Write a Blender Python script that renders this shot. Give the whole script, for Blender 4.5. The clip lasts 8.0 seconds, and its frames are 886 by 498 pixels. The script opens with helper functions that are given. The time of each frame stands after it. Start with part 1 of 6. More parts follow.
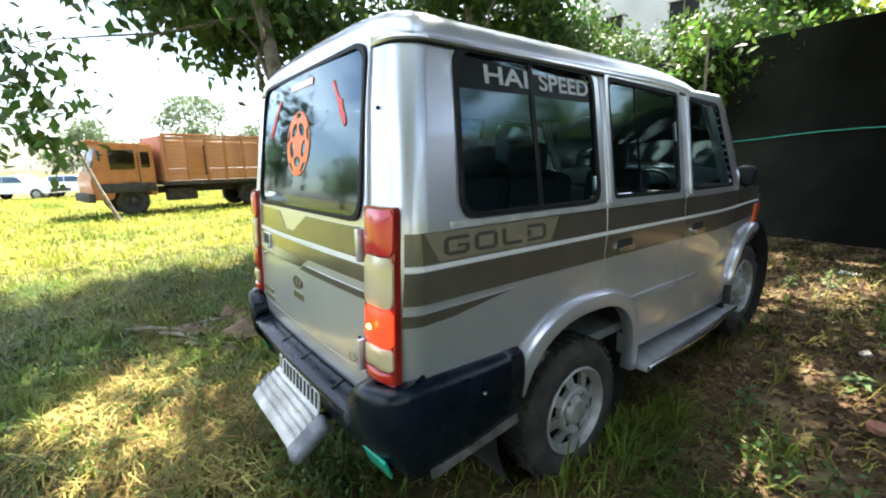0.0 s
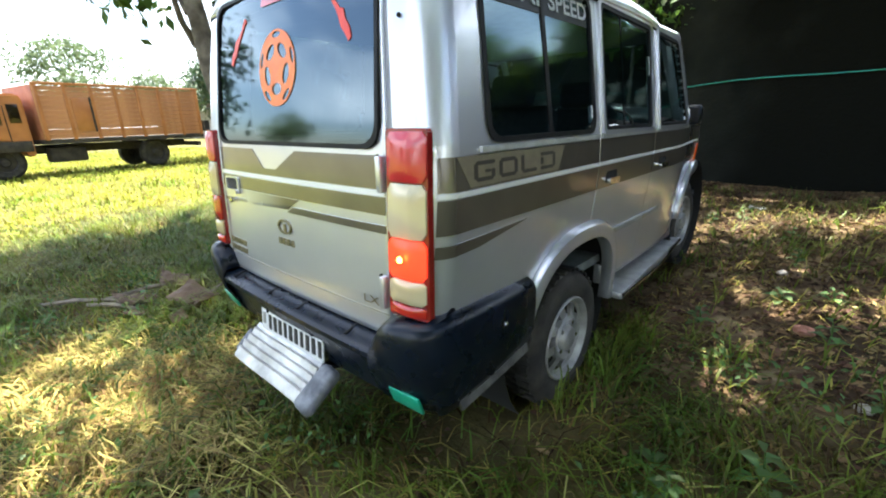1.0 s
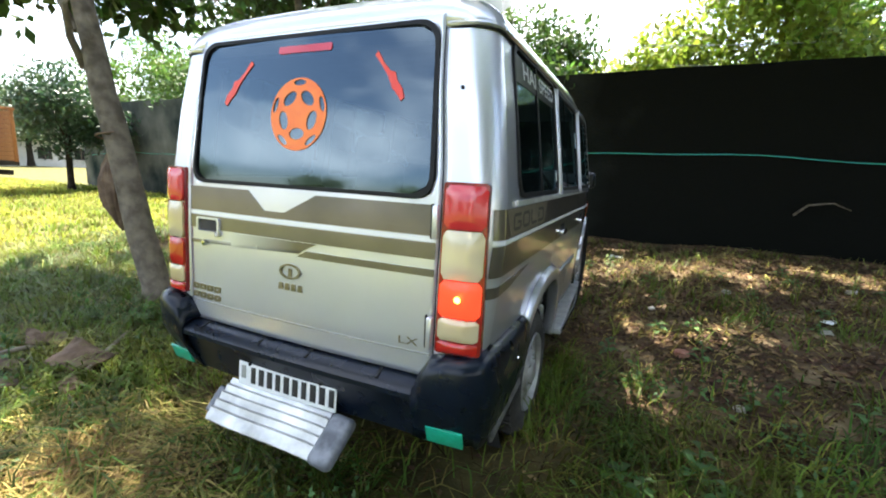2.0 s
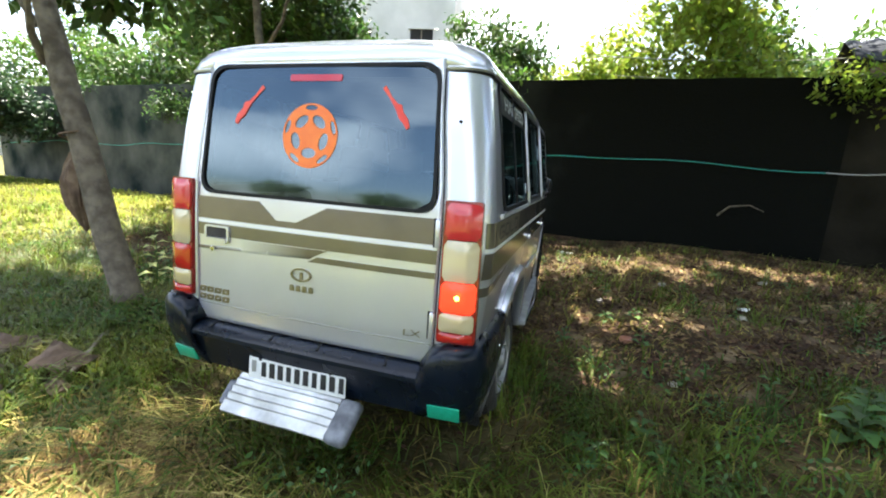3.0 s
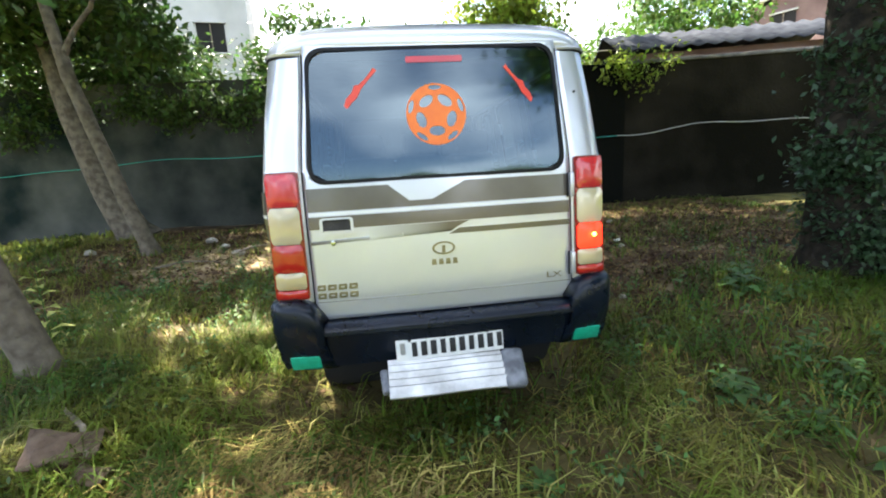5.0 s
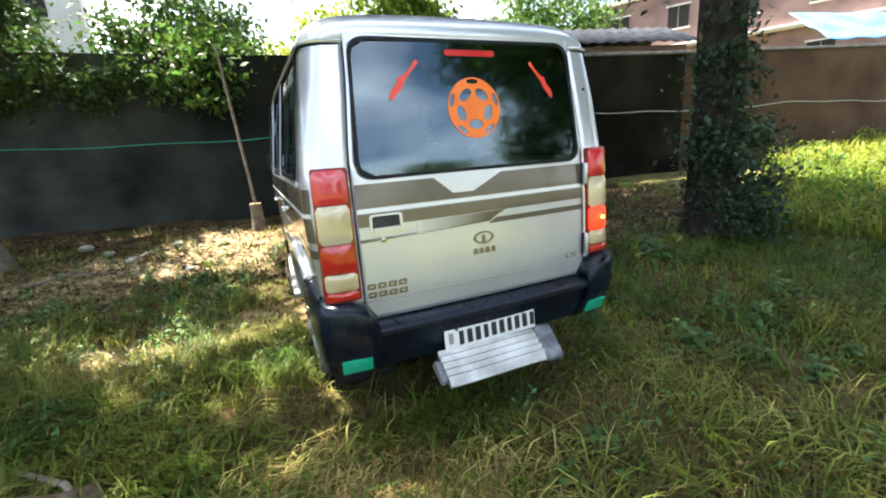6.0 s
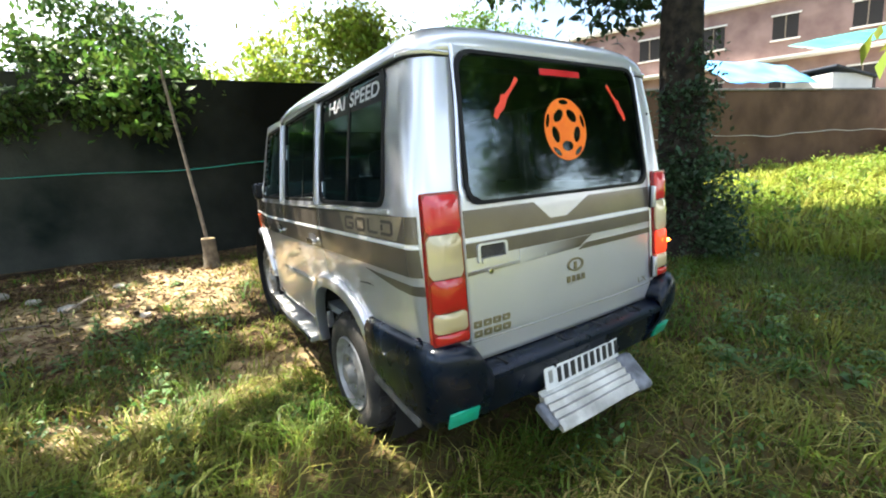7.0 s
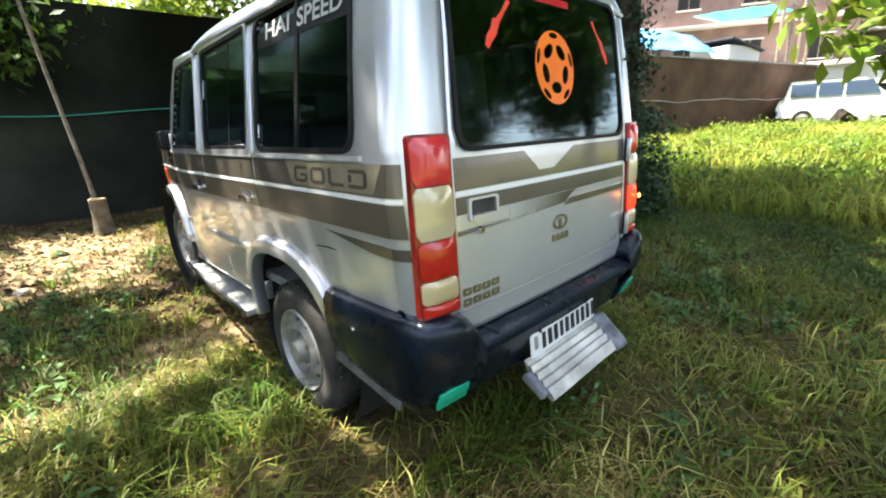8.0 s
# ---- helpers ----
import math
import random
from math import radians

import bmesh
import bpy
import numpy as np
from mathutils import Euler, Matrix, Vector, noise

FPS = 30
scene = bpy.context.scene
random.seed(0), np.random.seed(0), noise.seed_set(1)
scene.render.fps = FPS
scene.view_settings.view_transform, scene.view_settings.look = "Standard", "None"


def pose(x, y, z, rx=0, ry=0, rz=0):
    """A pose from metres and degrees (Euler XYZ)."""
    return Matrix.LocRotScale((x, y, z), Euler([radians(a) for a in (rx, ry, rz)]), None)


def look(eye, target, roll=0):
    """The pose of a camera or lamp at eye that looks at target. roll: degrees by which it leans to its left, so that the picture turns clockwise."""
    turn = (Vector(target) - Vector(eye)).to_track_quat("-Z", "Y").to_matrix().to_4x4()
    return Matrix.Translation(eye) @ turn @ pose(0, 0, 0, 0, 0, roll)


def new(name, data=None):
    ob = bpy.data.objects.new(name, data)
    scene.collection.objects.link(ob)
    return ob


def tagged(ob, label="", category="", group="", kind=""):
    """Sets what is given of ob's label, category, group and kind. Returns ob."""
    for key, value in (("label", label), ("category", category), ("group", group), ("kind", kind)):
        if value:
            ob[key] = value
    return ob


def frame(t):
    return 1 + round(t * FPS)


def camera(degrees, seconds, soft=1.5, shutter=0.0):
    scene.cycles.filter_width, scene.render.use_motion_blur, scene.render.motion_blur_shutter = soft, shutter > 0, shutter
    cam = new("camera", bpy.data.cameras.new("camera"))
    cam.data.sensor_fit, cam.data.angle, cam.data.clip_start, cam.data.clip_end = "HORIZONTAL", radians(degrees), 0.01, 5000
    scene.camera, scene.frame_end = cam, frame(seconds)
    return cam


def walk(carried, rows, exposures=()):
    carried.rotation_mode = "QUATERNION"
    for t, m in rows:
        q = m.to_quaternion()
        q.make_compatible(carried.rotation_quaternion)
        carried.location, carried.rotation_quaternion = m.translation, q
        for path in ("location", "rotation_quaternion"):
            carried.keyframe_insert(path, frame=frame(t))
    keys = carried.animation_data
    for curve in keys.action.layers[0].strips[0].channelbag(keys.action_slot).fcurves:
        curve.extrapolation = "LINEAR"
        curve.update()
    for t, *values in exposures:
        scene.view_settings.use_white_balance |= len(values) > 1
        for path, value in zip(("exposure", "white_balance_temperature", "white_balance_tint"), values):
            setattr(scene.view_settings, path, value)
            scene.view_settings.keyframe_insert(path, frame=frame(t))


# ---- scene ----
cam = camera(92.0, 8.0, 2.0)
PATH = [
    (0, (1.944, -0.679, 1.58), (0.387, 0.514, 1.191), -1.1),
    (0.5, (1.924, -0.799, 1.533), (0.589, 0.616, 1.07), 4.9),
    (1, (1.685, -0.895, 1.475), (0.39, 0.514, 0.893), -1.5),
    (1.5, (1.432, -1.031, 1.483), (0.148, 0.42, 0.984), -1.0),
    (1.7, (1.346, -1.144, 1.461), (0.299, 0.514, 1.07), 1.8),
    (2.8, (1.198, -1.668, 1.611), (0.567, 0.193, 1.236), 3.2),
    (3, (1.181, -1.663, 1.58), (0.586, 0.209, 1.205), 3.6),
    (3.5, (0.932, -1.578, 1.509), (0.476, 0.343, 1.194), -0.1),
    (4, (0.554, -1.802, 1.475), (0.138, 0.099, 1.015), -3.0),
    (4.5, (0.273, -2.025, 1.478), (0.043, -0.089, 1.034), 0.1),
    (4.7, (0.064, -2.065, 1.435), (0.015, -0.104, 1.049), -1.9),
    (5.8, (-0.939, -1.967, 1.504), (-0.22, -0.151, 1.075), -1.2),
    (6, (-1.042, -1.896, 1.517), (-0.271, -0.112, 1.045), -3.8),
    (6.5, (-1.38, -1.53, 1.483), (-0.377, 0.168, 1.151), -6.0),
    (7, (-1.62, -1.36, 1.529), (-0.543, 0.287, 1.171), -3.9),
    (7.5, (-1.76, -1.207, 1.522), (-0.437, 0.217, 1.052), -3.5),
    (8, (-1.644, -1.01, 1.473), (-0.321, 0.385, 0.921), -2.5),
]
walk(cam, [(t, look(eye, target, roll)) for t, eye, target, roll in PATH], [(0, 2.67), (1.0, 2.72), (1.5, 2.65), (3.0, 2.61), (4.5, 2.61), (6.0, 2.48), (8.0, 2.43)])

# ---- light ----
world = bpy.data.worlds.new("world")
scene.world = world
world.use_nodes = True
wn, wl = world.node_tree.nodes, world.node_tree.links
wn.clear()
SUN_AZ, SUN_EL = -38.0, 62.0          # degrees from +y towards +x, and above the ground
w_out, w_bg, w_sky = wn.new("ShaderNodeOutputWorld"), wn.new("ShaderNodeBackground"), wn.new("ShaderNodeTexSky")
w_sky.sky_type, w_sky.sun_disc = "NISHITA", False
w_sky.sun_elevation, w_sky.sun_rotation = radians(SUN_EL), radians(SUN_AZ)
w_sky.air_density, w_sky.dust_density = 1.0, 2.0
w_tc, w_map, w_noise, w_ramp, w_mix = wn.new("ShaderNodeTexCoord"), wn.new("ShaderNodeMapping"), wn.new("ShaderNodeTexNoise"), wn.new("ShaderNodeValToRGB"), wn.new("ShaderNodeMix")
w_map.inputs["Scale"].default_value = (1.2, 1.2, 2.6)
w_noise.inputs["Scale"].default_value, w_noise.inputs["Detail"].default_value, w_noise.inputs["Roughness"].default_value = 1.5, 4.0, 0.48
w_ramp.color_ramp.elements[0].position, w_ramp.color_ramp.elements[1].position = 0.47, 0.76
w_mix.data_type = "RGBA"
w_mix.inputs["B"].default_value = (11.0, 11.6, 12.4, 1)
wl.new(w_tc.outputs["Generated"], w_map.inputs["Vector"])
wl.new(w_map.outputs["Vector"], w_noise.inputs["Vector"])
wl.new(w_noise.outputs["Fac"], w_ramp.inputs["Fac"])
wl.new(w_ramp.outputs["Color"], w_mix.inputs["Factor"])
wl.new(w_sky.outputs["Color"], w_mix.inputs["A"])
wl.new(w_mix.outputs["Result"], w_bg.inputs["Color"])
wl.new(w_bg.outputs["Background"], w_out.inputs["Surface"])
w_bg.inputs["Strength"].default_value = 0.088
sun = new("sun", bpy.data.lights.new("sun", "SUN"))
sun.data.energy, sun.data.angle, sun.data.color = 5.0, radians(0.5), (1.0, 0.93, 0.80)
_a, _e = radians(SUN_AZ), radians(SUN_EL)
sun.matrix_world = look((0, 0, 30), (-math.sin(_a) * math.cos(_e) * 9, -math.cos(_a) * math.cos(_e) * 9, 30 - math.sin(_e) * 9))


# ---- materials ----
def mat(name, a, b=None, rough=0.6, metal=0.0, scale=8.0, bump=0.0, bscale=60.0, coat=0.0, island=0.0, trans=0.0, rough2=None, detail=4.0, spec=0.5, mid=(0.35, 0.65)):
    """A surface that wavers between two colours, with fine relief."""
    m = bpy.data.materials.new(name)
    m.use_nodes = True
    n, l = m.node_tree.nodes, m.node_tree.links
    p = n["Principled BSDF"]
    p.inputs["Roughness"].default_value, p.inputs["Metallic"].default_value = rough, metal
    p.inputs["Specular IOR Level"].default_value = spec
    p.inputs["Coat Weight"].default_value, p.inputs["Coat Roughness"].default_value = coat, 0.08
    b = b or a
    tc = n.new("ShaderNodeTexCoord")
    nz = n.new("ShaderNodeTexNoise")
    nz.inputs["Scale"].default_value, nz.inputs["Detail"].default_value = scale, detail
    l.new(tc.outputs["Object"], nz.inputs["Vector"])
    rp = n.new("ShaderNodeValToRGB")
    rp.color_ramp.elements[0].position, rp.color_ramp.elements[1].position = mid
    rp.color_ramp.elements[0].color, rp.color_ramp.elements[1].color = (*a, 1), (*b, 1)
    l.new(nz.outputs["Fac"], rp.inputs["Fac"])
    col = rp.outputs["Color"]
    if island:
        g, hs = n.new("ShaderNodeNewGeometry"), n.new("ShaderNodeHueSaturation")
        mr = n.new("ShaderNodeMapRange")
        mr.inputs["To Min"].default_value, mr.inputs["To Max"].default_value = 1 - island, 1 + island
        l.new(g.outputs["Random Per Island"], mr.inputs["Value"])
        l.new(mr.outputs["Result"], hs.inputs["Value"])
        mh = n.new("ShaderNodeMapRange")
        mh.inputs["To Min"].default_value, mh.inputs["To Max"].default_value = 0.5 - island * 0.06, 0.5 + island * 0.05
        l.new(g.outputs["Random Per Island"], mh.inputs["Value"])
        l.new(mh.outputs["Result"], hs.inputs["Hue"])
        l.new(col, hs.inputs["Color"])
        col = hs.outputs["Color"]
    l.new(col, p.inputs["Base Color"])
    if rough2 is not None:
        n2, r2 = n.new("ShaderNodeTexNoise"), n.new("ShaderNodeMapRange")
        n2.inputs["Scale"].default_value, n2.inputs["Detail"].default_value = scale * 2.3, 5.0
        r2.inputs["From Min"].default_value, r2.inputs["From Max"].default_value = 0.3, 0.7
        r2.inputs["To Min"].default_value, r2.inputs["To Max"].default_value = rough, rough2
        l.new(tc.outputs["Object"], n2.inputs["Vector"])
        l.new(n2.outputs["Fac"], r2.inputs["Value"])
        l.new(r2.outputs["Result"], p.inputs["Roughness"])
    if bump:
        n3, bp = n.new("ShaderNodeTexNoise"), n.new("ShaderNodeBump")
        n3.inputs["Scale"].default_value, n3.inputs["Detail"].default_value = bscale, 5.0
        bp.inputs["Strength"].default_value, bp.inputs["Distance"].default_value = bump, 0.02
        l.new(tc.outputs["Object"], n3.inputs["Vector"])
        l.new(n3.outputs["Fac"], bp.inputs["Height"])
        l.new(bp.outputs["Normal"], p.inputs["Normal"])
    if trans:
        tr, mx = n.new("ShaderNodeBsdfTranslucent"), n.new("ShaderNodeMixShader")
        l.new(col, tr.inputs["Color"])
        mx.inputs["Fac"].default_value = trans
        l.new(p.outputs["BSDF"], mx.inputs[1])
        l.new(tr.outputs["BSDF"], mx.inputs[2])
        l.new(mx.outputs["Shader"], n["Material Output"].inputs["Surface"])
    return m


def glass(name, tint, blend=0.3, rough=0.0, sheen=(1, 1, 1)):
    """A tinted pane: seen through where it is met squarely, mirroring where it is met aslant."""
    m = bpy.data.materials.new(name)
    m.use_nodes = True
    n, l = m.node_tree.nodes, m.node_tree.links
    n.remove(n["Principled BSDF"])
    t, g, x, f = n.new("ShaderNodeBsdfTransparent"), n.new("ShaderNodeBsdfGlossy"), n.new("ShaderNodeMixShader"), n.new("ShaderNodeLayerWeight")
    t.inputs["Color"].default_value = (*tint, 1)
    g.inputs["Roughness"].default_value, g.inputs["Color"].default_value = rough, (*sheen, 1)
    f.inputs["Blend"].default_value = blend
    l.new(f.outputs["Fresnel"], x.inputs["Fac"])
    l.new(t.outputs["BSDF"], x.inputs[1])
    l.new(g.outputs["BSDF"], x.inputs[2])
    l.new(x.outputs["Shader"], n["Material Output"].inputs["Surface"])
    return m


def glow(name, colour, strength):
    m = mat(name, colour, rough=0.3)
    p = m.node_tree.nodes["Principled BSDF"]
    p.inputs["Emission Color"].default_value, p.inputs["Emission Strength"].default_value = (*colour, 1), strength
    return m


PAINT = mat("silver_paint", (0.640, 0.645, 0.695), (0.700, 0.705, 0.755), 0.32, 0.66, 2.0, coat=1.0)
PAINT.node_tree.nodes["Principled BSDF"].inputs["Coat IOR"].default_value = 1.65
PAINT.node_tree.nodes["Principled BSDF"].inputs["Coat Roughness"].default_value = 0.03
STRIPE = mat("taupe_stripe", (0.118, 0.100, 0.080), (0.150, 0.128, 0.102), 0.28, 0.35, 4.0, coat=1.0)


def fading(name, a, b):
    """The stripe's taupe, thinning out to bare paint between two places across the car."""
    m = mat(name, (0.118, 0.100, 0.080), (0.150, 0.128, 0.102), 0.28, 0.52, 4.0, coat=0.6)
    n, l = m.node_tree.nodes, m.node_tree.links
    p = n["Principled BSDF"]
    old = p.inputs["Base Color"].links[0].from_socket
    tc, sx, mr, mx = n.new("ShaderNodeTexCoord"), n.new("ShaderNodeSeparateXYZ"), n.new("ShaderNodeMapRange"), n.new("ShaderNodeMix")
    mx.data_type = "RGBA"
    mr.inputs["From Min"].default_value, mr.inputs["From Max"].default_value = a, b
    mx.inputs["B"].default_value = (0.625, 0.64, 0.66, 1)
    l.new(tc.outputs["Object"], sx.inputs["Vector"])
    l.new(sx.outputs["X"], mr.inputs["Value"])
    l.new(mr.outputs["Result"], mx.inputs["Factor"])
    l.new(old, mx.inputs["A"])
    l.new(mx.outputs["Result"], p.inputs["Base Color"])
    return m


FADE_IN = fading("stripe_fading_left", 0.02, -0.36)
FADE_OUT = fading("stripe_fading_right", -0.60, -0.20)
PINLINE = mat("white_line", (0.80, 0.80, 0.78), rough=0.35)
BADGE = mat("beige_decal", (0.27, 0.225, 0.155), (0.22, 0.185, 0.13), 0.35, scale=20, coat=0.6)
DECALINK = mat("faded_brown_ink", (0.060, 0.050, 0.040), rough=0.4, coat=0.5)
BLACKP = mat("black_plastic", (0.0016, 0.0042, 0.0095), (0.0046, 0.0088, 0.0180), 0.22, 0.0, 5.0, 0.0, 160, 0.08, rough2=0.36, spec=0.28)
STEPCAP = mat("worn_grey_rubber", (0.075, 0.080, 0.092), (0.20, 0.21, 0.23), 0.5, scale=16, bump=0.2)
RUBBER = mat("black_rubber", (0.007, 0.007, 0.008), (0.014, 0.014, 0.014), 0.55, scale=14, spec=0.2)
SEAM = mat("dark_gap", (0.010, 0.010, 0.010), rough=0.9)
TYRE = mat("tyre_rubber", (0.016, 0.015, 0.014), (0.052, 0.046, 0.038), 0.85, scale=7, bump=0.3, bscale=90)
RIM = mat("wheel_silver", (0.27, 0.26, 0.245), (0.42, 0.415, 0.40), 0.38, 0.55, 12, rough2=0.6)
STEELRIM = mat("dusty_steel_wheel", (0.15, 0.145, 0.135), (0.27, 0.265, 0.25), 0.55, 0.35, 14, rough2=0.75)
ALU = mat("ribbed_aluminium", (0.40, 0.39, 0.37), (0.74, 0.73, 0.71), 0.34, 0.80, 7, 0.15, 50, rough2=0.6, detail=8)
BOARD = mat("dull_silver_board", (0.34, 0.34, 0.33), (0.46, 0.46, 0.45), 0.5, 0.6, 9, 0.2, 60, rough2=0.7)
EMBLEM = mat("dull_gilt", (0.20, 0.175, 0.10), (0.30, 0.26, 0.16), 0.35, 0.7, 30)
TRIM = mat("worn_bright_trim", (0.50, 0.50, 0.48), (0.66, 0.66, 0.65), 0.34, 0.35, 14)
CHROME = mat("chrome", (0.75, 0.75, 0.76), rough=0.16, metal=1.0)
GREY = mat("grey_trim", (0.27, 0.27, 0.25), (0.36, 0.35, 0.33), 0.5, 0.1, 8)
LIPGREY = mat("scraped_grey_plastic", (0.05, 0.048, 0.045), (0.13, 0.125, 0.115), 0.6, 0.0, 14, 0.3, 60)
REDLENS = mat("red_lens", (0.36, 0.010, 0.008), (0.56, 0.026, 0.018), 0.12, 0.0, 4, coat=0.9, detail=1.0)
LAMPBODY = mat("dark_red_housing", (0.20, 0.008, 0.008), (0.27, 0.014, 0.012), 0.2, 0.0, 20, coat=0.8)
PINKLENS = mat("faded_red_lens", (0.54, 0.022, 0.028), (0.66, 0.045, 0.050), 0.14, 0.0, 4, coat=0.9, detail=1.0)
CLEARLENS = mat("yellowed_clear_lens", (0.48, 0.39, 0.21), (0.70, 0.61, 0.42), 0.12, 0.1, 3.5, coat=0.9, detail=1.0)
ORANGELENS = mat("orange_lens", (0.75, 0.10, 0.015), rough=0.2, coat=0.5)
BULB = glow("lit_bulb", (1.0, 0.16, 0.02), 9.0)
LITLENS = glow("lit_red_lens", (0.75, 0.035, 0.012), 0.45)
GREEN = mat("green_reflector", (0.005, 0.32, 0.19), (0.01, 0.40, 0.25), 0.3, scale=30, coat=0.4)
PLATE = mat("white_plate", (0.72, 0.73, 0.72), (0.80, 0.80, 0.79), 0.4, scale=20)
INK = mat("black_ink", (0.015, 0.015, 0.017), rough=0.5)
STICKO = mat("orange_sticker", (0.90, 0.17, 0.010), (0.95, 0.21, 0.014), 0.4, scale=20)
STICKR = mat("red_sticker", (0.78, 0.05, 0.025), (0.85, 0.08, 0.03), 0.4, scale=20)
STICKW = mat("white_sticker", (0.84, 0.85, 0.86), rough=0.5)
REARGLASS = glass("rear_glass", (0.10, 0.125, 0.135), 0.54, 0.06, sheen=(0.70, 0.86, 0.95))
SIDEGLASS = glass("side_glass", (0.28, 0.44, 0.47), 0.42, 0.07, sheen=(0.62, 0.88, 0.98))
CABGLASS = glass("cab_glass", (0.30, 0.36, 0.38), 0.35)
SUNSTRIP = mat("dark_window_film", (0.006, 0.008, 0.009), (0.010, 0.012, 0.013), 0.35, scale=10, spec=0.12)
SEATM = mat("seat_cloth", (0.045, 0.050, 0.055), (0.070, 0.072, 0.075), 0.9, scale=30)
LINING = mat("cabin_lining", (0.14, 0.15, 0.15), (0.19, 0.20, 0.20), 0.95, scale=20)

SOIL = mat("soil_and_litter", (0.034, 0.020, 0.011), (0.110, 0.072, 0.040), 0.95, 0, 1.3, 0.9, 26, detail=8, spec=0.2)


def with_turf(m):
    """Adds matted turf where the sheet's turf value is high."""
    n, l = m.node_tree.nodes, m.node_tree.links
    p = n["Principled BSDF"]
    old = p.inputs["Base Color"].links[0].from_socket
    at, tc, nz, rp, mx = n.new("ShaderNodeAttribute"), n.new("ShaderNodeTexCoord"), n.new("ShaderNodeTexNoise"), n.new("ShaderNodeValToRGB"), n.new("ShaderNodeMix")
    at.attribute_name, mx.data_type = "turf", "RGBA"
    nz.inputs["Scale"].default_value, nz.inputs["Detail"].default_value = 3.5, 9.0
    rp.color_ramp.elements[0].position, rp.color_ramp.elements[1].position = 0.36, 0.64
    rp.color_ramp.elements[0].color, rp.color_ramp.elements[1].color = (0.050, 0.048, 0.015, 1), (0.160, 0.145, 0.043, 1)
    l.new(tc.outputs["Object"], nz.inputs["Vector"])
    l.new(nz.outputs["Fac"], rp.inputs["Fac"])
    l.new(at.outputs["Fac"], mx.inputs["Factor"])
    l.new(old, mx.inputs["A"])
    l.new(rp.outputs["Color"], mx.inputs["B"])
    l.new(mx.outputs["Result"], p.inputs["Base Color"])


def with_clay(m):
    """Adds pale trodden clay where the sheet's clay value is high."""
    n, l = m.node_tree.nodes, m.node_tree.links
    p = n["Principled BSDF"]
    old = p.inputs["Base Color"].links[0].from_socket
    at, tc, nz, rp, mx = n.new("ShaderNodeAttribute"), n.new("ShaderNodeTexCoord"), n.new("ShaderNodeTexNoise"), n.new("ShaderNodeValToRGB"), n.new("ShaderNodeMix")
    at.attribute_name, mx.data_type = "clay", "RGBA"
    nz.inputs["Scale"].default_value, nz.inputs["Detail"].default_value = 7.0, 9.0
    rp.color_ramp.elements[0].position, rp.color_ramp.elements[1].position = 0.36, 0.62
    rp.color_ramp.elements[0].color, rp.color_ramp.elements[1].color = (0.17, 0.120, 0.062, 1), (0.43, 0.32, 0.185, 1)
    l.new(tc.outputs["Object"], nz.inputs["Vector"])
    l.new(nz.outputs["Fac"], rp.inputs["Fac"])
    l.new(at.outputs["Fac"], mx.inputs["Factor"])
    l.new(old, mx.inputs["A"])
    l.new(rp.outputs["Color"], mx.inputs["B"])
    l.new(mx.outputs["Result"], p.inputs["Base Color"])


with_turf(SOIL)
with_clay(SOIL)
GRASS = mat("grass_blades", (0.050, 0.102, 0.014), (0.232, 0.230, 0.046), 0.5, scale=1.1, island=0.60, trans=0.38, spec=0.25, mid=(0.34, 0.70))
_r = [x for x in GRASS.node_tree.nodes if x.type == "VALTORGB"][0].color_ramp.elements.new(0.5)
_r.color = (0.118, 0.158, 0.018, 1)
STEMS = mat("matted_dead_stems", (0.070, 0.046, 0.015), (0.250, 0.185, 0.055), 0.8, scale=2.0, island=0.85, trans=0.15, spec=0.15)
STRAW = mat("bleached_straw", (0.200, 0.135, 0.045), (0.540, 0.440, 0.150), 0.75, scale=1.3, island=0.5, trans=0.25, spec=0.2)
DRYGRASS = mat("dry_grass", (0.100, 0.074, 0.024), (0.310, 0.270, 0.084), 0.65, scale=1.3, island=0.8, trans=0.25, spec=0.3, mid=(0.38, 0.66))
MEADOW = mat("meadow_grass", (0.125, 0.185, 0.024), (0.390, 0.385, 0.070), 0.7, scale=0.5, island=0.5, trans=0.4, spec=0.2)
WEED = mat("weed_leaf", (0.055, 0.125, 0.030), (0.100, 0.190, 0.045), 0.55, scale=3, island=0.35, trans=0.35)
LITTER = mat("dead_leaves", (0.050, 0.026, 0.012), (0.240, 0.150, 0.080), 0.8, scale=2.5, island=0.65, spec=0.25)
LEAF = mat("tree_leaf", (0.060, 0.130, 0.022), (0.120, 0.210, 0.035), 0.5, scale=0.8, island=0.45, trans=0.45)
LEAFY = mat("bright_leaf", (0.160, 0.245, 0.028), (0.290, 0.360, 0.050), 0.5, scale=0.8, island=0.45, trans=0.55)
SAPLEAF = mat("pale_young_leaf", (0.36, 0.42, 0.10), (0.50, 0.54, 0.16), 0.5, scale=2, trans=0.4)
# tree leaf green made darker, so crowns in shade carry it as colour
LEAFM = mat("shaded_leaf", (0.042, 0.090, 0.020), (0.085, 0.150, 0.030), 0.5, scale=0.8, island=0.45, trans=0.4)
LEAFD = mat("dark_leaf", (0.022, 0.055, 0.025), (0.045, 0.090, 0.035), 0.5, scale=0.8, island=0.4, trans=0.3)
# paler, greyer green that stands in for haze over distance
LEAFHAZE = mat("haze_paled_leaf", (0.090, 0.140, 0.070), (0.150, 0.200, 0.100), 0.8, scale=0.3, island=0.3, trans=0.3)
BARK = mat("grey_bark", (0.085, 0.068, 0.048), (0.200, 0.165, 0.120), 0.95, scale=9, bump=1.0, bscale=24, detail=8)
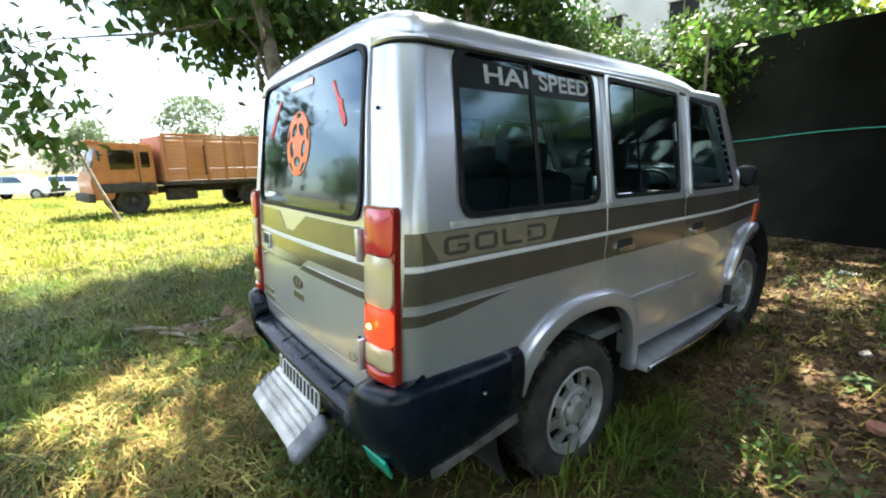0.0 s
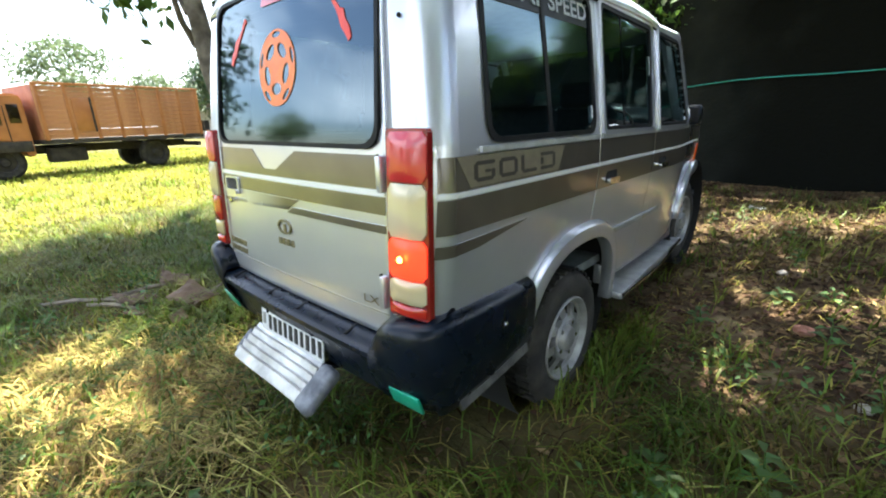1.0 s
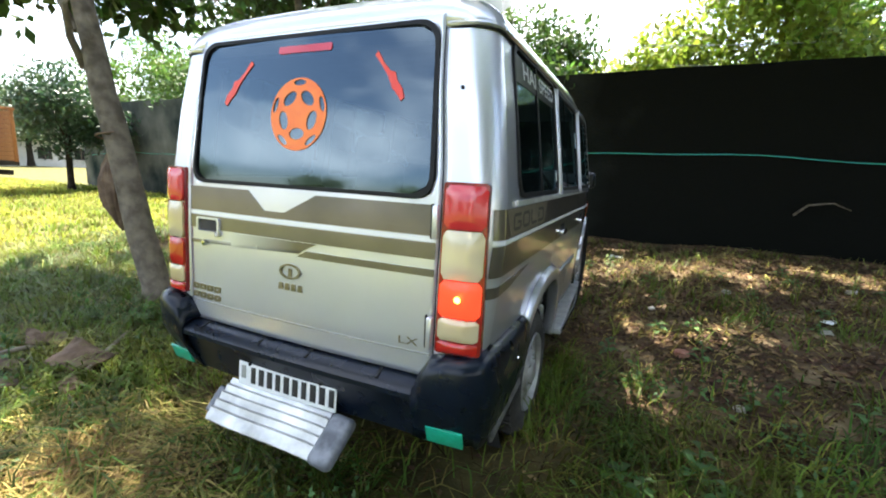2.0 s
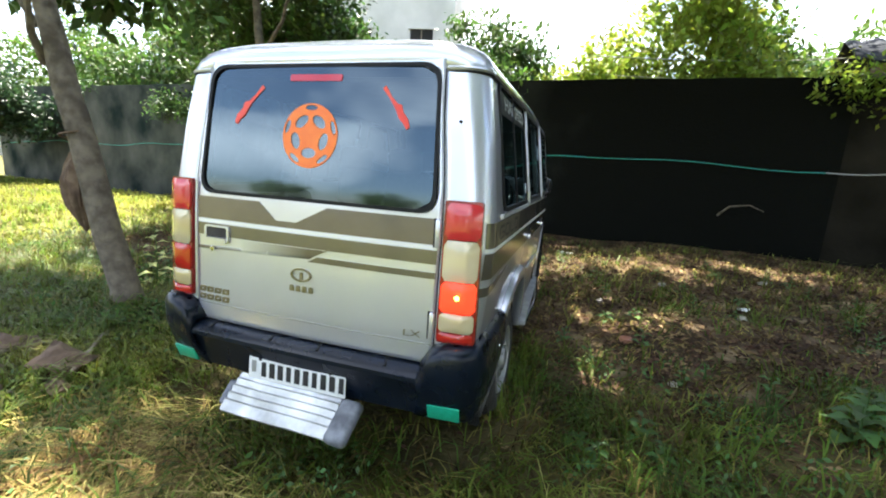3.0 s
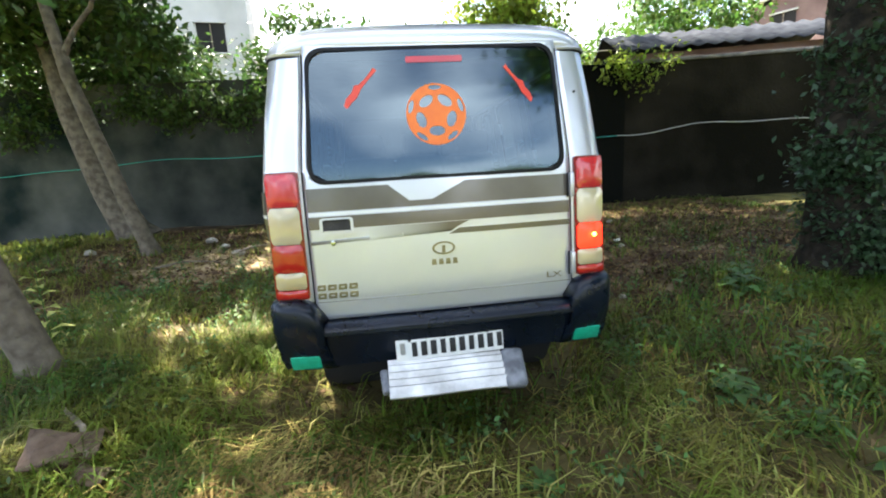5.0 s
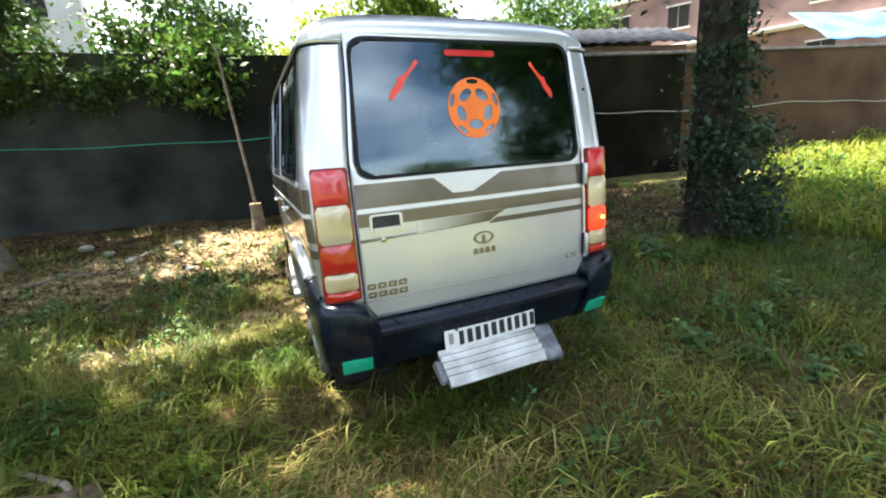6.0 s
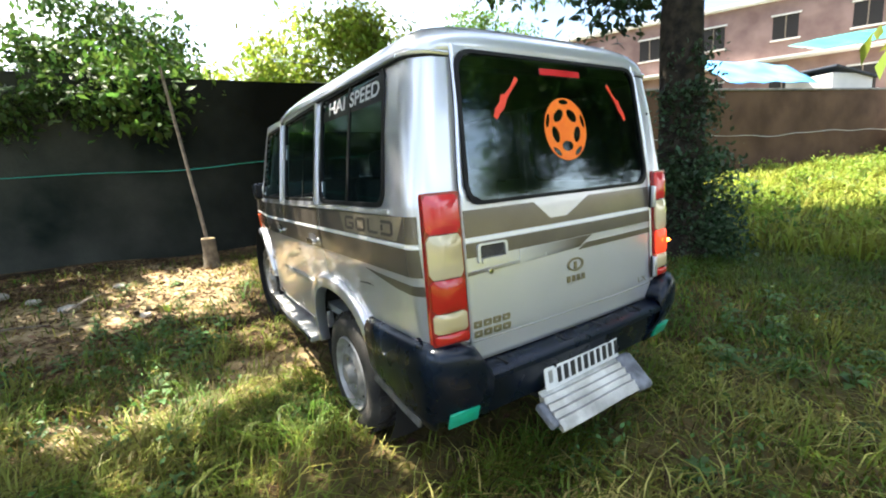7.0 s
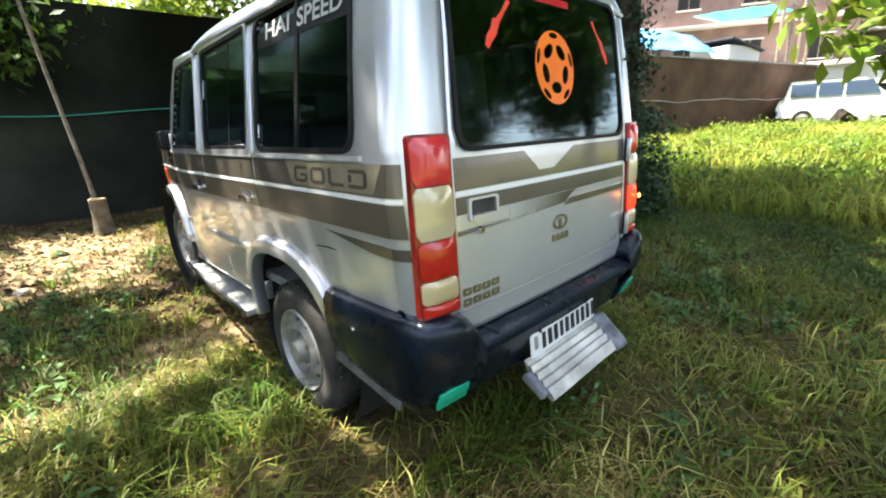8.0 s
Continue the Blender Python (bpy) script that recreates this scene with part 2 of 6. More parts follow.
BARKD = mat("dark_bark", (0.014, 0.012, 0.010), (0.048, 0.039, 0.028), 0.95, scale=9, bump=1.0, bscale=20, detail=8, spec=0.2)
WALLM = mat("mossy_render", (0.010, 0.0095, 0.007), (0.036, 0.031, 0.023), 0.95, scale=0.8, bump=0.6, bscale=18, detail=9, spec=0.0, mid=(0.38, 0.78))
WALLG = mat("grey_mossy_render", (0.015, 0.023, 0.021), (0.128, 0.130, 0.110), 0.95, scale=0.75, bump=0.6, bscale=18, detail=9, spec=0.0, mid=(0.34, 0.74))


def shade_east_half(m):
    """Paints tree shade into the grey render: near-black along its eastern half, with a ragged edge."""
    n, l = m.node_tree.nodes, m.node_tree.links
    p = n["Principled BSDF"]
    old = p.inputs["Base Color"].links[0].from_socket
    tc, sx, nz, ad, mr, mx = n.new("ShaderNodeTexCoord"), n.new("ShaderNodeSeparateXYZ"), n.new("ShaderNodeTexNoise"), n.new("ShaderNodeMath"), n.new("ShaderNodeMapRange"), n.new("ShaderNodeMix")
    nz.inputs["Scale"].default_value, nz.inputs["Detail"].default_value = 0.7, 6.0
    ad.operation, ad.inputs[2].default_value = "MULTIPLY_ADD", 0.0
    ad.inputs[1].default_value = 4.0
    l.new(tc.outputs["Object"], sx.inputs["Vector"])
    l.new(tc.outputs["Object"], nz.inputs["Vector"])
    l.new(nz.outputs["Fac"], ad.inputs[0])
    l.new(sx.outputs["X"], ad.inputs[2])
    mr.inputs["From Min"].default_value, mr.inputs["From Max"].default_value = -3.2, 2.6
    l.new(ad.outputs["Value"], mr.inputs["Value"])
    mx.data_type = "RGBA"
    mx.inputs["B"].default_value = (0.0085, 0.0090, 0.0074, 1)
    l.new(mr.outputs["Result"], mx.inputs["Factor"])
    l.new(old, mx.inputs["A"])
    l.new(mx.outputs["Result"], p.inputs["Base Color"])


shade_east_half(WALLG)
WALLB = mat("brown_render", (0.060, 0.034, 0.020), (0.105, 0.062, 0.038), 0.95, scale=0.9, bump=0.5, bscale=18, detail=8, spec=0.2)
COPING = mat("weathered_coping", (0.11, 0.105, 0.10), (0.22, 0.21, 0.19), 0.9, scale=5, bump=0.4)
ROPE = mat("green_rope", (0.03, 0.30, 0.23), (0.05, 0.38, 0.30), 0.7, scale=60)
ROPEW = mat("pale_rope", (0.42, 0.42, 0.38), rough=0.8)
PLANK = mat("orange_planks", (0.33, 0.140, 0.060), (0.45, 0.215, 0.100), 0.6, scale=2.2, bump=0.2, bscale=30, island=0.25)
TRUCKO = mat("orange_truck_paint", (0.33, 0.125, 0.040), (0.42, 0.17, 0.055), 0.45, scale=3, coat=0.2)
TRUCKD = mat("dark_chassis", (0.018, 0.016, 0.014), (0.05, 0.042, 0.035), 0.8, scale=6)
WHITEP = mat("white_car_paint", (0.74, 0.75, 0.75), (0.80, 0.80, 0.80), 0.3, scale=3, coat=0.5)
OLIVE = mat("stained_concrete", (0.060, 0.056, 0.038), (0.130, 0.118, 0.080), 0.95, scale=0.6, bump=0.3, bscale=8)
PLASTER = mat("pink_plaster", (0.16, 0.098, 0.085), (0.27, 0.180, 0.155), 0.9, scale=0.8, bump=0.3, bscale=14, detail=8)
CONC = mat("pale_concrete", (0.50, 0.49, 0.45), (0.62, 0.60, 0.56), 0.9, scale=0.8, bump=0.3, bscale=12, detail=8)
TARP = mat("blue_tarpaulin", (0.06, 0.24, 0.50), (0.15, 0.40, 0.66), 0.45, scale=1.2, bump=0.5, bscale=6)
TARPG = mat("green_tarpaulin", (0.02, 0.28, 0.26), (0.04, 0.36, 0.33), 0.5, scale=1.2, bump=0.5, bscale=6)
TINROOF = mat("grey_sheet_roof", (0.030, 0.034, 0.044), (0.065, 0.07, 0.082), 0.9, scale=3, spec=0.15)
DARKHOLE = mat("dark_interior", (0.02, 0.018, 0.017), rough=0.95)
STONE = mat("pale_stone", (0.30, 0.27, 0.23), (0.48, 0.44, 0.38), 0.9, scale=12, bump=0.6, bscale=40)
BRICKM = mat("red_stone", (0.36, 0.15, 0.10), (0.46, 0.22, 0.16), 0.9, scale=12, bump=0.6, bscale=40)
PAPER = mat("white_paper", (0.75, 0.75, 0.74), rough=0.8)
WOOD = mat("weathered_wood", (0.15, 0.12, 0.09), (0.28, 0.23, 0.17), 0.9, scale=12, bump=0.6, bscale=40)
CUTWOOD = mat("fresh_cut_wood", (0.50, 0.36, 0.20), (0.60, 0.46, 0.28), 0.8, scale=20)
SACK = mat("dry_brown_fronds", (0.11, 0.07, 0.045), (0.21, 0.145, 0.095), 0.95, scale=10, bump=0.8, bscale=30)


# ---- building helpers ----
def part(name, bm, material, parent=None, label="", smooth=True):
    me = bpy.data.meshes.new(name)
    bm.normal_update()
    bm.to_mesh(me)
    bm.free()
    me.materials.append(material)
    if smooth:
        for f in me.polygons:
            f.use_smooth = True
        me.set_sharp_from_angle(angle=radians(38))
    ob = new(name, me)
    if parent:
        ob.parent = parent
    return tagged(ob, label)


def raw(name, verts, faces, material, parent=None, label=""):
    me = bpy.data.meshes.new(name)
    me.from_pydata(verts, [], faces)
    me.materials.append(material)
    ob = new(name, me)
    if parent:
        ob.parent = parent
    return tagged(ob, label)


def empty(name, label, category, m=Matrix(), group="", kind=""):
    ob = new(name)
    ob.matrix_basis = m
    return tagged(ob, label, category, group, kind)


def add_box(bm, c, s, rot=(0, 0, 0), bevel=0.0, seg=2):
    m = pose(*c, *rot)
    r = bmesh.ops.create_cube(bm, size=1.0, matrix=m @ Matrix.Diagonal((*s, 1)))
    if bevel:
        es = list({e for v in r["verts"] for e in v.link_edges})
        bmesh.ops.bevel(bm, geom=es, offset=bevel, segments=seg, affect="EDGES", profile=0.5)
    return bm


def box(c, s, rot=(0, 0, 0), bevel=0.0, seg=2):
    return add_box(bmesh.new(), c, s, rot, bevel, seg)


def add_tube(bm, pts, radii, seg=8, cap=True):
    pts = [Vector(p) for p in pts]
    if not isinstance(radii, (list, tuple)):
        radii = [radii] * len(pts)
    rings, ref = [], Vector((0.31, 0.17, 0.93))
    for i, p in enumerate(pts):
        d = (pts[min(i + 1, len(pts) - 1)] - pts[max(i - 1, 0)]).normalized()
        if abs(d.dot(ref)) > 0.97:
            ref = Vector((0.9, 0.3, 0.1))
        u = d.cross(ref).normalized()
        v = d.cross(u).normalized()
        rings.append([bm.verts.new(p + (u * math.cos(2 * math.pi * k / seg) + v * math.sin(2 * math.pi * k / seg)) * radii[i]) for k in range(seg)])
    for a, b in zip(rings, rings[1:]):
        for k in range(seg):
            bm.faces.new((a[k], a[(k + 1) % seg], b[(k + 1) % seg], b[k]))
    if cap:
        bm.faces.new(rings[0][::-1])
        bm.faces.new(rings[-1])
    return bm


def tube(pts, radii, seg=8):
    return add_tube(bmesh.new(), pts, radii, seg)


def add_lathe(bm, profile, m, seg=32):
    """Turns (radius, along) about the local z axis of m."""
    rings = []
    for r, h in profile:
        if r < 1e-5:
            rings.append([bm.verts.new(m @ Vector((0, 0, h)))])
        else:
            rings.append([bm.verts.new(m @ Vector((r * math.cos(2 * math.pi * k / seg), r * math.sin(2 * math.pi * k / seg), h))) for k in range(seg)])
    for a, b in zip(rings, rings[1:]):
        for k in range(seg):
            q = [a[k % len(a)], a[(k + 1) % len(a)], b[(k + 1) % len(b)], b[k % len(b)]]
            q = list(dict.fromkeys(q))
            if len(q) > 2:
                bm.faces.new(q)
    return bm


def lathe(profile, m=Matrix(), seg=32):
    return add_lathe(bmesh.new(), profile, m, seg)


def rounded(pts, r, n=5):
    """A polygon with rounded corners."""
    out = []
    k = len(pts)
    for i in range(k):
        p, a, b = Vector(pts[i]), Vector(pts[i - 1]), Vector(pts[(i + 1) % k])
        u, v = (a - p), (b - p)
        rr = min(r, u.length * 0.45, v.length * 0.45)
        s, e = p + u.normalized() * rr, p + v.normalized() * rr
        for j in range(n + 1):
            t = j / n
            out.append(tuple(s * (1 - t) ** 2 + p * 2 * t * (1 - t) + e * t ** 2))
    return out


def shrink(poly, d):
    """Moves a polygon's outline inwards by about d."""
    c = [sum(p[i] for p in poly) / len(poly) for i in (0, 1)]
    hw, hh = max(abs(p[0] - c[0]) for p in poly), max(abs(p[1] - c[1]) for p in poly)
    return [(c[0] + (p[0] - c[0]) * (1 - d / hw), c[1] + (p[1] - c[1]) * (1 - d / hh)) for p in poly]


def inside(poly, x, y):
    c, j = False, len(poly) - 1
    for i in range(len(poly)):
        (xi, yi), (xj, yj) = poly[i], poly[j]
        if (yi > y) != (yj > y) and x < (xj - xi) * (y - yi) / (yj - yi) + xi:
            c = not c
        j = i
    return c


def plate_on(poly, surf, off, thick):
    """A slab with the outline poly laid on a surface surf(u, v, off), off above it."""
    bm = bmesh.new()
    top = [bm.verts.new(surf(u, v, off + thick)) for u, v in poly]
    low = [bm.verts.new(surf(u, v, off - 0.002)) for u, v in poly]
    bm.faces.new(top)
    n = len(poly)
    for i in range(n):
        bm.faces.new((top[i], low[i], low[(i + 1) % n], top[(i + 1) % n]))
    bmesh.ops.recalc_face_normals(bm, faces=bm.faces)
    return bm


def band_on(outer, inner, surf, off, thick):
    """A ring between two outlines laid on a surface."""
    bm = bmesh.new()
    n = len(outer)
    o1 = [bm.verts.new(surf(u, v, off - 0.012)) for u, v in outer]
    o2 = [bm.verts.new(surf(u, v, off + thick)) for u, v in outer]
    i2 = [bm.verts.new(surf(u, v, off + thick)) for u, v in inner]
    i1 = [bm.verts.new(surf(u, v, off - 0.012)) for u, v in inner]
    for i in range(n):
        j = (i + 1) % n
        for a, b in ((o1, o2), (o2, i2), (i2, i1)):
            bm.faces.new((a[i], a[j], b[j], b[i]))
    bmesh.ops.recalc_face_normals(bm, faces=bm.faces)
    return bm


def grid_on(poly, surf, off, thick, nu=16, nv=3):
    """A slab over a convex outline, finely divided so that it follows a curved surface."""
    bm = bmesh.new()
    lo, hi = min(p[1] for p in poly), max(p[1] for p in poly)
    rows = []
    for j in range(nv + 1):
        v = lo + (hi - lo) * min(max(j / nv, 0.0005), 0.9995)
        xs = []
        for (xa, ya), (xb, yb) in zip(poly, poly[1:] + poly[:1]):
            if (ya <= v < yb) or (yb <= v < ya):
                xs.append(xa + (xb - xa) * (v - ya) / (yb - ya))
        a, b = min(xs), max(xs)
        rows.append([(a + (b - a) * i / nu, v) for i in range(nu + 1)])
    top = [[bm.verts.new(surf(u, v, off + thick)) for u, v in r] for r in rows]
    for j in range(nv):
        for i in range(nu):
            bm.faces.new((top[j][i], top[j][i + 1], top[j + 1][i + 1], top[j + 1][i]))
    ring = [(0, i) for i in range(nu)] + [(j, nu) for j in range(nv)] + [(nv, i) for i in range(nu, 0, -1)] + [(j, 0) for j in range(nv, 0, -1)]
    low = [bm.verts.new(surf(*rows[j][i], off - 0.002)) for j, i in ring]
    for k in range(len(ring)):
        (j, i), (q, p) = ring[k], ring[(k + 1) % len(ring)]
        bm.faces.new((top[j][i], low[k], low[(k + 1) % len(ring)], top[q][p]))
    bmesh.ops.recalc_face_normals(bm, faces=bm.faces)
    return bm


def lerp_table(tab, v):
    if v <= tab[0][0]:
        return tab[0][1]
    for (a, p), (b, q) in zip(tab, tab[1:]):
        if v <= b:
            return p + (q - p) * (v - a) / (b - a)
    return tab[-1][1]


def ease(a, b, v):
    t = min(1, max(0, (v - a) / (b - a)))
    return t * t * (3 - 2 * t)


def lettering(name, text, m, height, material, parent, thick=0.002, surf=None, bold=0.0, wide=1.0):
    """Words as a thin mesh; surf(u, v, off) lays them on a curved surface, else they lie in m's xy plane."""
    cu = bpy.data.curves.new(name, "FONT")
    cu.body, cu.size, cu.extrude, cu.align_x, cu.align_y, cu.offset = text, height / 0.72, thick, "CENTER", "CENTER", bold
    ob = new(name, cu)
    me = bpy.data.meshes.new_from_object(ob.evaluated_get(bpy.context.evaluated_depsgraph_get()))
    bpy.data.objects.remove(ob)
    bpy.data.curves.remove(cu)
    for v in me.vertices:
        v.co = Vector(surf(v.co.x * wide, v.co.y, v.co.z + thick)) if surf else m @ Vector((v.co.x * wide, v.co.y, v.co.z + thick))
    me.materials.clear()
    me.materials.append(material)
    out = new(name, me)
    out.parent = parent
    return out


# ---- ground ----
def ground_z(x, y):
    z = 0.26 * ease(0.8, 7.2, y) * ease(-14, -5, x)
    z += 0.10 * ease(1.2, 3.0, abs(x)) * ease(-2.2, 0.6, y) * ease(-12, -5, x)
    z += 0.50 * ease(6, 20, x)
    z += 0.035 * noise.noise((x * 0.7, y * 0.7, 0)) + 0.015 * noise.noise((x * 2.6, y * 2.6, 3.0))
    return z

# ---- the parked people carrier ----
HALF = [(0.45, 0.780), (0.62, 0.796), (0.86, 0.820), (1.10, 0.844), (1.25, 0.853), (1.40, 0.846), (1.70, 0.808), (1.95, 0.766), (2.04, 0.750)]
BACK = [(0.45, -0.03), (0.86, -0.045), (1.20, -0.032), (1.45, -0.016), (1.76, 0.022), (2.0, 0.060), (2.06, 0.070)]
RC = 0.105            # rounding of the rear corners in plan


def half_w(y, z):
    w = lerp_table(HALF, z)
    return w * (1 - 0.13 * ease(2.3, 3.6, y)) - (0.20 * max(0, (y - 3.45) / 0.4) ** 2)


def side_pt(s):
    def f(y, z, off=0.0):
        return (s * (half_w(y, z) + off), y, z)
    return f


def back_pt(x, z, off=0.0):
    return (x, lerp_table(BACK, z) + 0.022 * (x / 0.8) ** 2 - off, z)


def gate_x(z):
    """Half the width of the rear door."""
    return 0.645 - 0.046 * ease(1.35, 2.0, z)


def shell_pt(u, z, s):
    """Round the car in plan: 0..1 across the back, 1..2 round the corner, 2 + y along the side."""
    w = half_w(0.3, z) - RC
    b = lerp_table(BACK, z)
    if u <= 1:
        e = gate_x(z)
        x = u / 0.90 * (e - 0.004) if u <= 0.90 else e - 0.004 + (u - 0.90) / 0.02 * 0.008 if u <= 0.92 else e + 0.004 + (u - 0.92) / 0.08 * (w - e - 0.004)
        return (s * x, b + 0.022 * (x / 0.8) ** 2, z)
    if u <= 2:
        a = (u - 1) * math.pi / 2
        e = b + 0.022 * (w / 0.8) ** 2
        return (s * (w + RC * math.sin(a)), e + RC * (1 - math.cos(a)), z)
    y = u - 2
    if y < 0.5:
        e = b + 0.022 * (w / 0.8) ** 2 + RC
        y = e + (y - 0.10) * (0.5 - e) / 0.4
    return (s * half_w(y, z), y, z)


def block_letter(letter, surf):
    """A squarish stencilled capital in a unit box, as bars of one stroke laid on a surface."""
    bars = {"G": [(0.10, 0.80, 1.0, 1.0), (0.0, 0.12, 0.19, 0.88), (0.10, 0.0, 0.90, 0.20), (0.81, 0.12, 1.0, 0.56), (0.50, 0.40, 0.81, 0.56)],
            "O": [(0.10, 0.80, 0.90, 1.0), (0.0, 0.12, 0.19, 0.88), (0.10, 0.0, 0.90, 0.20), (0.81, 0.12, 1.0, 0.88)],
            "L": [(0.0, 0.12, 0.19, 1.0), (0.10, 0.0, 0.95, 0.20)],
            "D": [(0.0, 0.80, 0.88, 1.0), (0.0, 0.30, 0.19, 0.72), (0.0, 0.0, 0.88, 0.20), (0.81, 0.10, 1.0, 0.90)]}[letter]
    bm = bmesh.new()
    for n, (a, b, c, d) in enumerate(bars):
        top = [bm.verts.new(surf(u, v, 0.0002 * n)) for u, v in rounded([(a, b), (c, b), (c, d), (a, d)], 0.07, 2)]
        bm.faces.new(top)
    bmesh.ops.recalc_face_normals(bm, faces=bm.faces)
    return bm


WIN1 = rounded([(0.250, 1.408), (1.045, 1.408), (1.055, 1.955), (0.285, 1.958)], 0.07)
WIN2 = rounded([(1.170, 1.418), (1.820, 1.414), (1.845, 1.928), (1.180, 1.945)], 0.03)
WIN3 = rounded([(1.985, 1.414), (2.640, 1.412), (2.400, 1.905), (2.000, 1.922)], 0.035)
WINB = rounded([(-0.612, 1.392), (0.612, 1.392), (0.578, 1.990), (-0.578, 1.990)], 0.085, 8)
WHEEL_R = (1.030, 0.350)
WHEEL_F = (3.430, 0.520)


def top_z(y):
    if y < 2.50:
        return 1.978
    if y < 2.86:
        return 1.978 - (y - 2.50) * 1.59
    return 1.40 - 0.02 * ease(2.86, 2.9, y) - 0.17 * ((y - 2.86) / 1.0) ** 1.4


def arch_r(a, square):
    """Radius of an arch at an angle, squarer than a circle."""
    return (abs(math.cos(a)) ** square + abs(math.sin(a)) ** square) ** (-1 / square)


def in_arch(y, z):
    dy, dz = y - WHEEL_R[0] - 0.01, z - 0.44
    return math.hypot(dy, dz) < 0.470 * arch_r(math.atan2(dz, dy), 2.5) or math.hypot(y - WHEEL_F[0], z - 0.60) < 0.42


def shell(u_list, z_list, s, keep, bm=None):
    """A sheet of the body where keep holds."""
    bm, made = bm or bmesh.new(), {}

    def vert(i, j):
        if (i, j) not in made:
            made[i, j] = bm.verts.new(shell_pt(u_list[i], z_list[j], s))
        return made[i, j]
    for i in range(len(u_list) - 1):
        for j in range(len(z_list) - 1):
            um, zm = (u_list[i] + u_list[i + 1]) / 2, (z_list[j] + z_list[j + 1]) / 2
            if keep(um, *shell_pt(um, zm, 1), zm):
                q = [vert(i, j), vert(i + 1, j), vert(i + 1, j + 1), vert(i, j + 1)]
                bm.faces.new(q if s > 0 else q[::-1])
    return bm


def spread(a, b, step, *must):
    n = max(1, round((b - a) / step))
    vals = sorted({round(a + (b - a) * i / n, 5) for i in range(n + 1)} | {round(m, 5) for m in must if a <= m <= b})
    out = [vals[0]]
    for v in vals[1:]:
        if v - out[-1] > 0.0035 or v in must:
            out.append(v)
    return out


def solid(ob, thick=0.018):
    md = ob.modifiers.new("thickness", "SOLIDIFY")
    md.thickness, md.offset = thick, -1
    return ob


car = empty("people_carrier", "silver boxy people carrier with taupe side stripes, parked on grass", "car")
ZS = spread(0.52, 2.026, 0.022, 0.735, 0.743, 1.40, 1.398, 1.978, 2.026)
US = spread(0, 0.90, 0.03) + [0.92, 0.947, 0.974, 1.0] + [1 + k / 7 for k in range(1, 8)]
YS = [2 + y for y in spread(0.10, 3.84, 0.024, 1.112, 1.120, 1.906, 1.914, 2.776, 2.784)]
ALL = US + YS
for s in (1, -1):
    def quarter(u, x, y, zz, z):
        if u < 0.92 and z > 0.735:
            return False
        return z < 1.978 and y < 1.116 and not in_arch(y, z) and not (u > 2 and inside(WIN1, y, z)) and not (u > 1.9 and z < 0.60 and y > 0.3)

    def rear_door(u, x, y, zz, z):
        return u > 2 and 1.116 < y < 1.91 and z > 0.55 and not in_arch(y, z) and not inside(WIN2, y, z) and z < top_z(y)

    def front_door(u, x, y, zz, z):
        return u > 2 and 1.91 < y < 2.78 and z > 0.55 and not in_arch(y, z) and not inside(WIN3, y, z) and z < top_z(y)

    def wing(u, x, y, zz, z):
        return u > 2 and y > 2.78 and z < top_z(y) and not in_arch(y, z) and z > 0.55
    solid(part("quarter_panel", shell(ALL, ZS, s, quarter), PAINT, car))
    d1 = solid(part("rear_door", shell(YS, ZS, s, rear_door), PAINT, car))
    d2 = solid(part("front_door", shell(YS, ZS, s, front_door), PAINT, car))
    solid(part("front_wing", shell(YS, ZS, s, wing), PAINT, car))
    sp = side_pt(s)
    # windows: rubber seal, pane, bright door frame
    for k, (poly, owner) in enumerate(((WIN1, car), (WIN2, d1), (WIN3, d2))):
        part("window_seal", band_on(shrink(poly, -0.012), shrink(poly, 0.007), sp, 0.002, 0.008), RUBBER, owner)
        g = part("window_pane", grid_on(shrink(poly, 0.004), sp, -0.006, 0.004, 14, 12), SIDEGLASS, owner, "dark tinted glass")
        g.visible_shadow = False
        if k:
            part("window_frame", band_on(shrink(poly, -0.034), shrink(poly, -0.013), sp, 0.001, 0.012), PAINT, owner)
    part("window_film", grid_on([(0.285, 1.832), (1.030, 1.832), (1.036, 1.940), (0.295, 1.942)], sp, -0.001, 0.001, 14, 2), SUNSTRIP, car, "dark film strip")
    part("window_bar", plate_on([(0.640, 1.412), (0.665, 1.412), (0.665, 1.95), (0.640, 1.95)], sp, 0.0, 0.006), RUBBER, car)
    part("window_bar", plate_on([(1.42, 1.42), (1.435, 1.42), (1.435, 1.938), (1.42, 1.938)], sp, -0.004, 0.004), RUBBER, d1)
    # bright moulding under the windows and the sill moulding of the doors
    for a, b, owner in ((0.20, 1.110, car), (1.122, 1.904, d1), (1.916, 2.774, d2)):
        part("belt_moulding", plate_on([(a, 1.372), (b, 1.372), (b, 1.390), (a, 1.390)], sp, 0.001, 0.010), TRIM, owner, "worn bright belt moulding")
    for a, b, owner in ((1.40, 1.904, d1), (1.916, 2.774, d2)):
        part("rubbing_strip", plate_on([(a, 0.842), (b, 0.842), (b, 0.872), (a, 0.872)], sp, 0.001, 0.012), GREY, owner)
    # stripes
    for a, b, owner in ((0.075, 1.110, car), (1.122, 1.904, d1), (1.916, 2.774, d2), (2.786, 3.45, car)):
        n = max(2, round((b - a) / 0.12))
        for z0, z1, mt, nm in ((1.262, 1.366, STRIPE, "wide_stripe"), (1.244, 1.258, PINLINE, "white_line"), (1.130, 1.240, STRIPE, "lower_stripe")):
            part(nm, grid_on([(a, z0), (b, z0), (b, z1), (a, z1)], sp, 0.001, 0.0026, 3 * n, 2), mt, owner)
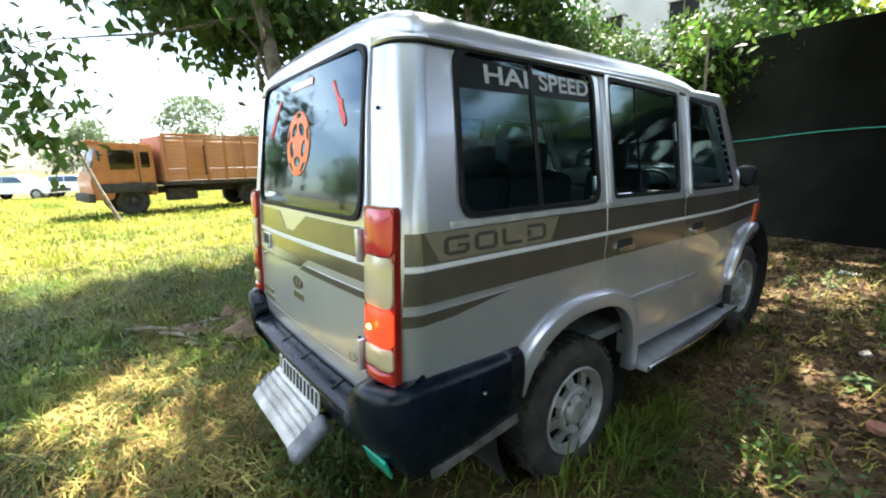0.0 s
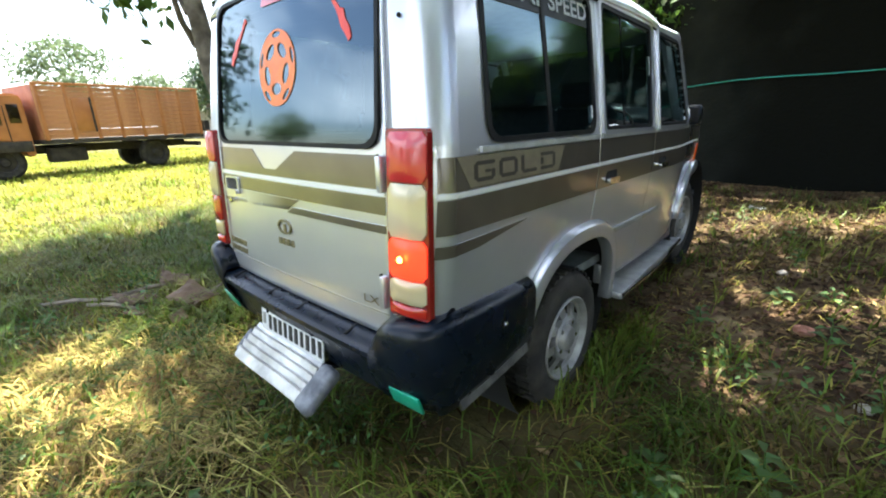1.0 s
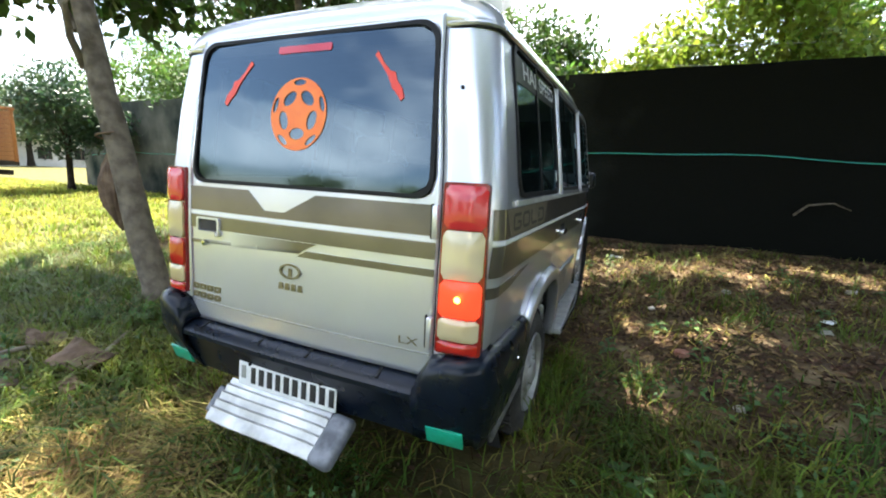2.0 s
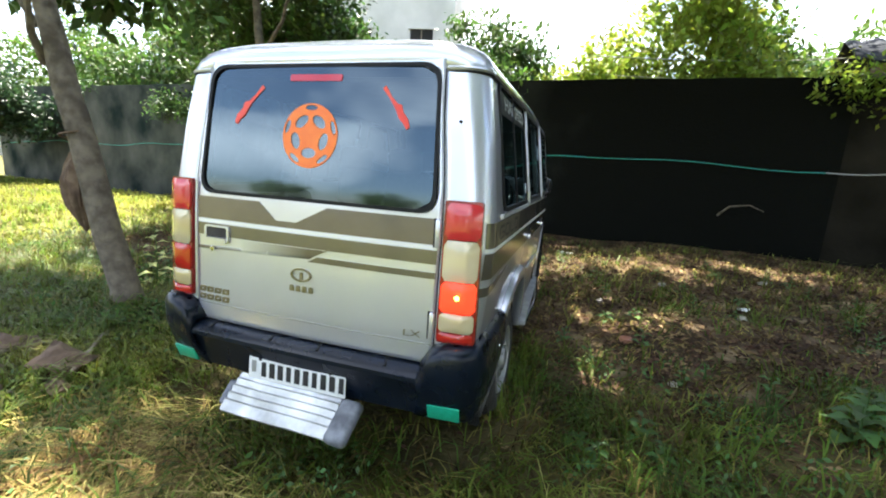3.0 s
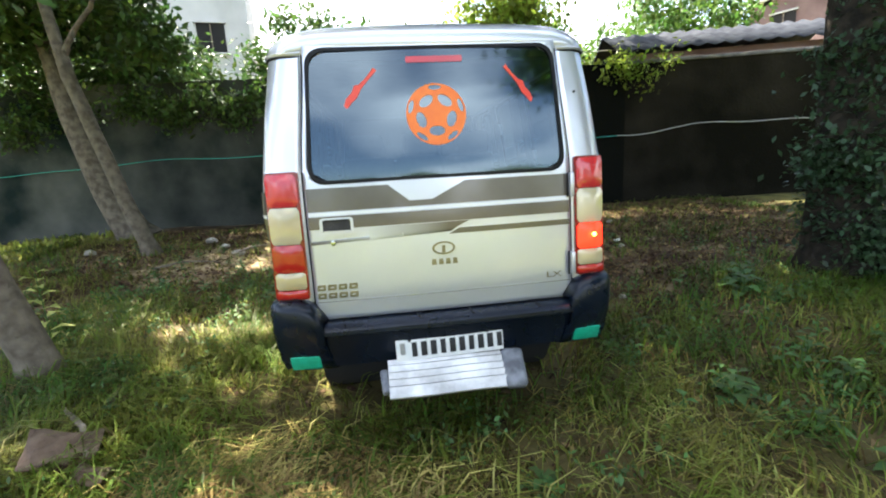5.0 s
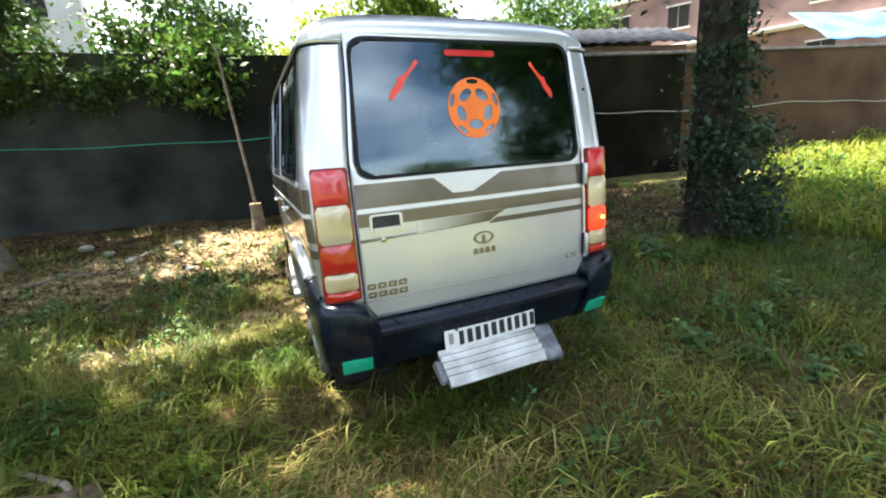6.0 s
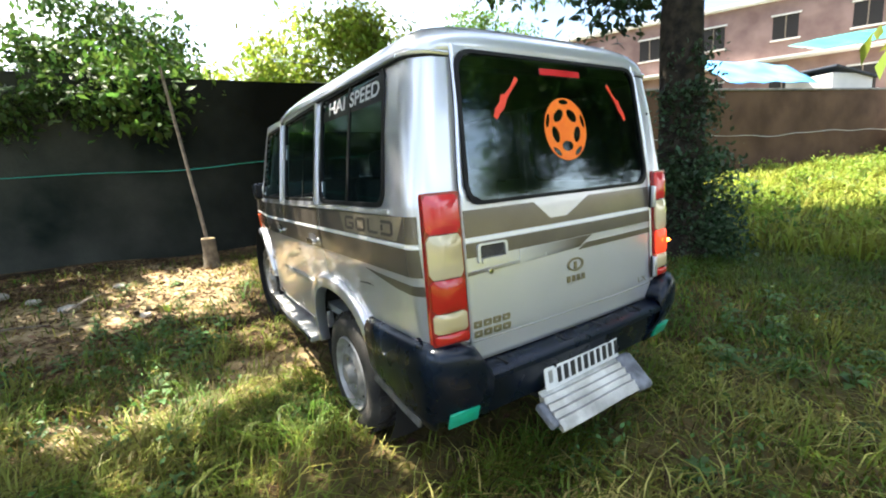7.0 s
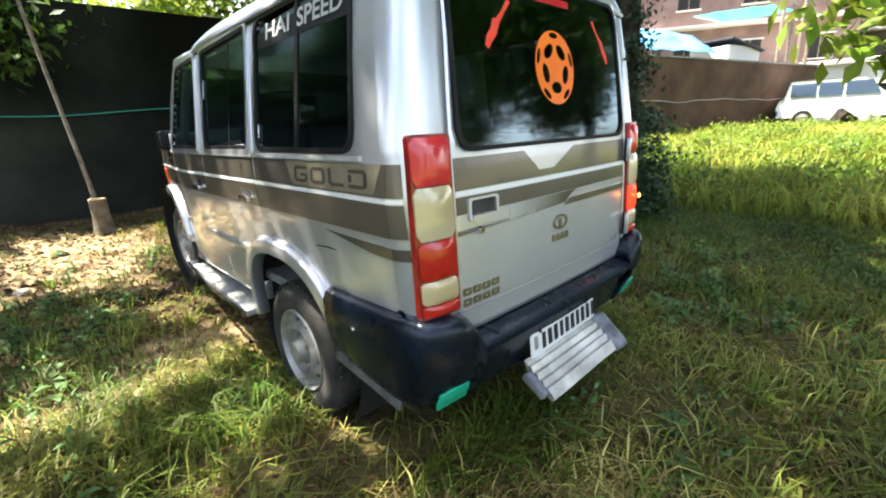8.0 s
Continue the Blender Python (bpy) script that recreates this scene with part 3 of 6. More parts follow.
    part("tapered_stripe", plate_on([(0.075, 1.055), (0.20, 1.060), (0.32, 1.078), (0.50, 1.106), (0.30, 1.100), (0.075, 1.096)], sp, 0.001, 0.0022), STRIPE, car)
    if s < 0:
        part("scratch", plate_on([(0.44, 1.024), (0.52, 1.022), (0.62, 1.014), (0.60, 1.020), (0.50, 1.030)], sp, 0.0006, 0.0012), SEAM, car, "dark scratch in the paint")
    # bands carried round the rear corner
    for z0, z1, mt in ((1.262, 1.366, STRIPE), (1.244, 1.258, PINLINE), (1.130, 1.240, STRIPE), (1.055, 1.096, STRIPE)):
        bm = bmesh.new()
        cols = []
        for k in range(8):
            u = 1.52 + 0.48 * k / 7
            pr = []
            for z in (z0, z1):
                p = Vector(shell_pt(u, z, s))
                nrm = Vector((s * math.sin((u - 1) * math.pi / 2), -math.cos((u - 1) * math.pi / 2), 0))
                pr.append(bm.verts.new(p + nrm * 0.003))
            cols.append(pr)
        for c, d in zip(cols, cols[1:]):
            bm.faces.new((c[0], d[0], d[1], c[1]) if s > 0 else (c[0], c[1], d[1], d[0]))
        part("corner_stripe", bm, mt, car)
    # word on the wide stripe
    decal = part("decal_panel", plate_on([(0.140, 1.268), (0.705, 1.268), (0.760, 1.364), (0.085, 1.364)], sp, 0.003, 0.002), BADGE, car, "beige decal panel")
    for k, letter in enumerate("GOLD"):
        part("decal_letter", block_letter(letter, lambda u, v, o, s=s, sp=sp, k=k: sp(0.42 + s * (-0.262 + 0.135 * k + u * 0.112), 1.282 + v * 0.064, 0.0062 + o)), DECALINK, decal)
    for word, at, wide in (("HAI", -0.150, 1.65), ("SPEED", 0.190, 1.36)):
        lettering("window_word", word, None, 0.064, STICKW, car, 0.001, surf=lambda u, v, o, s=s, sp=sp, at=at: sp(0.670 + s * (u + at), 1.884 + v, 0.005), bold=0.002, wide=wide)
    # door handles
    for y, owner in ((1.28, d1), (2.10, d2)):
        part("handle_bowl", plate_on(rounded([(y - 0.07, 1.150), (y + 0.07, 1.150), (y + 0.07, 1.208), (y - 0.07, 1.208)], 0.02), sp, 0.0025, 0.002), SEAM, owner)
        h = part("handle", plate_on(rounded([(y - 0.062, 1.146), (y + 0.062, 1.146), (y + 0.062, 1.176), (y - 0.062, 1.176)], 0.014), sp, 0.008, 0.018), CHROME, owner, "worn chrome flap handle")
    # wheel arch lips
    for (cy, cz), r, rad0, mt in (((WHEEL_R[0] + 0.01, 0.44), 0.475, 1.0, PAINT), ((WHEEL_F[0], 0.60), 0.42, 1.0, PAINT)):
        a0, a1 = (-2, 160) if cy < 2 else (0, 176)
        bm = bmesh.new()
        rows = []
        for k in range(25):
            a = radians(a0 + (a1 - a0) * k / 24)
            row = []
            for rr, o in ((r - 0.022, -0.03), (r - 0.022, 0.034), (r + 0.010, 0.040), (r + 0.044, 0.030), (r + 0.064, 0.002)):
                k2 = arch_r(a, 2.5) if cy < 2 else 1.0
                y, z = cy + rr * k2 * math.cos(a), cz + rr * k2 * math.sin(a)
                row.append(bm.verts.new(sp(y, z, o)))
            rows.append(row)
        for p, q in zip(rows, rows[1:]):
            for i in range(4):
                bm.faces.new((p[i], p[i + 1], q[i + 1], q[i]))
        bmesh.ops.recalc_face_normals(bm, faces=bm.faces)
        solid(part("arch_flare", bm, mt, car), 0.006)
        part("wheel_well", lathe([(r + 0.06, 0.0), (r + 0.06, 0.40), (0.0, 0.40)], Matrix.Translation((s * 0.75, cy, cz)) @ Matrix.Rotation(radians(-90 * s), 4, "Y"), 28), SEAM, car)
    # running board
    bm = box((s * 0.760, 2.36, 0.415), (0.20, 1.54, 0.045), (0, 0, 0), 0.012)
    for v in bm.verts:
        v.co.x -= s * 0.075 * ease(2.2, 3.2, v.co.y)
        v.co.z += 0.006 * noise.noise((v.co.y * 3, s * 4.0, 1))
    st = part("running_board", bm, BOARD, car, "dented silver running board")
    part("edge_trim", tube([(s * (0.861 - 0.075 * ease(2.2, 3.2, y)), y, 0.424) for y in (1.60, 1.9, 2.2, 2.5, 2.8, 3.12)], 0.013, 8), CHROME, st, "worn bright edge")
    part("sill", box((s * 0.715, 2.27, 0.545), (0.05, 1.46, 0.13), (0, 0, 0), 0.015), PAINT, car)
    # mirror
    mi = part("door_mirror", box((s * 0.790, 3.00, 1.455), (0.12, 0.08, 0.150), (0, 0, -12 * s), 0.035, 3), BLACKP, car, "black plastic door mirror")
    part("mirror_arm", box((s * 0.735, 2.94, 1.410), (0.10, 0.16, 0.04), (0, 0, 0), 0.012), BLACKP, mi)
    part("mirror_glass", box((s * 0.790, 2.961, 1.455), (0.09, 0.006, 0.110), (0, 0, -12 * s), 0.002), SEAM, mi)
    # tail light: five lens fields in a red housing
    lamp = part("tail_light", plate_on(rounded([(s * 0.660, 0.858), (s * 0.822, 0.858), (s * 0.812, 1.452), (s * 0.658, 1.452)], 0.016), lambda x, z, o, s=s: (x, lerp_table(BACK, z) + 0.022 * (x / 0.8) ** 2 + 0.30 * max(0, abs(x) - 0.762) - o, z), 0.0, 0.020), LAMPBODY, car, "tall red and clear tail light")
    for f0, f1, mt, nm in ((0.015, 0.262, PINKLENS, "stop_lens"), (0.270, 0.553, CLEARLENS, "turn_lens"), (0.561, 0.775, LITLENS if s > 0 else REDLENS, "tail_lens"), (0.783, 0.915, CLEARLENS, "reverse_lens"), (0.923, 0.988, REDLENS, "reflector")):
        za, zb = 1.452 - 0.594 * f1, 1.452 - 0.594 * f0
        part(nm, grid_on(rounded([(s * 0.668, za), (s * 0.812, za), (s * 0.812, zb), (s * 0.668, zb)], 0.014), lambda x, z, o, s=s, za=za, zb=zb: (x, lerp_table(BACK, z) + 0.022 * (x / 0.8) ** 2 + 0.30 * max(0, abs(x) - 0.762) - o - 0.010 * max(0, 1 - ((abs(x) - 0.740) / 0.072) ** 2) * max(0, 1 - ((2 * z - za - zb) / (zb - za)) ** 4), z), 0.018, 0.006, 12, 8), mt, lamp)
    if s > 0:
        part("bulb", lathe([(0, 0), (0.011, 0.003), (0.008, 0.010), (0, 0.013)], Matrix.Translation((0.745, -0.066, 1.065)) @ Matrix.Rotation(radians(90), 4, "X"), 12), BULB, lamp, "lit orange bulb")
    # front lamps and the headlamp surround
    part("corner_lamp", plate_on(rounded([(3.40, 1.02), (3.60, 1.02), (3.60, 1.22), (3.40, 1.22)], 0.02), sp, 0.002, 0.012), ORANGELENS, car)
    part("headlamp", box((s * 0.46, 3.835, 1.06), (0.26, 0.05, 0.17), (0, 0, -10 * s), 0.02), CLEARLENS, car)
    # green reflector under the bumper
    part("reflector", box((s * 0.715, -0.050, 0.540), (0.142, 0.012, 0.078), (20, 0, 4 * s), 0.004), GREEN, car, "bright green bumper reflector")

# rear door of the load space
def gate(s):
    return lambda u, x, y, zz, z: u <= 0.90 and 0.743 < z < 2.026 and not inside(WINB, s * x, z)


bm = shell(US, ZS, -1, gate(-1), shell(US, ZS, 1, gate(1)))
bmesh.ops.remove_doubles(bm, verts=bm.verts, dist=0.0005)
tail = solid(part("tailgate", bm, PAINT, car, "silver side-hinged rear door"))
gap = [(s * gate_x(z), z) for s, zs in ((1, (0.738, 1.0, 1.35, 1.55, 1.75, 1.9, 2.030)), (-1, (2.030, 1.9, 1.75, 1.55, 1.35, 1.0, 0.738))) for z in zs]
part("door_seal", band_on(shrink(gap, -0.006), shrink(gap, 0.006), back_pt, -0.012, 0.006), RUBBER, car)
part("window_seal", band_on(shrink(WINB, -0.005), shrink(WINB, 0.011), back_pt, 0.002, 0.009), RUBBER, tail)
wp = part("rear_window", grid_on(shrink(WINB, 0.007), back_pt, -0.004, 0.005, 24, 14), REARGLASS, tail, "dark glossy rear window")
wp.visible_shadow = False
# stripes of the rear door, with a pale notch under the window
part("wide_stripe", grid_on([(-0.634, 1.290), (-0.160, 1.290), (-0.258, 1.370), (-0.634, 1.370)], back_pt, 0.001, 0.0022, 24, 2), STRIPE, tail)
part("wide_stripe", grid_on([(-0.050, 1.290), (0.634, 1.290), (0.634, 1.370), (0.112, 1.370)], back_pt, 0.001, 0.0022, 24, 2), STRIPE, tail)
part("wide_stripe", grid_on([(-0.634, 1.262), (0.634, 1.262), (0.634, 1.290), (-0.634, 1.290)], back_pt, 0.001, 0.0022, 24, 2), STRIPE, tail)
part("white_line", grid_on([(-0.634, 1.243), (0.634, 1.243), (0.634, 1.258), (-0.634, 1.258)], back_pt, 0.001, 0.0022, 24, 2), PINLINE, tail)
part("lower_stripe", grid_on([(-0.634, 1.180), (0.634, 1.180), (0.634, 1.239), (-0.634, 1.239)], back_pt, 0.001, 0.0022, 24, 2), STRIPE, tail)
part("thin_stripe", grid_on([(0.02, 1.118), (0.634, 1.118), (0.634, 1.145), (0.07, 1.145)], back_pt, 0.001, 0.0022, 24, 2), STRIPE, tail)
part("thin_stripe", grid_on([(-0.634, 1.108), (-0.20, 1.112), (-0.20, 1.140), (-0.634, 1.135)], back_pt, 0.001, 0.0022, 24, 2), FADE_OUT, tail)
part("fading_stripe", grid_on([(-0.36, 1.115), (0.018, 1.118), (0.045, 1.142), (0.075, 1.158), (0.125, 1.178), (-0.36, 1.178)], back_pt, 0.001, 0.0022, 24, 4), FADE_IN, tail, "taupe stripe fading to silver")
part("pressed_line", grid_on([(-0.634, 0.828), (0.634, 0.828), (0.634, 0.833), (-0.634, 0.833)], back_pt, 0.0005, 0.001), GREY, tail)
# handle, lock, hinges
part("handle_rim", band_on(rounded([(-0.585, 1.150), (-0.430, 1.150), (-0.430, 1.232), (-0.585, 1.232)], 0.018), rounded([(-0.572, 1.158), (-0.443, 1.158), (-0.443, 1.224), (-0.572, 1.224)], 0.012), back_pt, 0.004, 0.008), PAINT, tail)
part("handle_bowl", plate_on(rounded([(-0.573, 1.157), (-0.442, 1.157), (-0.442, 1.225), (-0.573, 1.225)], 0.012), back_pt, 0.003, 0.001), TYRE, tail)
part("handle_flap", plate_on(rounded([(-0.570, 1.150), (-0.445, 1.150), (-0.445, 1.172), (-0.570, 1.172)], 0.008), back_pt, 0.006, 0.014), PAINT, tail)
part("lock", lathe([(0, 0.012), (0.012, 0.010), (0.014, 0.0)], Matrix.Translation((-0.530, -0.034, 1.115)) @ Matrix.Rotation(radians(90), 4, "X"), 14), CHROME, tail)
for z in (1.315, 0.925):
    part("hinge", box((0.640, -0.052 if z < 1 else -0.035, z), (0.022, 0.030, 0.115), (0, 0, 0), 0.006), PAINT, tail)
    part("hinge_gap", box((0.622, -0.047 if z < 1 else -0.030, z), (0.006, 0.010, 0.120)), SEAM, tail)
# maker's emblem and badge as plain shapes
ring_o = [(-0.012 + 0.056 * math.cos(2 * math.pi * k / 28), 1.052 + 0.032 * math.sin(2 * math.pi * k / 28)) for k in range(28)]
ring_i = [(-0.012 + 0.046 * math.cos(2 * math.pi * k / 28), 1.052 + 0.024 * math.sin(2 * math.pi * k / 28)) for k in range(28)]
em = part("emblem", band_on(ring_o, ring_i, back_pt, 0.002, 0.006), EMBLEM, car, "small oval chrome emblem")
part("emblem_bar", plate_on([(-0.020, 1.030), (-0.004, 1.030), (-0.004, 1.064), (-0.020, 1.064)], back_pt, 0.002, 0.004), EMBLEM, em)
for k in range(4):
    x = -0.074 + 0.0345 * k
    part("maker_bar", plate_on([(x, 0.972), (x + 0.024, 0.972), (x + 0.021, 1.000), (x + 0.003, 1.000)], back_pt, 0.002, 0.004), EMBLEM, em)
for row, z in enumerate((0.888, 0.848)):
    for k in range(4):
        x = -0.628 + 0.050 * k
        part("badge_bar", band_on(rounded([(x, z), (x + 0.040, z), (x + 0.043, z + 0.028), (x + 0.003, z + 0.028)], 0.006), rounded([(x + 0.011, z + 0.010), (x + 0.029, z + 0.010), (x + 0.031, z + 0.017), (x + 0.013, z + 0.017)], 0.002), back_pt, 0.002, 0.003), EMBLEM, em)
lettering("trim_letters", "LX", None, 0.030, EMBLEM, tail, 0.001, surf=lambda u, v, o: back_pt(0.545 + u, 0.868 + v, 0.004), wide=1.7)
# stickers on the glass: a football, two flourishes and a stop lamp behind the pane
BC = (-0.004, 1.680)
RB = 0.141
def ngon(cx, cy, r, n, a0=90):
    return [(cx + r * math.cos(radians(a0 + 360 * k / n)), cy + r * math.sin(radians(a0 + 360 * k / n))) for k in range(n)]
bm = bmesh.new()
loops = [ngon(*BC, RB, 40)]
for k in range(5):
    for ang, rad, a, b in ((54 + 72 * k, 0.535, 0.275, 0.165), (90 + 72 * k, 0.870, 0.225, 0.085)):
        c, d = math.cos(radians(ang)), math.sin(radians(ang))
        loops.append([(BC[0] + RB * (rad * c - a * math.cos(q) * d + b * math.sin(q) * c), BC[1] + RB * (rad * d + a * math.cos(q) * c + b * math.sin(q) * d)) for q in [2 * math.pi * (t + 0.5) / 10 for t in range(10)]])
edges = []
for lp in loops:
    vs = [bm.verts.new((u, v, 0)) for u, v in lp]
    edges += [bm.edges.new((vs[q], vs[(q + 1) % len(vs)])) for q in range(len(vs))]
bmesh.ops.triangle_fill(bm, edges=edges, use_beauty=True)
for v in bm.verts:
    v.co = Vector(back_pt(v.co.x, v.co.y, 0.0045))
bmesh.ops.recalc_face_normals(bm, faces=bm.faces)
ball = solid(part("football_sticker", bm, STICKO, car, "orange football sticker", smooth=False), 0.001)
for s in (1, -1):
    x0 = 0.40 if s > 0 else -0.345
    pts = [(0.078, 0.082), (0.064, 0.095), (0.030, 0.052), (-0.006, 0.022), (-0.028, 0.018), (-0.040, -0.012), (-0.068, -0.040), (-0.080, -0.072), (-0.066, -0.084), (-0.046, -0.060), (-0.020, -0.038), (0.004, 0.004), (0.040, 0.044)]
    part("flourish_sticker", plate_on([(x0 - u * (1 if s > 0 else -1) * (0.85 if s > 0 else 1), 1.805 + v) for u, v in pts], back_pt, 0.0035, 0.0012), STICKR, tail, "red flourish sticker")
part("stop_lamp", plate_on(rounded([(-0.130, 1.918), (0.135, 1.918), (0.135, 1.946), (-0.130, 1.946)], 0.008), back_pt, 0.002, 0.003), PINKLENS, tail, "narrow red high stop lamp")
part("fixing_stud", lathe([(0, 0.008), (0.006, 0.006), (0.007, 0)], Matrix.Translation((0.683, 0.036, 1.762)) @ Matrix.Rotation(radians(90), 4, "X"), 10), SEAM, car)

# roof cap: square shoulders over a gutter, with a rounded rear edge above the rear door
def roof_row(yb, rise, lift, dip):
    """One section across the roof: yb behind the rear edge, rise from 0 at the gutter to 1."""
    rw = 0.772 - 0.105 * (1 - math.sqrt(1 - min(1, max(0, (0.105 - yb) / 0.105)) ** 2)) - 0.07 * ease(1.9, 2.5, yb)
    row = []
    for i in range(41):
        a = -1 + 2 * i / 40
        x = math.copysign(1 - (1 - abs(a)) ** 1.9, a)
        top = (1 - abs(x) ** 7) ** 0.5 if abs(x) < 1 else 0.0
        z = 1.972 + 0.132 * rise * top + lift * (1 - x * x) - dip
        row.append((x * rw, 0.058 + 0.022 * (x * rw / 0.8) ** 2 * (1 - ease(0.1, 1.2, yb)) + yb, z))
    return row


bm = bmesh.new()
sections = [(0.0, 0.0, 0.0, 0.0), (0.004, 0.38, 0.0, 0.0)] + [(0.14 * (1 - math.cos(radians(a))), 0.38 + 0.62 * math.sin(radians(a)), 0.016 * math.sin(radians(a)), 0.0) for a in range(15, 91, 15)]
sections += [(0.14 + 2.34 * k / 22, 1.0 - 0.12 * ease(1.7, 2.48, 0.14 + 2.34 * k / 22), 0.016, 0.05 * ease(1.5, 2.48, 0.14 + 2.34 * k / 22)) for k in range(1, 23)]
grid = [[bm.verts.new(p) for p in roof_row(*q)] for q in sections]
for p, q in zip(grid, grid[1:]):
    for i in range(40):
        bm.faces.new((p[i], p[i + 1], q[i + 1], q[i]))
solid(part("roof", bm, PAINT, car, "scuffed pale silver roof"), 0.02)
for s in (1, -1):
    part("gutter", tube([(s * (0.774 - 0.07 * ease(1.9, 2.5, y)), y, 1.972 - 0.05 * ease(1.56, 2.5, y)) for y in [0.17 + 0.166 * k for k in range(15)]], 0.010, 6), PAINT, car)
    # black strip under the gutter, modelled in place of its shade
    part("gutter_shadow", tube([(s * (0.771 - 0.07 * ease(1.9, 2.5, y)), y, 1.959 - 0.05 * ease(1.56, 2.5, y)) for y in [0.17 + 0.166 * k for k in range(15)]], 0.006, 6), SEAM, car)
    corner = [(s * (0.604 + (0.772 - 0.105 - 0.604) * k / 3), 0.058 + 0.022 * 0.65) for k in range(4)] + [(s * (0.667 + 0.105 * math.sin(radians(a))), 0.072 + 0.105 * (1 - math.cos(radians(a)))) for a in (22, 45, 68, 90)]
    part("gutter", tube([(x, y - 0.003, 1.972) for x, y in corner], 0.009, 6), PAINT, car)
    part("gutter_shadow", tube([(x, y - 0.001, 1.960) for x, y in corner], 0.006, 6), SEAM, car)

# windscreen, bonnet, front
bm = bmesh.new()
rows = []
for j in range(5):
    t = j / 4
    y, z, w = 2.51 + 0.34 * t, 1.955 - 0.545 * t, 0.66 + 0.045 * t
    rows.append([bm.verts.new((x * w, y - 0.0 + 0.10 * (1 - x * x) * 0.6, z)) for x in (-1, -0.66, -0.33, 0, 0.33, 0.66, 1)])
for p, q in zip(rows, rows[1:]):
    for i in range(6):
        bm.faces.new((p[i], p[i + 1], q[i + 1], q[i]))
part("windscreen", bm, CABGLASS, car, "clear windscreen").visible_shadow = False
for s in (1, -1):
    part("pillar", tube([(s * 0.665, 2.50, 1.965), (s * 0.69, 2.68, 1.69), (s * 0.715, 2.86, 1.40)], 0.030, 8), PAINT, car)
bm = bmesh.new()
rows = []
for j in range(11):
    y = 2.80 + 1.05 * j / 10
    w = half_w(y, 1.25) - 0.01
    rows.append([bm.verts.new((w * a, y, top_z(y) + 0.035 * (1 - a * a) - 0.10 * max(0, (y - 3.6) / 0.25) ** 2)) for a in [-1 + 2 * k / 14 for k in range(15)]])
for p, q in zip(rows, rows[1:]):
    for i in range(14):
        bm.faces.new((p[i], p[i + 1], q[i + 1], q[i]))
solid(part("bonnet", bm, PAINT, car, "silver bonnet"), 0.02)
part("front_panel", box((0, 3.80, 0.92), (1.10, 0.10, 0.50), (0, 0, 0), 0.04), PAINT, car)
gr = part("grille", box((0, 3.845, 1.06), (0.58, 0.04, 0.16), (0, 0, 0), 0.01), BLACKP, car)
for k in range(4):
    part("grille_bar", box((0, 3.868, 1.00 + 0.04 * k), (0.56, 0.014, 0.010)), CHROME, gr)
part("front_bumper", box((0, 3.86, 0.66), (1.36, 0.20, 0.24), (0, 0, 0), 0.05, 3), BLACKP, car, "black plastic front bumper")
part("underbody", box((0, 1.95, 0.50), (1.20, 3.6, 0.16), (0, 0, 0), 0.03), SEAM, car)
part("rear_axle", tube([(-0.62, 1.03, 0.35), (0.62, 1.03, 0.35)], 0.05, 10), SEAM, car)
part("front_axle", tube([(-0.55, 3.43, 0.52), (0.55, 3.43, 0.52)], 0.04, 10), SEAM, car)

# rear bumper: beam with a top ledge, and corner mouldings that run to the wheels
bm = bmesh.new()
prof = [(0.045, 0.740), (-0.060, 0.734), (-0.108, 0.722), (-0.126, 0.706), (-0.128, 0.688), (-0.104, 0.676), (-0.078, 0.600), (-0.045, 0.500), (0.03, 0.490)]
rows = []
for k in range(25):
    x = -0.63 + 1.26 * k / 24
    rows.append([bm.verts.new((x, yy + 0.022 * (x / 0.8) ** 2, zz)) for yy, zz in prof])
for p, q in zip(rows, rows[1:]):
    for i in range(len(prof) - 1):
        bm.faces.new((p[i], q[i], q[i + 1], p[i + 1]))
bmesh.ops.recalc_face_normals(bm, faces=bm.faces)
bumper = part("rear_bumper", bm, BLACKP, car, "scuffed dark blue-black plastic bumper")
for x in (-0.52, -0.16, 0.10, 0.44):
    part("ledge_groove", box((x, -0.045, 0.735), (0.010, 0.11, 0.006), (8, 0, 12)), SEAM, bumper)
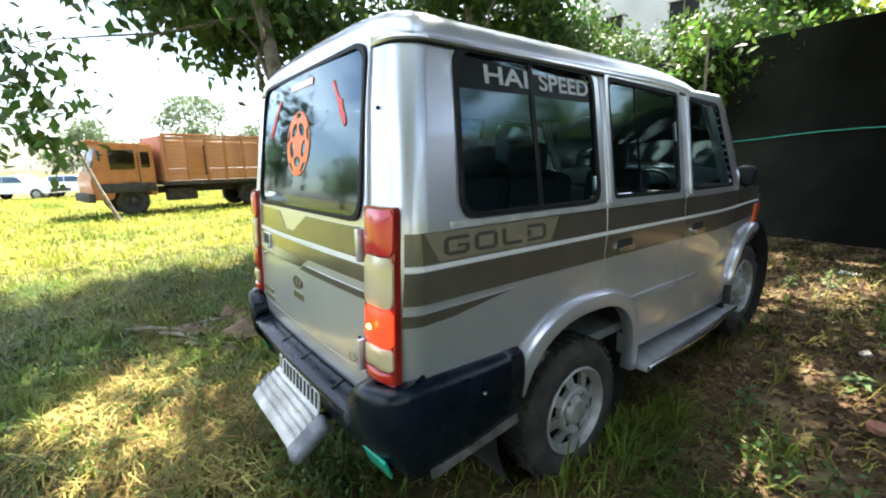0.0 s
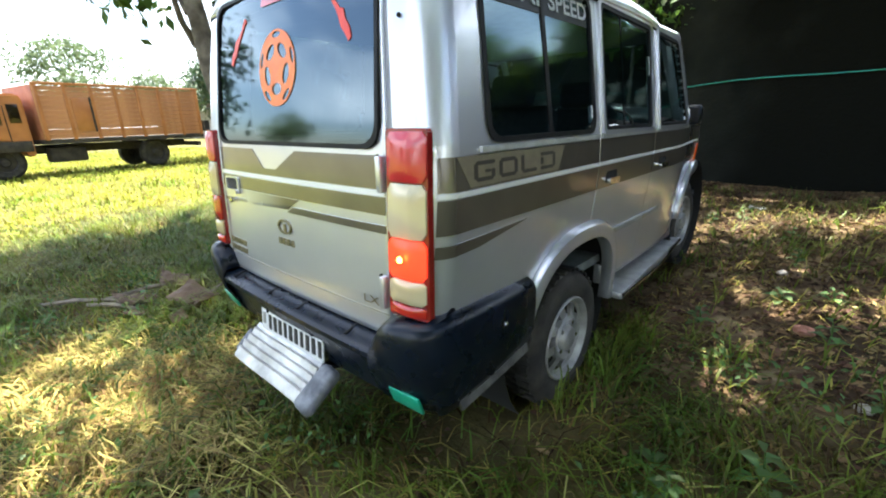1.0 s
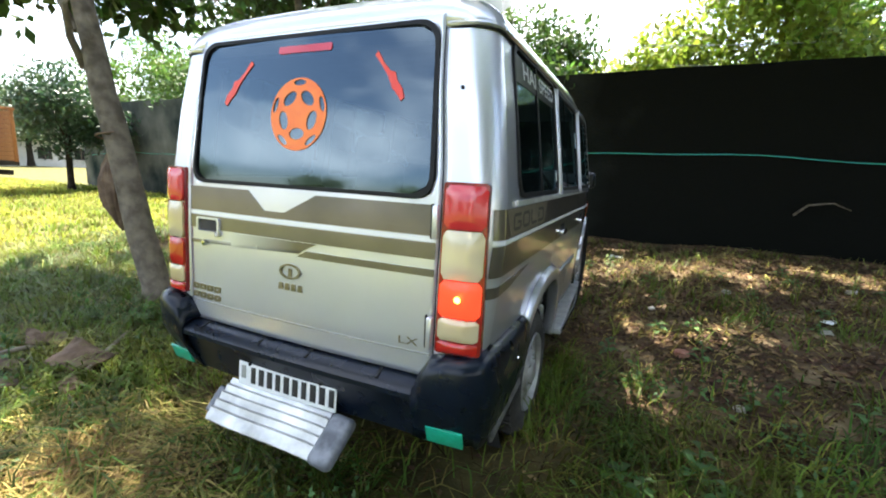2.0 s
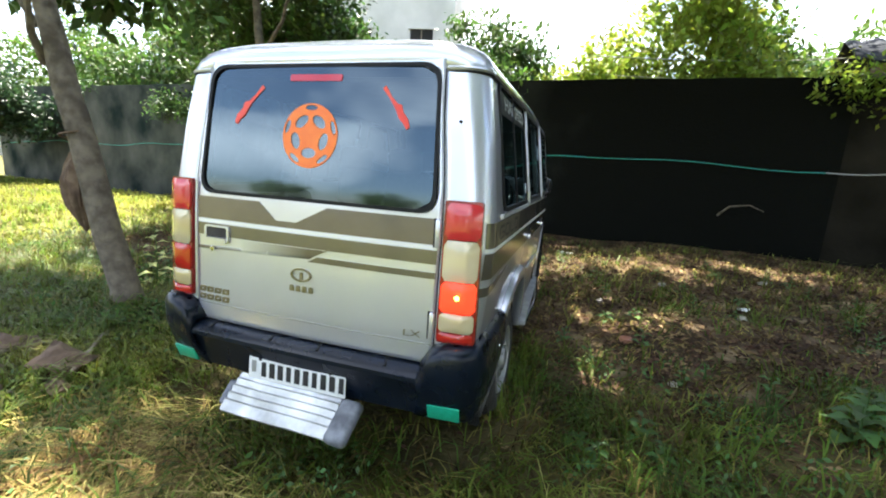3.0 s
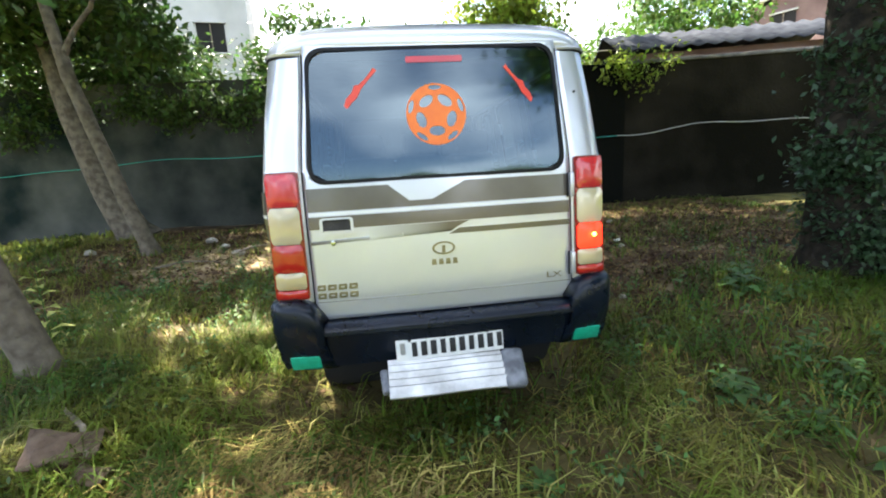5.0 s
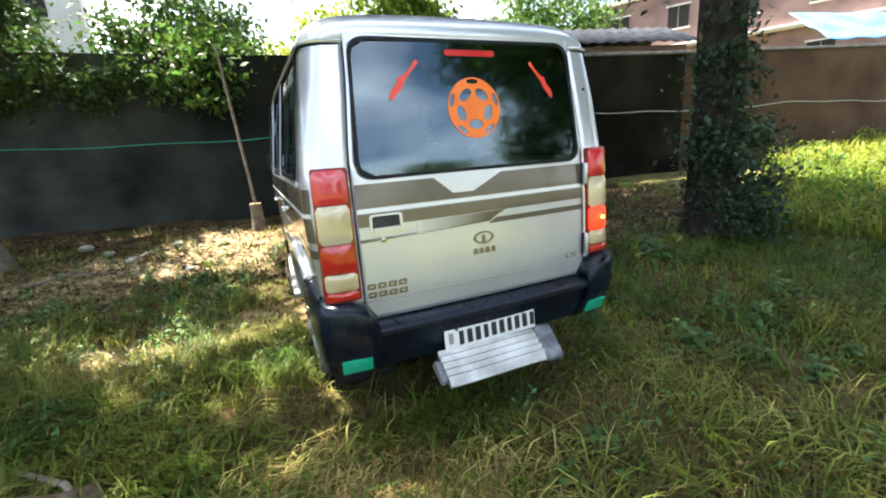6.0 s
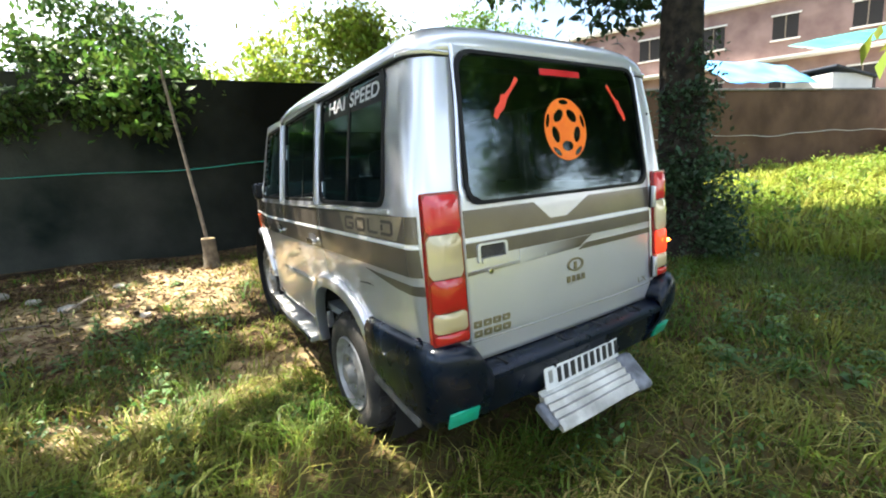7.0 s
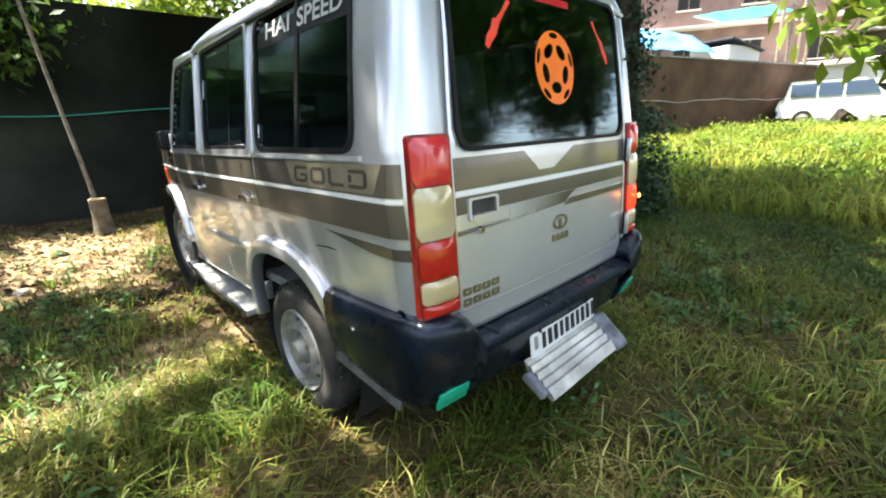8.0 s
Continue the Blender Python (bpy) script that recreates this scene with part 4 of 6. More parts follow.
for s in (1, -1):
    bm = bmesh.new()
    path = [(0.606, -0.122), (0.66, -0.120), (0.725, -0.114), (0.785, -0.098), (0.828, -0.070), (0.853, -0.032), (0.864, 0.03), (0.868, 0.12), (0.870, 0.24), (0.870, 0.36), (0.868, 0.46), (0.864, 0.555)]
    rows = []
    for k, (x, y) in enumerate(path):
        b = 0.490 + 0.055 * ease(0.10, 0.55, y)
        t = 0.852 - 0.012 * ease(0.0, 0.5, y)
        if k < 2:
            t = 0.742 + 0.085 * k
        nx = -0.10 if k > 5 else -0.02
        ny_ = 0.12 if k <= 5 else 0.0
        rear = 1.0 if k <= 4 else 0.5 if k == 5 else 0.0
        inx, iny = 1 - rear, rear          # which way is inwards here
        tuck = ease(0.0, -0.07, y)
        rows.append([bm.verts.new(q) for q in ((s * (x + nx), y + ny_, t + 0.012), (s * (x - 0.034 * inx), y + 0.034 * iny, t + 0.002), (s * (x - 0.012 * inx), y + 0.012 * iny, t - 0.012), (s * x, y, t - 0.040),
                     (s * (x + 0.002), y + 0.004 * iny, (t + b) / 2 + 0.03), (s * (x - 0.014), y + 0.066 * tuck, b + 0.05), (s * (x - 0.032), y + 0.088 * tuck, b))])
    for p, q in zip(rows, rows[1:]):
        for i in range(6):
            bm.faces.new((p[i], p[i + 1], q[i + 1], q[i]) if s > 0 else (p[i], q[i], q[i + 1], p[i + 1]))
    bmesh.ops.recalc_face_normals(bm, faces=bm.faces)
    cm = solid(part("bumper_corner", bm, BLACKP, car, "dark plastic bumper corner moulding"), 0.012)
    part("corner_lip", box((s * 0.836, 0.320, 0.514), (0.018, 0.46, 0.050), (5, -12 * s, 0), 0.008), LIPGREY, cm, "grey scraped lower lip")
    part("bumper_flap", box((s * 0.660, 0.010, 0.520), (0.20, 0.03, 0.08), (0, 0, 4 * s), 0.01), BLACKP, cm)
    part("bumper_screw", lathe([(0, 0.006), (0.008, 0.004), (0.009, 0)], Matrix.Translation((s * 0.872, 0.33, 0.735)) @ Matrix.Rotation(radians(90 * s), 4, "Y"), 8), CHROME, cm)

# number plate with plain bars, and the ribbed foot step
PM = pose(-0.012, -0.082, 0.571, -6, -1.2, 0)
npl = part("number_plate", box(PM.translation, (0.538, 0.010, 0.116), (-6, -1.2, 0), 0.004), PLATE, car, "white number plate with dark marks")
for k in range(10):
    part("plate_mark", box(PM @ Vector((-0.178 + 0.0475 * k, -0.0066, -0.002)), (0.030 if k % 3 else 0.026, 0.003, 0.072), (-6, -1.2, 0), 0.001), INK, npl)
part("plate_emblem", box(PM @ Vector((-0.236, -0.0066, 0.006)), (0.024, 0.003, 0.056), (-6, -1.2, 0)), GREY, npl)
for x in (-0.20, 0.19):
    part("plate_screw", lathe([(0, 0.006), (0.008, 0.004), (0.009, 0)], Matrix.Translation(PM @ Vector((x, -0.006, 0.046))) @ Matrix.Rotation(radians(90), 4, "X"), 8), SEAM, npl)
bm = bmesh.new()
prof = [(-0.080, 0.516), (-0.095, 0.506)]
for k in range(4):
    y0 = -0.100 - 0.0285 * k
    z0 = 0.494 - 0.0218 * k
    prof += [(y0, z0), (y0 - 0.004, z0 + 0.007), (y0 - 0.013, z0 + 0.006), (y0 - 0.018, z0 - 0.005)]
prof += [(-0.219, 0.410), (-0.227, 0.394), (-0.219, 0.382), (-0.095, 0.455)]
rows = []
for k in range(9):
    x = -0.325 + 0.565 * k / 8
    rows.append([bm.verts.new((x, y + 0.002 * math.sin(x * 7 + 1), z + 0.003 * math.sin(x * 9) - 0.018 * x)) for y, z in prof])
for p, q in zip(rows, rows[1:]):
    for i in range(len(prof)):
        j = (i + 1) % len(prof)
        bm.faces.new((p[i], q[i], q[j], p[j]))
bm.faces.new(rows[0])
bm.faces.new(rows[-1][::-1])
bmesh.ops.recalc_face_normals(bm, faces=bm.faces)
foot = part("foot_step", bm, ALU, car, "bent ribbed aluminium foot step")
for s, x in ((1, 0.290), (-1, -0.342)):
    cap = box((x, -0.150, 0.442), (0.112 if s > 0 else 0.040, 0.205 if s > 0 else 0.12, 0.058 if s > 0 else 0.046), (38, 0, -6 * s), 0.026 if s > 0 else 0.014, 4)
    part("step_cap", cap, STEPCAP, foot, "worn grey rubber end cap")
    part("step_bracket", box((x * 0.8, -0.02, 0.475), (0.05, 0.16, 0.02), (-12, 0, 0), 0.004), SEAM, foot)

# wheels
def wheel(y, z, s, x, steel):
    w = empty("wheel", "", "")
    w.parent = car
    w.matrix_basis = Matrix.Translation((s * x, y, z)) @ Matrix.Rotation(radians(90 * s), 4, "Y") @ Matrix.Rotation(radians(11 * y), 4, "Z") @ Matrix.Scale(1.04, 4)
    part("tyre", lathe([(0.205, -0.20), (0.215, -0.01), (0.232, 0.006), (0.290, 0.012), (0.325, -0.002), (0.343, -0.028), (0.350, -0.06), (0.350, -0.15), (0.343, -0.18), (0.30, -0.20), (0.205, -0.20)], Matrix(), 40), TYRE, w, "dusty black tyre")
    bm = bmesh.new()
    for k in range(44):
        a = 2 * math.pi * k / 44
        add_box(bm, (0.352 * math.cos(a), 0.352 * math.sin(a), -0.045), (0.012, 0.026, 0.055), (0, 0, math.degrees(a) + (14 if k % 2 else -14)))
        add_box(bm, (0.352 * math.cos(a), 0.352 * math.sin(a), -0.12), (0.012, 0.026, 0.06), (0, 0, math.degrees(a) - (14 if k % 2 else -14)))
    part("tread_block", bm, TYRE, w, smooth=False)
    part("rim", lathe([(0.219, -0.15), (0.219, 0.004), (0.212, 0.010), (0.205, 0.004), (0.198, -0.022), (0.178, -0.030)], Matrix(), 40), RIM, w)
    part("rim_back", lathe([(0.20, -0.075), (0, -0.075)], Matrix(), 30), SEAM, w)
    if steel:
        dish = lathe([(0.196, -0.026), (0.182, -0.034), (0.165, -0.024), (0.140, 0.002), (0.118, 0.006), (0.100, -0.010), (0.075, -0.014), (0.060, 0.004), (0.052, 0.030), (0.046, 0.036), (0, 0.037)], Matrix(), 36)
        part("steel_disc", dish, STEELRIM, w, "dusty pressed-steel wheel disc")
        for k in range(10):
            a = 2 * math.pi * k / 10
            part("vent_hole", lathe([(0.015, 0.0), (0.012, 0.003), (0, 0.003)], Matrix.Translation((0.158 * math.cos(a), 0.158 * math.sin(a), -0.020)) @ Matrix.Rotation(a, 4, "Z") @ Matrix.Rotation(radians(40), 4, "Y"), 10), SEAM, w)
    else:
        bm = bmesh.new()
        n = 8
        for k in range(n):
            a0 = 360 * k / n
            q = [(0.185, -9.5, -0.030), (0.185, 9.5, -0.030), (0.105, 12.5, -0.004), (0.105, -12.5, -0.004)]
            top = [bm.verts.new((r * math.cos(radians(a0 + d)), r * math.sin(radians(a0 + d)), h)) for r, d, h in q]
            low = [bm.verts.new((r * math.cos(radians(a0 + d)), r * math.sin(radians(a0 + d)), h - 0.02)) for r, d, h in q]
            bm.faces.new(top)
            for i in range(4):
                bm.faces.new((top[i], low[i], low[(i + 1) % 4], top[(i + 1) % 4]))
        bmesh.ops.recalc_face_normals(bm, faces=bm.faces)
        part("spoke_disc", bm, RIM, w)
        part("hub", lathe([(0.120, -0.03), (0.118, -0.004), (0.108, 0.004), (0.085, -0.010), (0.070, -0.012), (0.062, 0.012), (0.050, 0.020), (0, 0.020)], Matrix(), 30), RIM, w, "silver hub with dull centre cap")
    for k in range(5):
        a = 2 * math.pi * k / 5
        part("wheel_nut", lathe([(0.012, -0.012), (0.011, 0.008), (0, 0.010)], Matrix.Translation((0.085 * math.cos(a), 0.085 * math.sin(a), 0)), 6), CHROME, w)


for s in (1, -1):
    wheel(*WHEEL_R, s, 0.790, s < 0)
    wheel(*WHEEL_F, s, 0.715, False)

# cabin: floor, seats, steering wheel, curtain seen through the glass
part("cabin_floor", box((0, 1.45, 0.66), (1.46, 2.55, 0.05)), LINING, car)
part("cabin_roof_lining", box((0, 1.30, 1.945), (1.36, 2.30, 0.02)), LINING, car)
part("dashboard", box((0, 2.62, 1.22), (1.32, 0.26, 0.26), (0, 0, 0), 0.06), LINING, car)
part("steering_wheel", lathe([(0.185, -0.012), (0.197, 0.0), (0.185, 0.012), (0.173, 0.0), (0.185, -0.012)], Matrix.Translation((0.36, 2.40, 1.34)) @ Matrix.Rotation(radians(65), 4, "X"), 24), RUBBER, car)
for y, xs in ((2.02, (-0.36, 0.36)), (1.22, (-0.38, 0.0, 0.38))):
    for x in xs:
        st = part("seat", box((x, y + 0.20, 0.93), (0.44 if len(xs) == 2 else 0.36, 0.48, 0.16), (4, 0, 0), 0.05, 3), SEATM, car)
        part("backrest", box((x, y - 0.06, 1.22), (0.42 if len(xs) == 2 else 0.36, 0.14, 0.62), (-10, 0, 0), 0.05, 3), SEATM, st)
        part("headrest", box((x, y - 0.13, 1.60), (0.24, 0.09, 0.16), (-8, 0, 0), 0.035, 3), SEATM, st)
for s in (1, -1):
    part("bench_seat", box((s * 0.50, 0.55, 0.93), (0.36, 0.85, 0.14), (0, 0, 0), 0.05, 3), SEATM, car)
    part("bench_back", box((s * 0.67, 0.55, 1.16), (0.09, 0.85, 0.40), (0, 10 * s, 0), 0.035, 3), SEATM, car)

# ---- ground sheet ----
def axis(lo, hi, fine_lo, fine_hi, step):
    vals = [fine_lo + step * k for k in range(int((fine_hi - fine_lo) / step) + 1)]
    d, v = step, vals[-1]
    while v < hi:
        d *= 1.35
        v += d
        vals.append(v)
    d, v = step, vals[0]
    while v > lo:
        d *= 1.35
        v -= d
        vals.insert(0, v)
    return vals


gx, gy = axis(-900, 900, -9, 12, 0.16), axis(-900, 900, -5, 9, 0.16)
gv = [(x, y, ground_z(x, y)) for y in gy for x in gx]
gf = [(j * len(gx) + i, j * len(gx) + i + 1, (j + 1) * len(gx) + i + 1, (j + 1) * len(gx) + i) for j in range(len(gy) - 1) for i in range(len(gx) - 1)]
ground = raw("ground", gv, gf, SOIL)
for f in ground.data.polygons:
    f.use_smooth = True


def bare(x, y):
    """How bare the soil is: leaf litter in front of the wall and beside the car's nose."""
    return ease(1.5, 3.0, y + 1.05 * ease(0.5, 1.3, x) - 0.20 * max(0, x - 2) + 0.8 * noise.noise((x * 1.1, y * 1.1, 6))) * ease(-7.5, -5.0, x) * (1 - ease(6.0, 8.0, x))


turf = ground.data.attributes.new("turf", "FLOAT", "POINT")
turf.data.foreach_set("value", [(1 - bare(x, y)) * (0.55 + 0.45 * max(ease(5, 8, abs(x)), ease(3, 6, -y))) for x, y, z in gv])


def trodden(x, y):
    """Bare pale clay: beside the car's nose, round the rear wheel, and flecks on the litter."""
    d = min(math.hypot((x + 1.45) / 1.05, (y - 5.6) / 1.7), math.hypot((x + 1.2) / 0.5, (y - 2.1) / 0.42), math.hypot((x + 2.1) / 0.6, (y - 1.85) / 0.22), math.hypot((x + 2.9) / 1.0, (y - 4.4) / 0.9))
    d += 0.55 * noise.noise((x * 2.2, y * 2.2, 9.0))
    return max(ease(1.1, 0.7, d), 0.55 * ease(0.55, 0.72, 0.5 + 0.5 * noise.noise((x * 2.6, y * 3.4, 17))) * bare(x, y))


clay = ground.data.attributes.new("clay", "FLOAT", "POINT")
clay.data.foreach_set("value", [trodden(x, y) if abs(x) < 9 and -3 < y < 9 else 0.0 for x, y, z in gv])
tagged(ground, "brown soil with leaf litter under the grass", "ground", kind="structure")


# ---- boundary wall: one long dark stretch, then a brown one that bends towards the meadow ----
WALL_A, WALL_B, WALL_C = (-24.0, 10.9), (5.2, 7.35), (26.0, 2.2)


def wall(name, a, b, top_a, top_b, material, label, cap):
    a, b = Vector((*a, 0)), Vector((*b, 0))
    d = (b - a).normalized()
    nrm = Vector((-d.y, d.x, 0))
    n = int((b - a).length / 0.6)
    bm = bmesh.new()
    rows = []
    for k in range(n + 1):
        t = k / n
        p = a + (b - a) * t
        top = top_a + (top_b - top_a) * t + 0.025 * noise.noise((p.x * 0.8, p.y, 2))
        row = []
        for o, z in ((0, -0.4), (0, 0.8), (0, 1.7), (0, 2.6), (0, top), (0.22, top), (0.22, -0.4)):
            w = 0.02 * noise.noise((p.x * 0.6, z, 5.0)) if o == 0 else 0
            row.append(bm.verts.new(p + nrm * (o + w) + Vector((0, 0, z))))
        rows.append(row)
    for p, q in zip(rows, rows[1:]):
        for i in range(6):
            bm.faces.new((p[i], q[i], q[i + 1], p[i + 1]))
    bmesh.ops.recalc_face_normals(bm, faces=bm.faces)
    w = tagged(part(name, bm, material), label, "wall", kind="structure")
    if cap:
        m = Matrix.Translation(((a.x + b.x) / 2, (a.y + b.y) / 2, 0)) @ Matrix.Rotation(math.atan2(d.y, d.x), 4, "Z")
        bm = box((0, 0.11, (top_a + top_b) / 2 + 0.035), ((b - a).length, 0.30, 0.07), (0, math.degrees(math.atan2(top_a - top_b, (b - a).length)), 0), 0.015)
        bmesh.ops.transform(bm, matrix=m, verts=bm.verts)
        part("coping", bm, COPING, w)
    return w


# the shade over this wall's east end is put into its colour
wall("wall_north", WALL_A, WALL_B, 3.85, 3.43, WALLG, "tall mossy rendered boundary wall, grey, its east end coloured near-black as shade", False)
WALL_M = (9.6, 7.35 - 4.4 * 5.15 / 20.8)
wall("wall_bend", WALL_B, WALL_M, 3.40, 3.38, WALLM, "dark mossy stretch of boundary wall past its bend", True)
wall("wall_east", WALL_M, WALL_C, 3.38, 3.42, WALLB, "tall brown rendered boundary wall with pale coping", True)


def on_wall(x, off=0.03):
    """The y of the wall's near face at x, off in front of it."""
    (xa, ya), (xb, yb) = (WALL_A, WALL_B) if x < WALL_B[0] else (WALL_B, WALL_C)
    return ya + (yb - ya) * (x - xa) / (xb - xa) - off


def rope_z(x):
    return 1.93 + 0.05 * math.sin(x * 0.9) + 0.02 * math.sin(x * 2.3 + 1) - 0.018 * max(0, -x - 1.5)


rp = [(x, on_wall(x, 0.06), rope_z(x)) for x in [-23 + 0.4 * k for k in range(71)]]
tagged(part("rope", tube(rp, 0.009, 6), ROPE), "thin green plastic rope slung along the dark wall", "rope")
rp = [(x, on_wall(x, 0.06), rope_z(5.0) + (2.0 - rope_z(5.0)) * ease(5, 7, x) + 0.055 * math.sin(x * 1.1) * abs(math.sin(x * 0.31)) * ease(5, 7, x) + 0.02 * math.sin(x * 3.1)) for x in [5.0 + 0.25 * k for k in range(81)]]
tagged(part("rope", tube(rp, 0.011, 6), ROPEW), "pale rope slung along the brown wall", "rope")

# ---- plants ----
rng = np.random.default_rng(7)


def leaf_cloud(name, centres, count, size, material, parent, squash=0.75, droop=0.0, long=1.7, fine=45, spread_by=2.6):
    """Many small folded leaves in uneven clumps round the given (x, y, z, r) centres."""
    cs = np.array(centres, float)
    w = cs[:, 3] ** 2
    pick = rng.choice(len(cs), count, p=w / w.sum())
    u = rng.normal(size=(count, 3))
    u /= np.linalg.norm(u, axis=1)[:, None]
    rad = cs[pick, 3] * (0.30 + 0.70 * rng.random(count) ** 0.6)
    # sub-clumps give gaps and an uneven outline
    k = max(6, count // fine)
    sub_i = rng.integers(0, count, k)
    base = cs[pick, :3] + u * rad[:, None] * np.array([1, 1, squash])
    anchor = base[sub_i]
    own = rng.integers(0, k, count)
    p = anchor[own] + rng.normal(size=(count, 3)) * (size * spread_by) * np.array([1, 1, 0.7])
    p[:, 2] -= droop * rng.random(count)
    d = rng.normal(size=(count, 3))
    d[:, 2] -= 0.5
    d /= np.linalg.norm(d, axis=1)[:, None]
    up = rng.normal(size=(count, 3)) * 0.6 + np.array([0, 0, 1.0])
    side = np.cross(d, up)
    side /= np.linalg.norm(side, axis=1)[:, None]
    nrm = np.cross(side, d)
    s = size * (0.6 + 0.8 * rng.random(count))[:, None]
    v = np.stack([p, p + d * s * long * 0.5 + side * s * 0.42 + nrm * s * 0.12, p + d * s * long, p + d * s * long * 0.5 - side * s * 0.42 + nrm * s * 0.12], 1).reshape(-1, 3)
    i = np.arange(count) * 4
    f = np.stack([np.stack([i, i + 1, i + 2], 1), np.stack([i, i + 2, i + 3], 1)], 1).reshape(-1, 3)
    me = bpy.data.meshes.new(name)
    me.vertices.add(len(v))
    me.vertices.foreach_set("co", v.ravel())
    me.loops.add(f.size)
    me.loops.foreach_set("vertex_index", f.ravel().astype(np.int32))
    me.polygons.add(len(f))
    me.polygons.foreach_set("loop_start", (np.arange(len(f)) * 3).astype(np.int32))
    me.update(calc_edges=True)
    me.materials.append(material)
    ob = new(name, me)
    if parent:
        ob.parent = parent
    return ob


def bent(a, b, n, wob, seed):
    a, b = Vector(a), Vector(b)
    out = []
    for k in range(n + 1):
        t = k / n
        p = a.lerp(b, t)
        e = math.sin(math.pi * t) * wob
        out.append(p + Vector((noise.noise((seed, t * 2, 0)), noise.noise((seed, 7, t * 2)), 0)) * e)
    return out


def tree(name, label, trunk, radii, limbs, crown, count, size, bark, leaf, squash=0.75, droop=0.0, long=1.7, fine=45):
    """A trunk through the given points, limbs to the crown's clumps and leaves."""
    base = Vector(trunk[0])
    t = empty(name, label, "tree", Matrix.Translation(base))
    rel = [Vector(p) - base for p in trunk]
    bm = bmesh.new()
    pts, rr = [], []
    for k in range(len(rel) - 1):
        for j in range(4):
            f = j / 4
            q = rel[k].lerp(rel[k + 1], f)
            pts.append(q + Vector((noise.noise((q.z * 1.7, base.x, 1)), noise.noise((q.z * 1.7, base.y, 4)), 0)) * 0.03)
            rr.append(radii[k] + (radii[k + 1] - radii[k]) * f)
    pts.append(rel[-1])
    rr.append(radii[-1])
    rr[0] *= 1.35
    add_tube(bm, pts, rr, 14)
    for v in bm.verts:
        v.co += v.co.normalized() * 0.02 * noise.noise(v.co * 5)
    part("trunk", bm, bark, t)
    for k, (frm, to, r) in enumerate(limbs):
        p = bent(Vector(frm) - base, Vector(to) - base, 6, 0.35, k * 3.1 + base.x)
        part("limb", tube(p, [r * (1 - 0.75 * i / 6) for i in range(7)], 8), bark, t)
    leaf_cloud("crown", [(c[0] - base.x, c[1] - base.y, c[2] - base.z, c[3]) for c in crown], count, size, leaf, t, squash, droop, long, fine)
    return t


def gz(x, y):
    return (x, y, ground_z(x, y) - 0.06)


# slim tree beside the car, with a bundle of dry fronds on its trunk
# its two highest clumps, at 6 m and above, are added only for shade
T1 = Vector(gz(-2.76, 1.10))
tree("tree", "slim leaning grey-barked tree with low dark leaves", [T1, T1 + Vector((-0.20, -0.04, 1.0)), T1 + Vector((-0.38, -0.10, 2.0)), T1 + Vector((-0.70, -0.2, 3.6))], [0.125, 0.110, 0.098, 0.06],
     [(T1 + Vector((-0.56, -0.15, 2.2)), (-2.6, 0.6, 3.5), 0.035), (T1 + Vector((-0.6, -0.16, 2.5)), (-4.6, 0.4, 3.8), 0.03), (T1 + Vector((-0.66, -0.18, 3.2)), (-4.75, -1.20, 2.95), 0.022), (T1 + Vector((-0.7, -0.2, 3.55)), (-5.9, 1.0, 6.2), 0.04)],
     [(-3.65, 1.1, 3.55, 0.55), (-4.5, 0.8, 3.85, 0.8), (-4.4, 2.1, 3.9, 0.9), (-4.8, 1.0, 3.9, 1.0), (-4.4, -0.2, 4.0, 0.6), (-4.75, -1.20, 2.95, 0.42), (-4.95, -1.20, 2.40, 0.30), (-4.9, -1.35, 2.05, 0.22), (-6.2, -0.6, 6.0, 1.2), (-5.9, 1.9, 6.4, 1.1)], 11000, 0.10, BARK, LEAFM, droop=0.25)
fronds = empty("dry_fronds", "bundle of dry brown fronds tied to the slim trunk", "dry leaves", Matrix.Translation((-3.16, 1.06, 0.02)))
bm = bmesh.new()
add_lathe(bm, [(0.0, 1.76), (0.035, 1.72), (0.05, 1.60), (0.11, 1.48), (0.17, 1.38), (0.19, 1.25), (0.17, 1.10), (0.15, 1.00), (0.10, 0.90), (0.06, 0.82), (0.0, 0.76)], Matrix(), 26)
bmesh.ops.subdivide_edges(bm, edges=bm.edges[:], cuts=1, use_grid_fill=True)
for v in bm.verts:
    c = v.co
    a = math.atan2(c.y, c.x)
    r = 1 + 0.55 * noise.noise((2.2 * math.cos(a), 2.2 * math.sin(a), c.z * 2.2)) + 0.30 * noise.noise((5 * math.cos(a), 5 * math.sin(a), c.z * 1.6 + 8))
    v.co = Vector((c.x * r * 0.62 - 0.03 * (1.5 - c.z), c.y * r * 0.62, c.z + 0.03 * noise.noise((c.x * 9, c.y * 9, 1))))
part("frond", bm, SACK, fronds)
part("tie", tube([(0.06 + 0.10 * math.cos(k * 0.6), -0.08 + 0.10 * math.sin(k * 0.6), 1.55 + 0.012 * k) for k in range(12)], 0.010, 6), SACK, fronds)
# second slim trunk, nearer the wall
T2 = Vector(gz(-4.08, 5.3))
tree("tree", "slim bare-trunked tree near the wall", [T2, T2 + Vector((-0.32, 0.0, 1.2)), T2 + Vector((-0.70, 0.0, 2.8)), T2 + Vector((-0.95, 0.1, 4.4))], [0.125, 0.10, 0.09, 0.06],
     [(T2 + Vector((-0.75, 0, 3.0)), (-3.6, 5.0, 4.6), 0.05)], [(-5.0, 5.2, 5.6, 1.3), (-6.2, 5.4, 5.2, 1.5), (-5.2, 6.6, 5.6, 1.5)], 7000, 0.10, BARK, LEAFM)
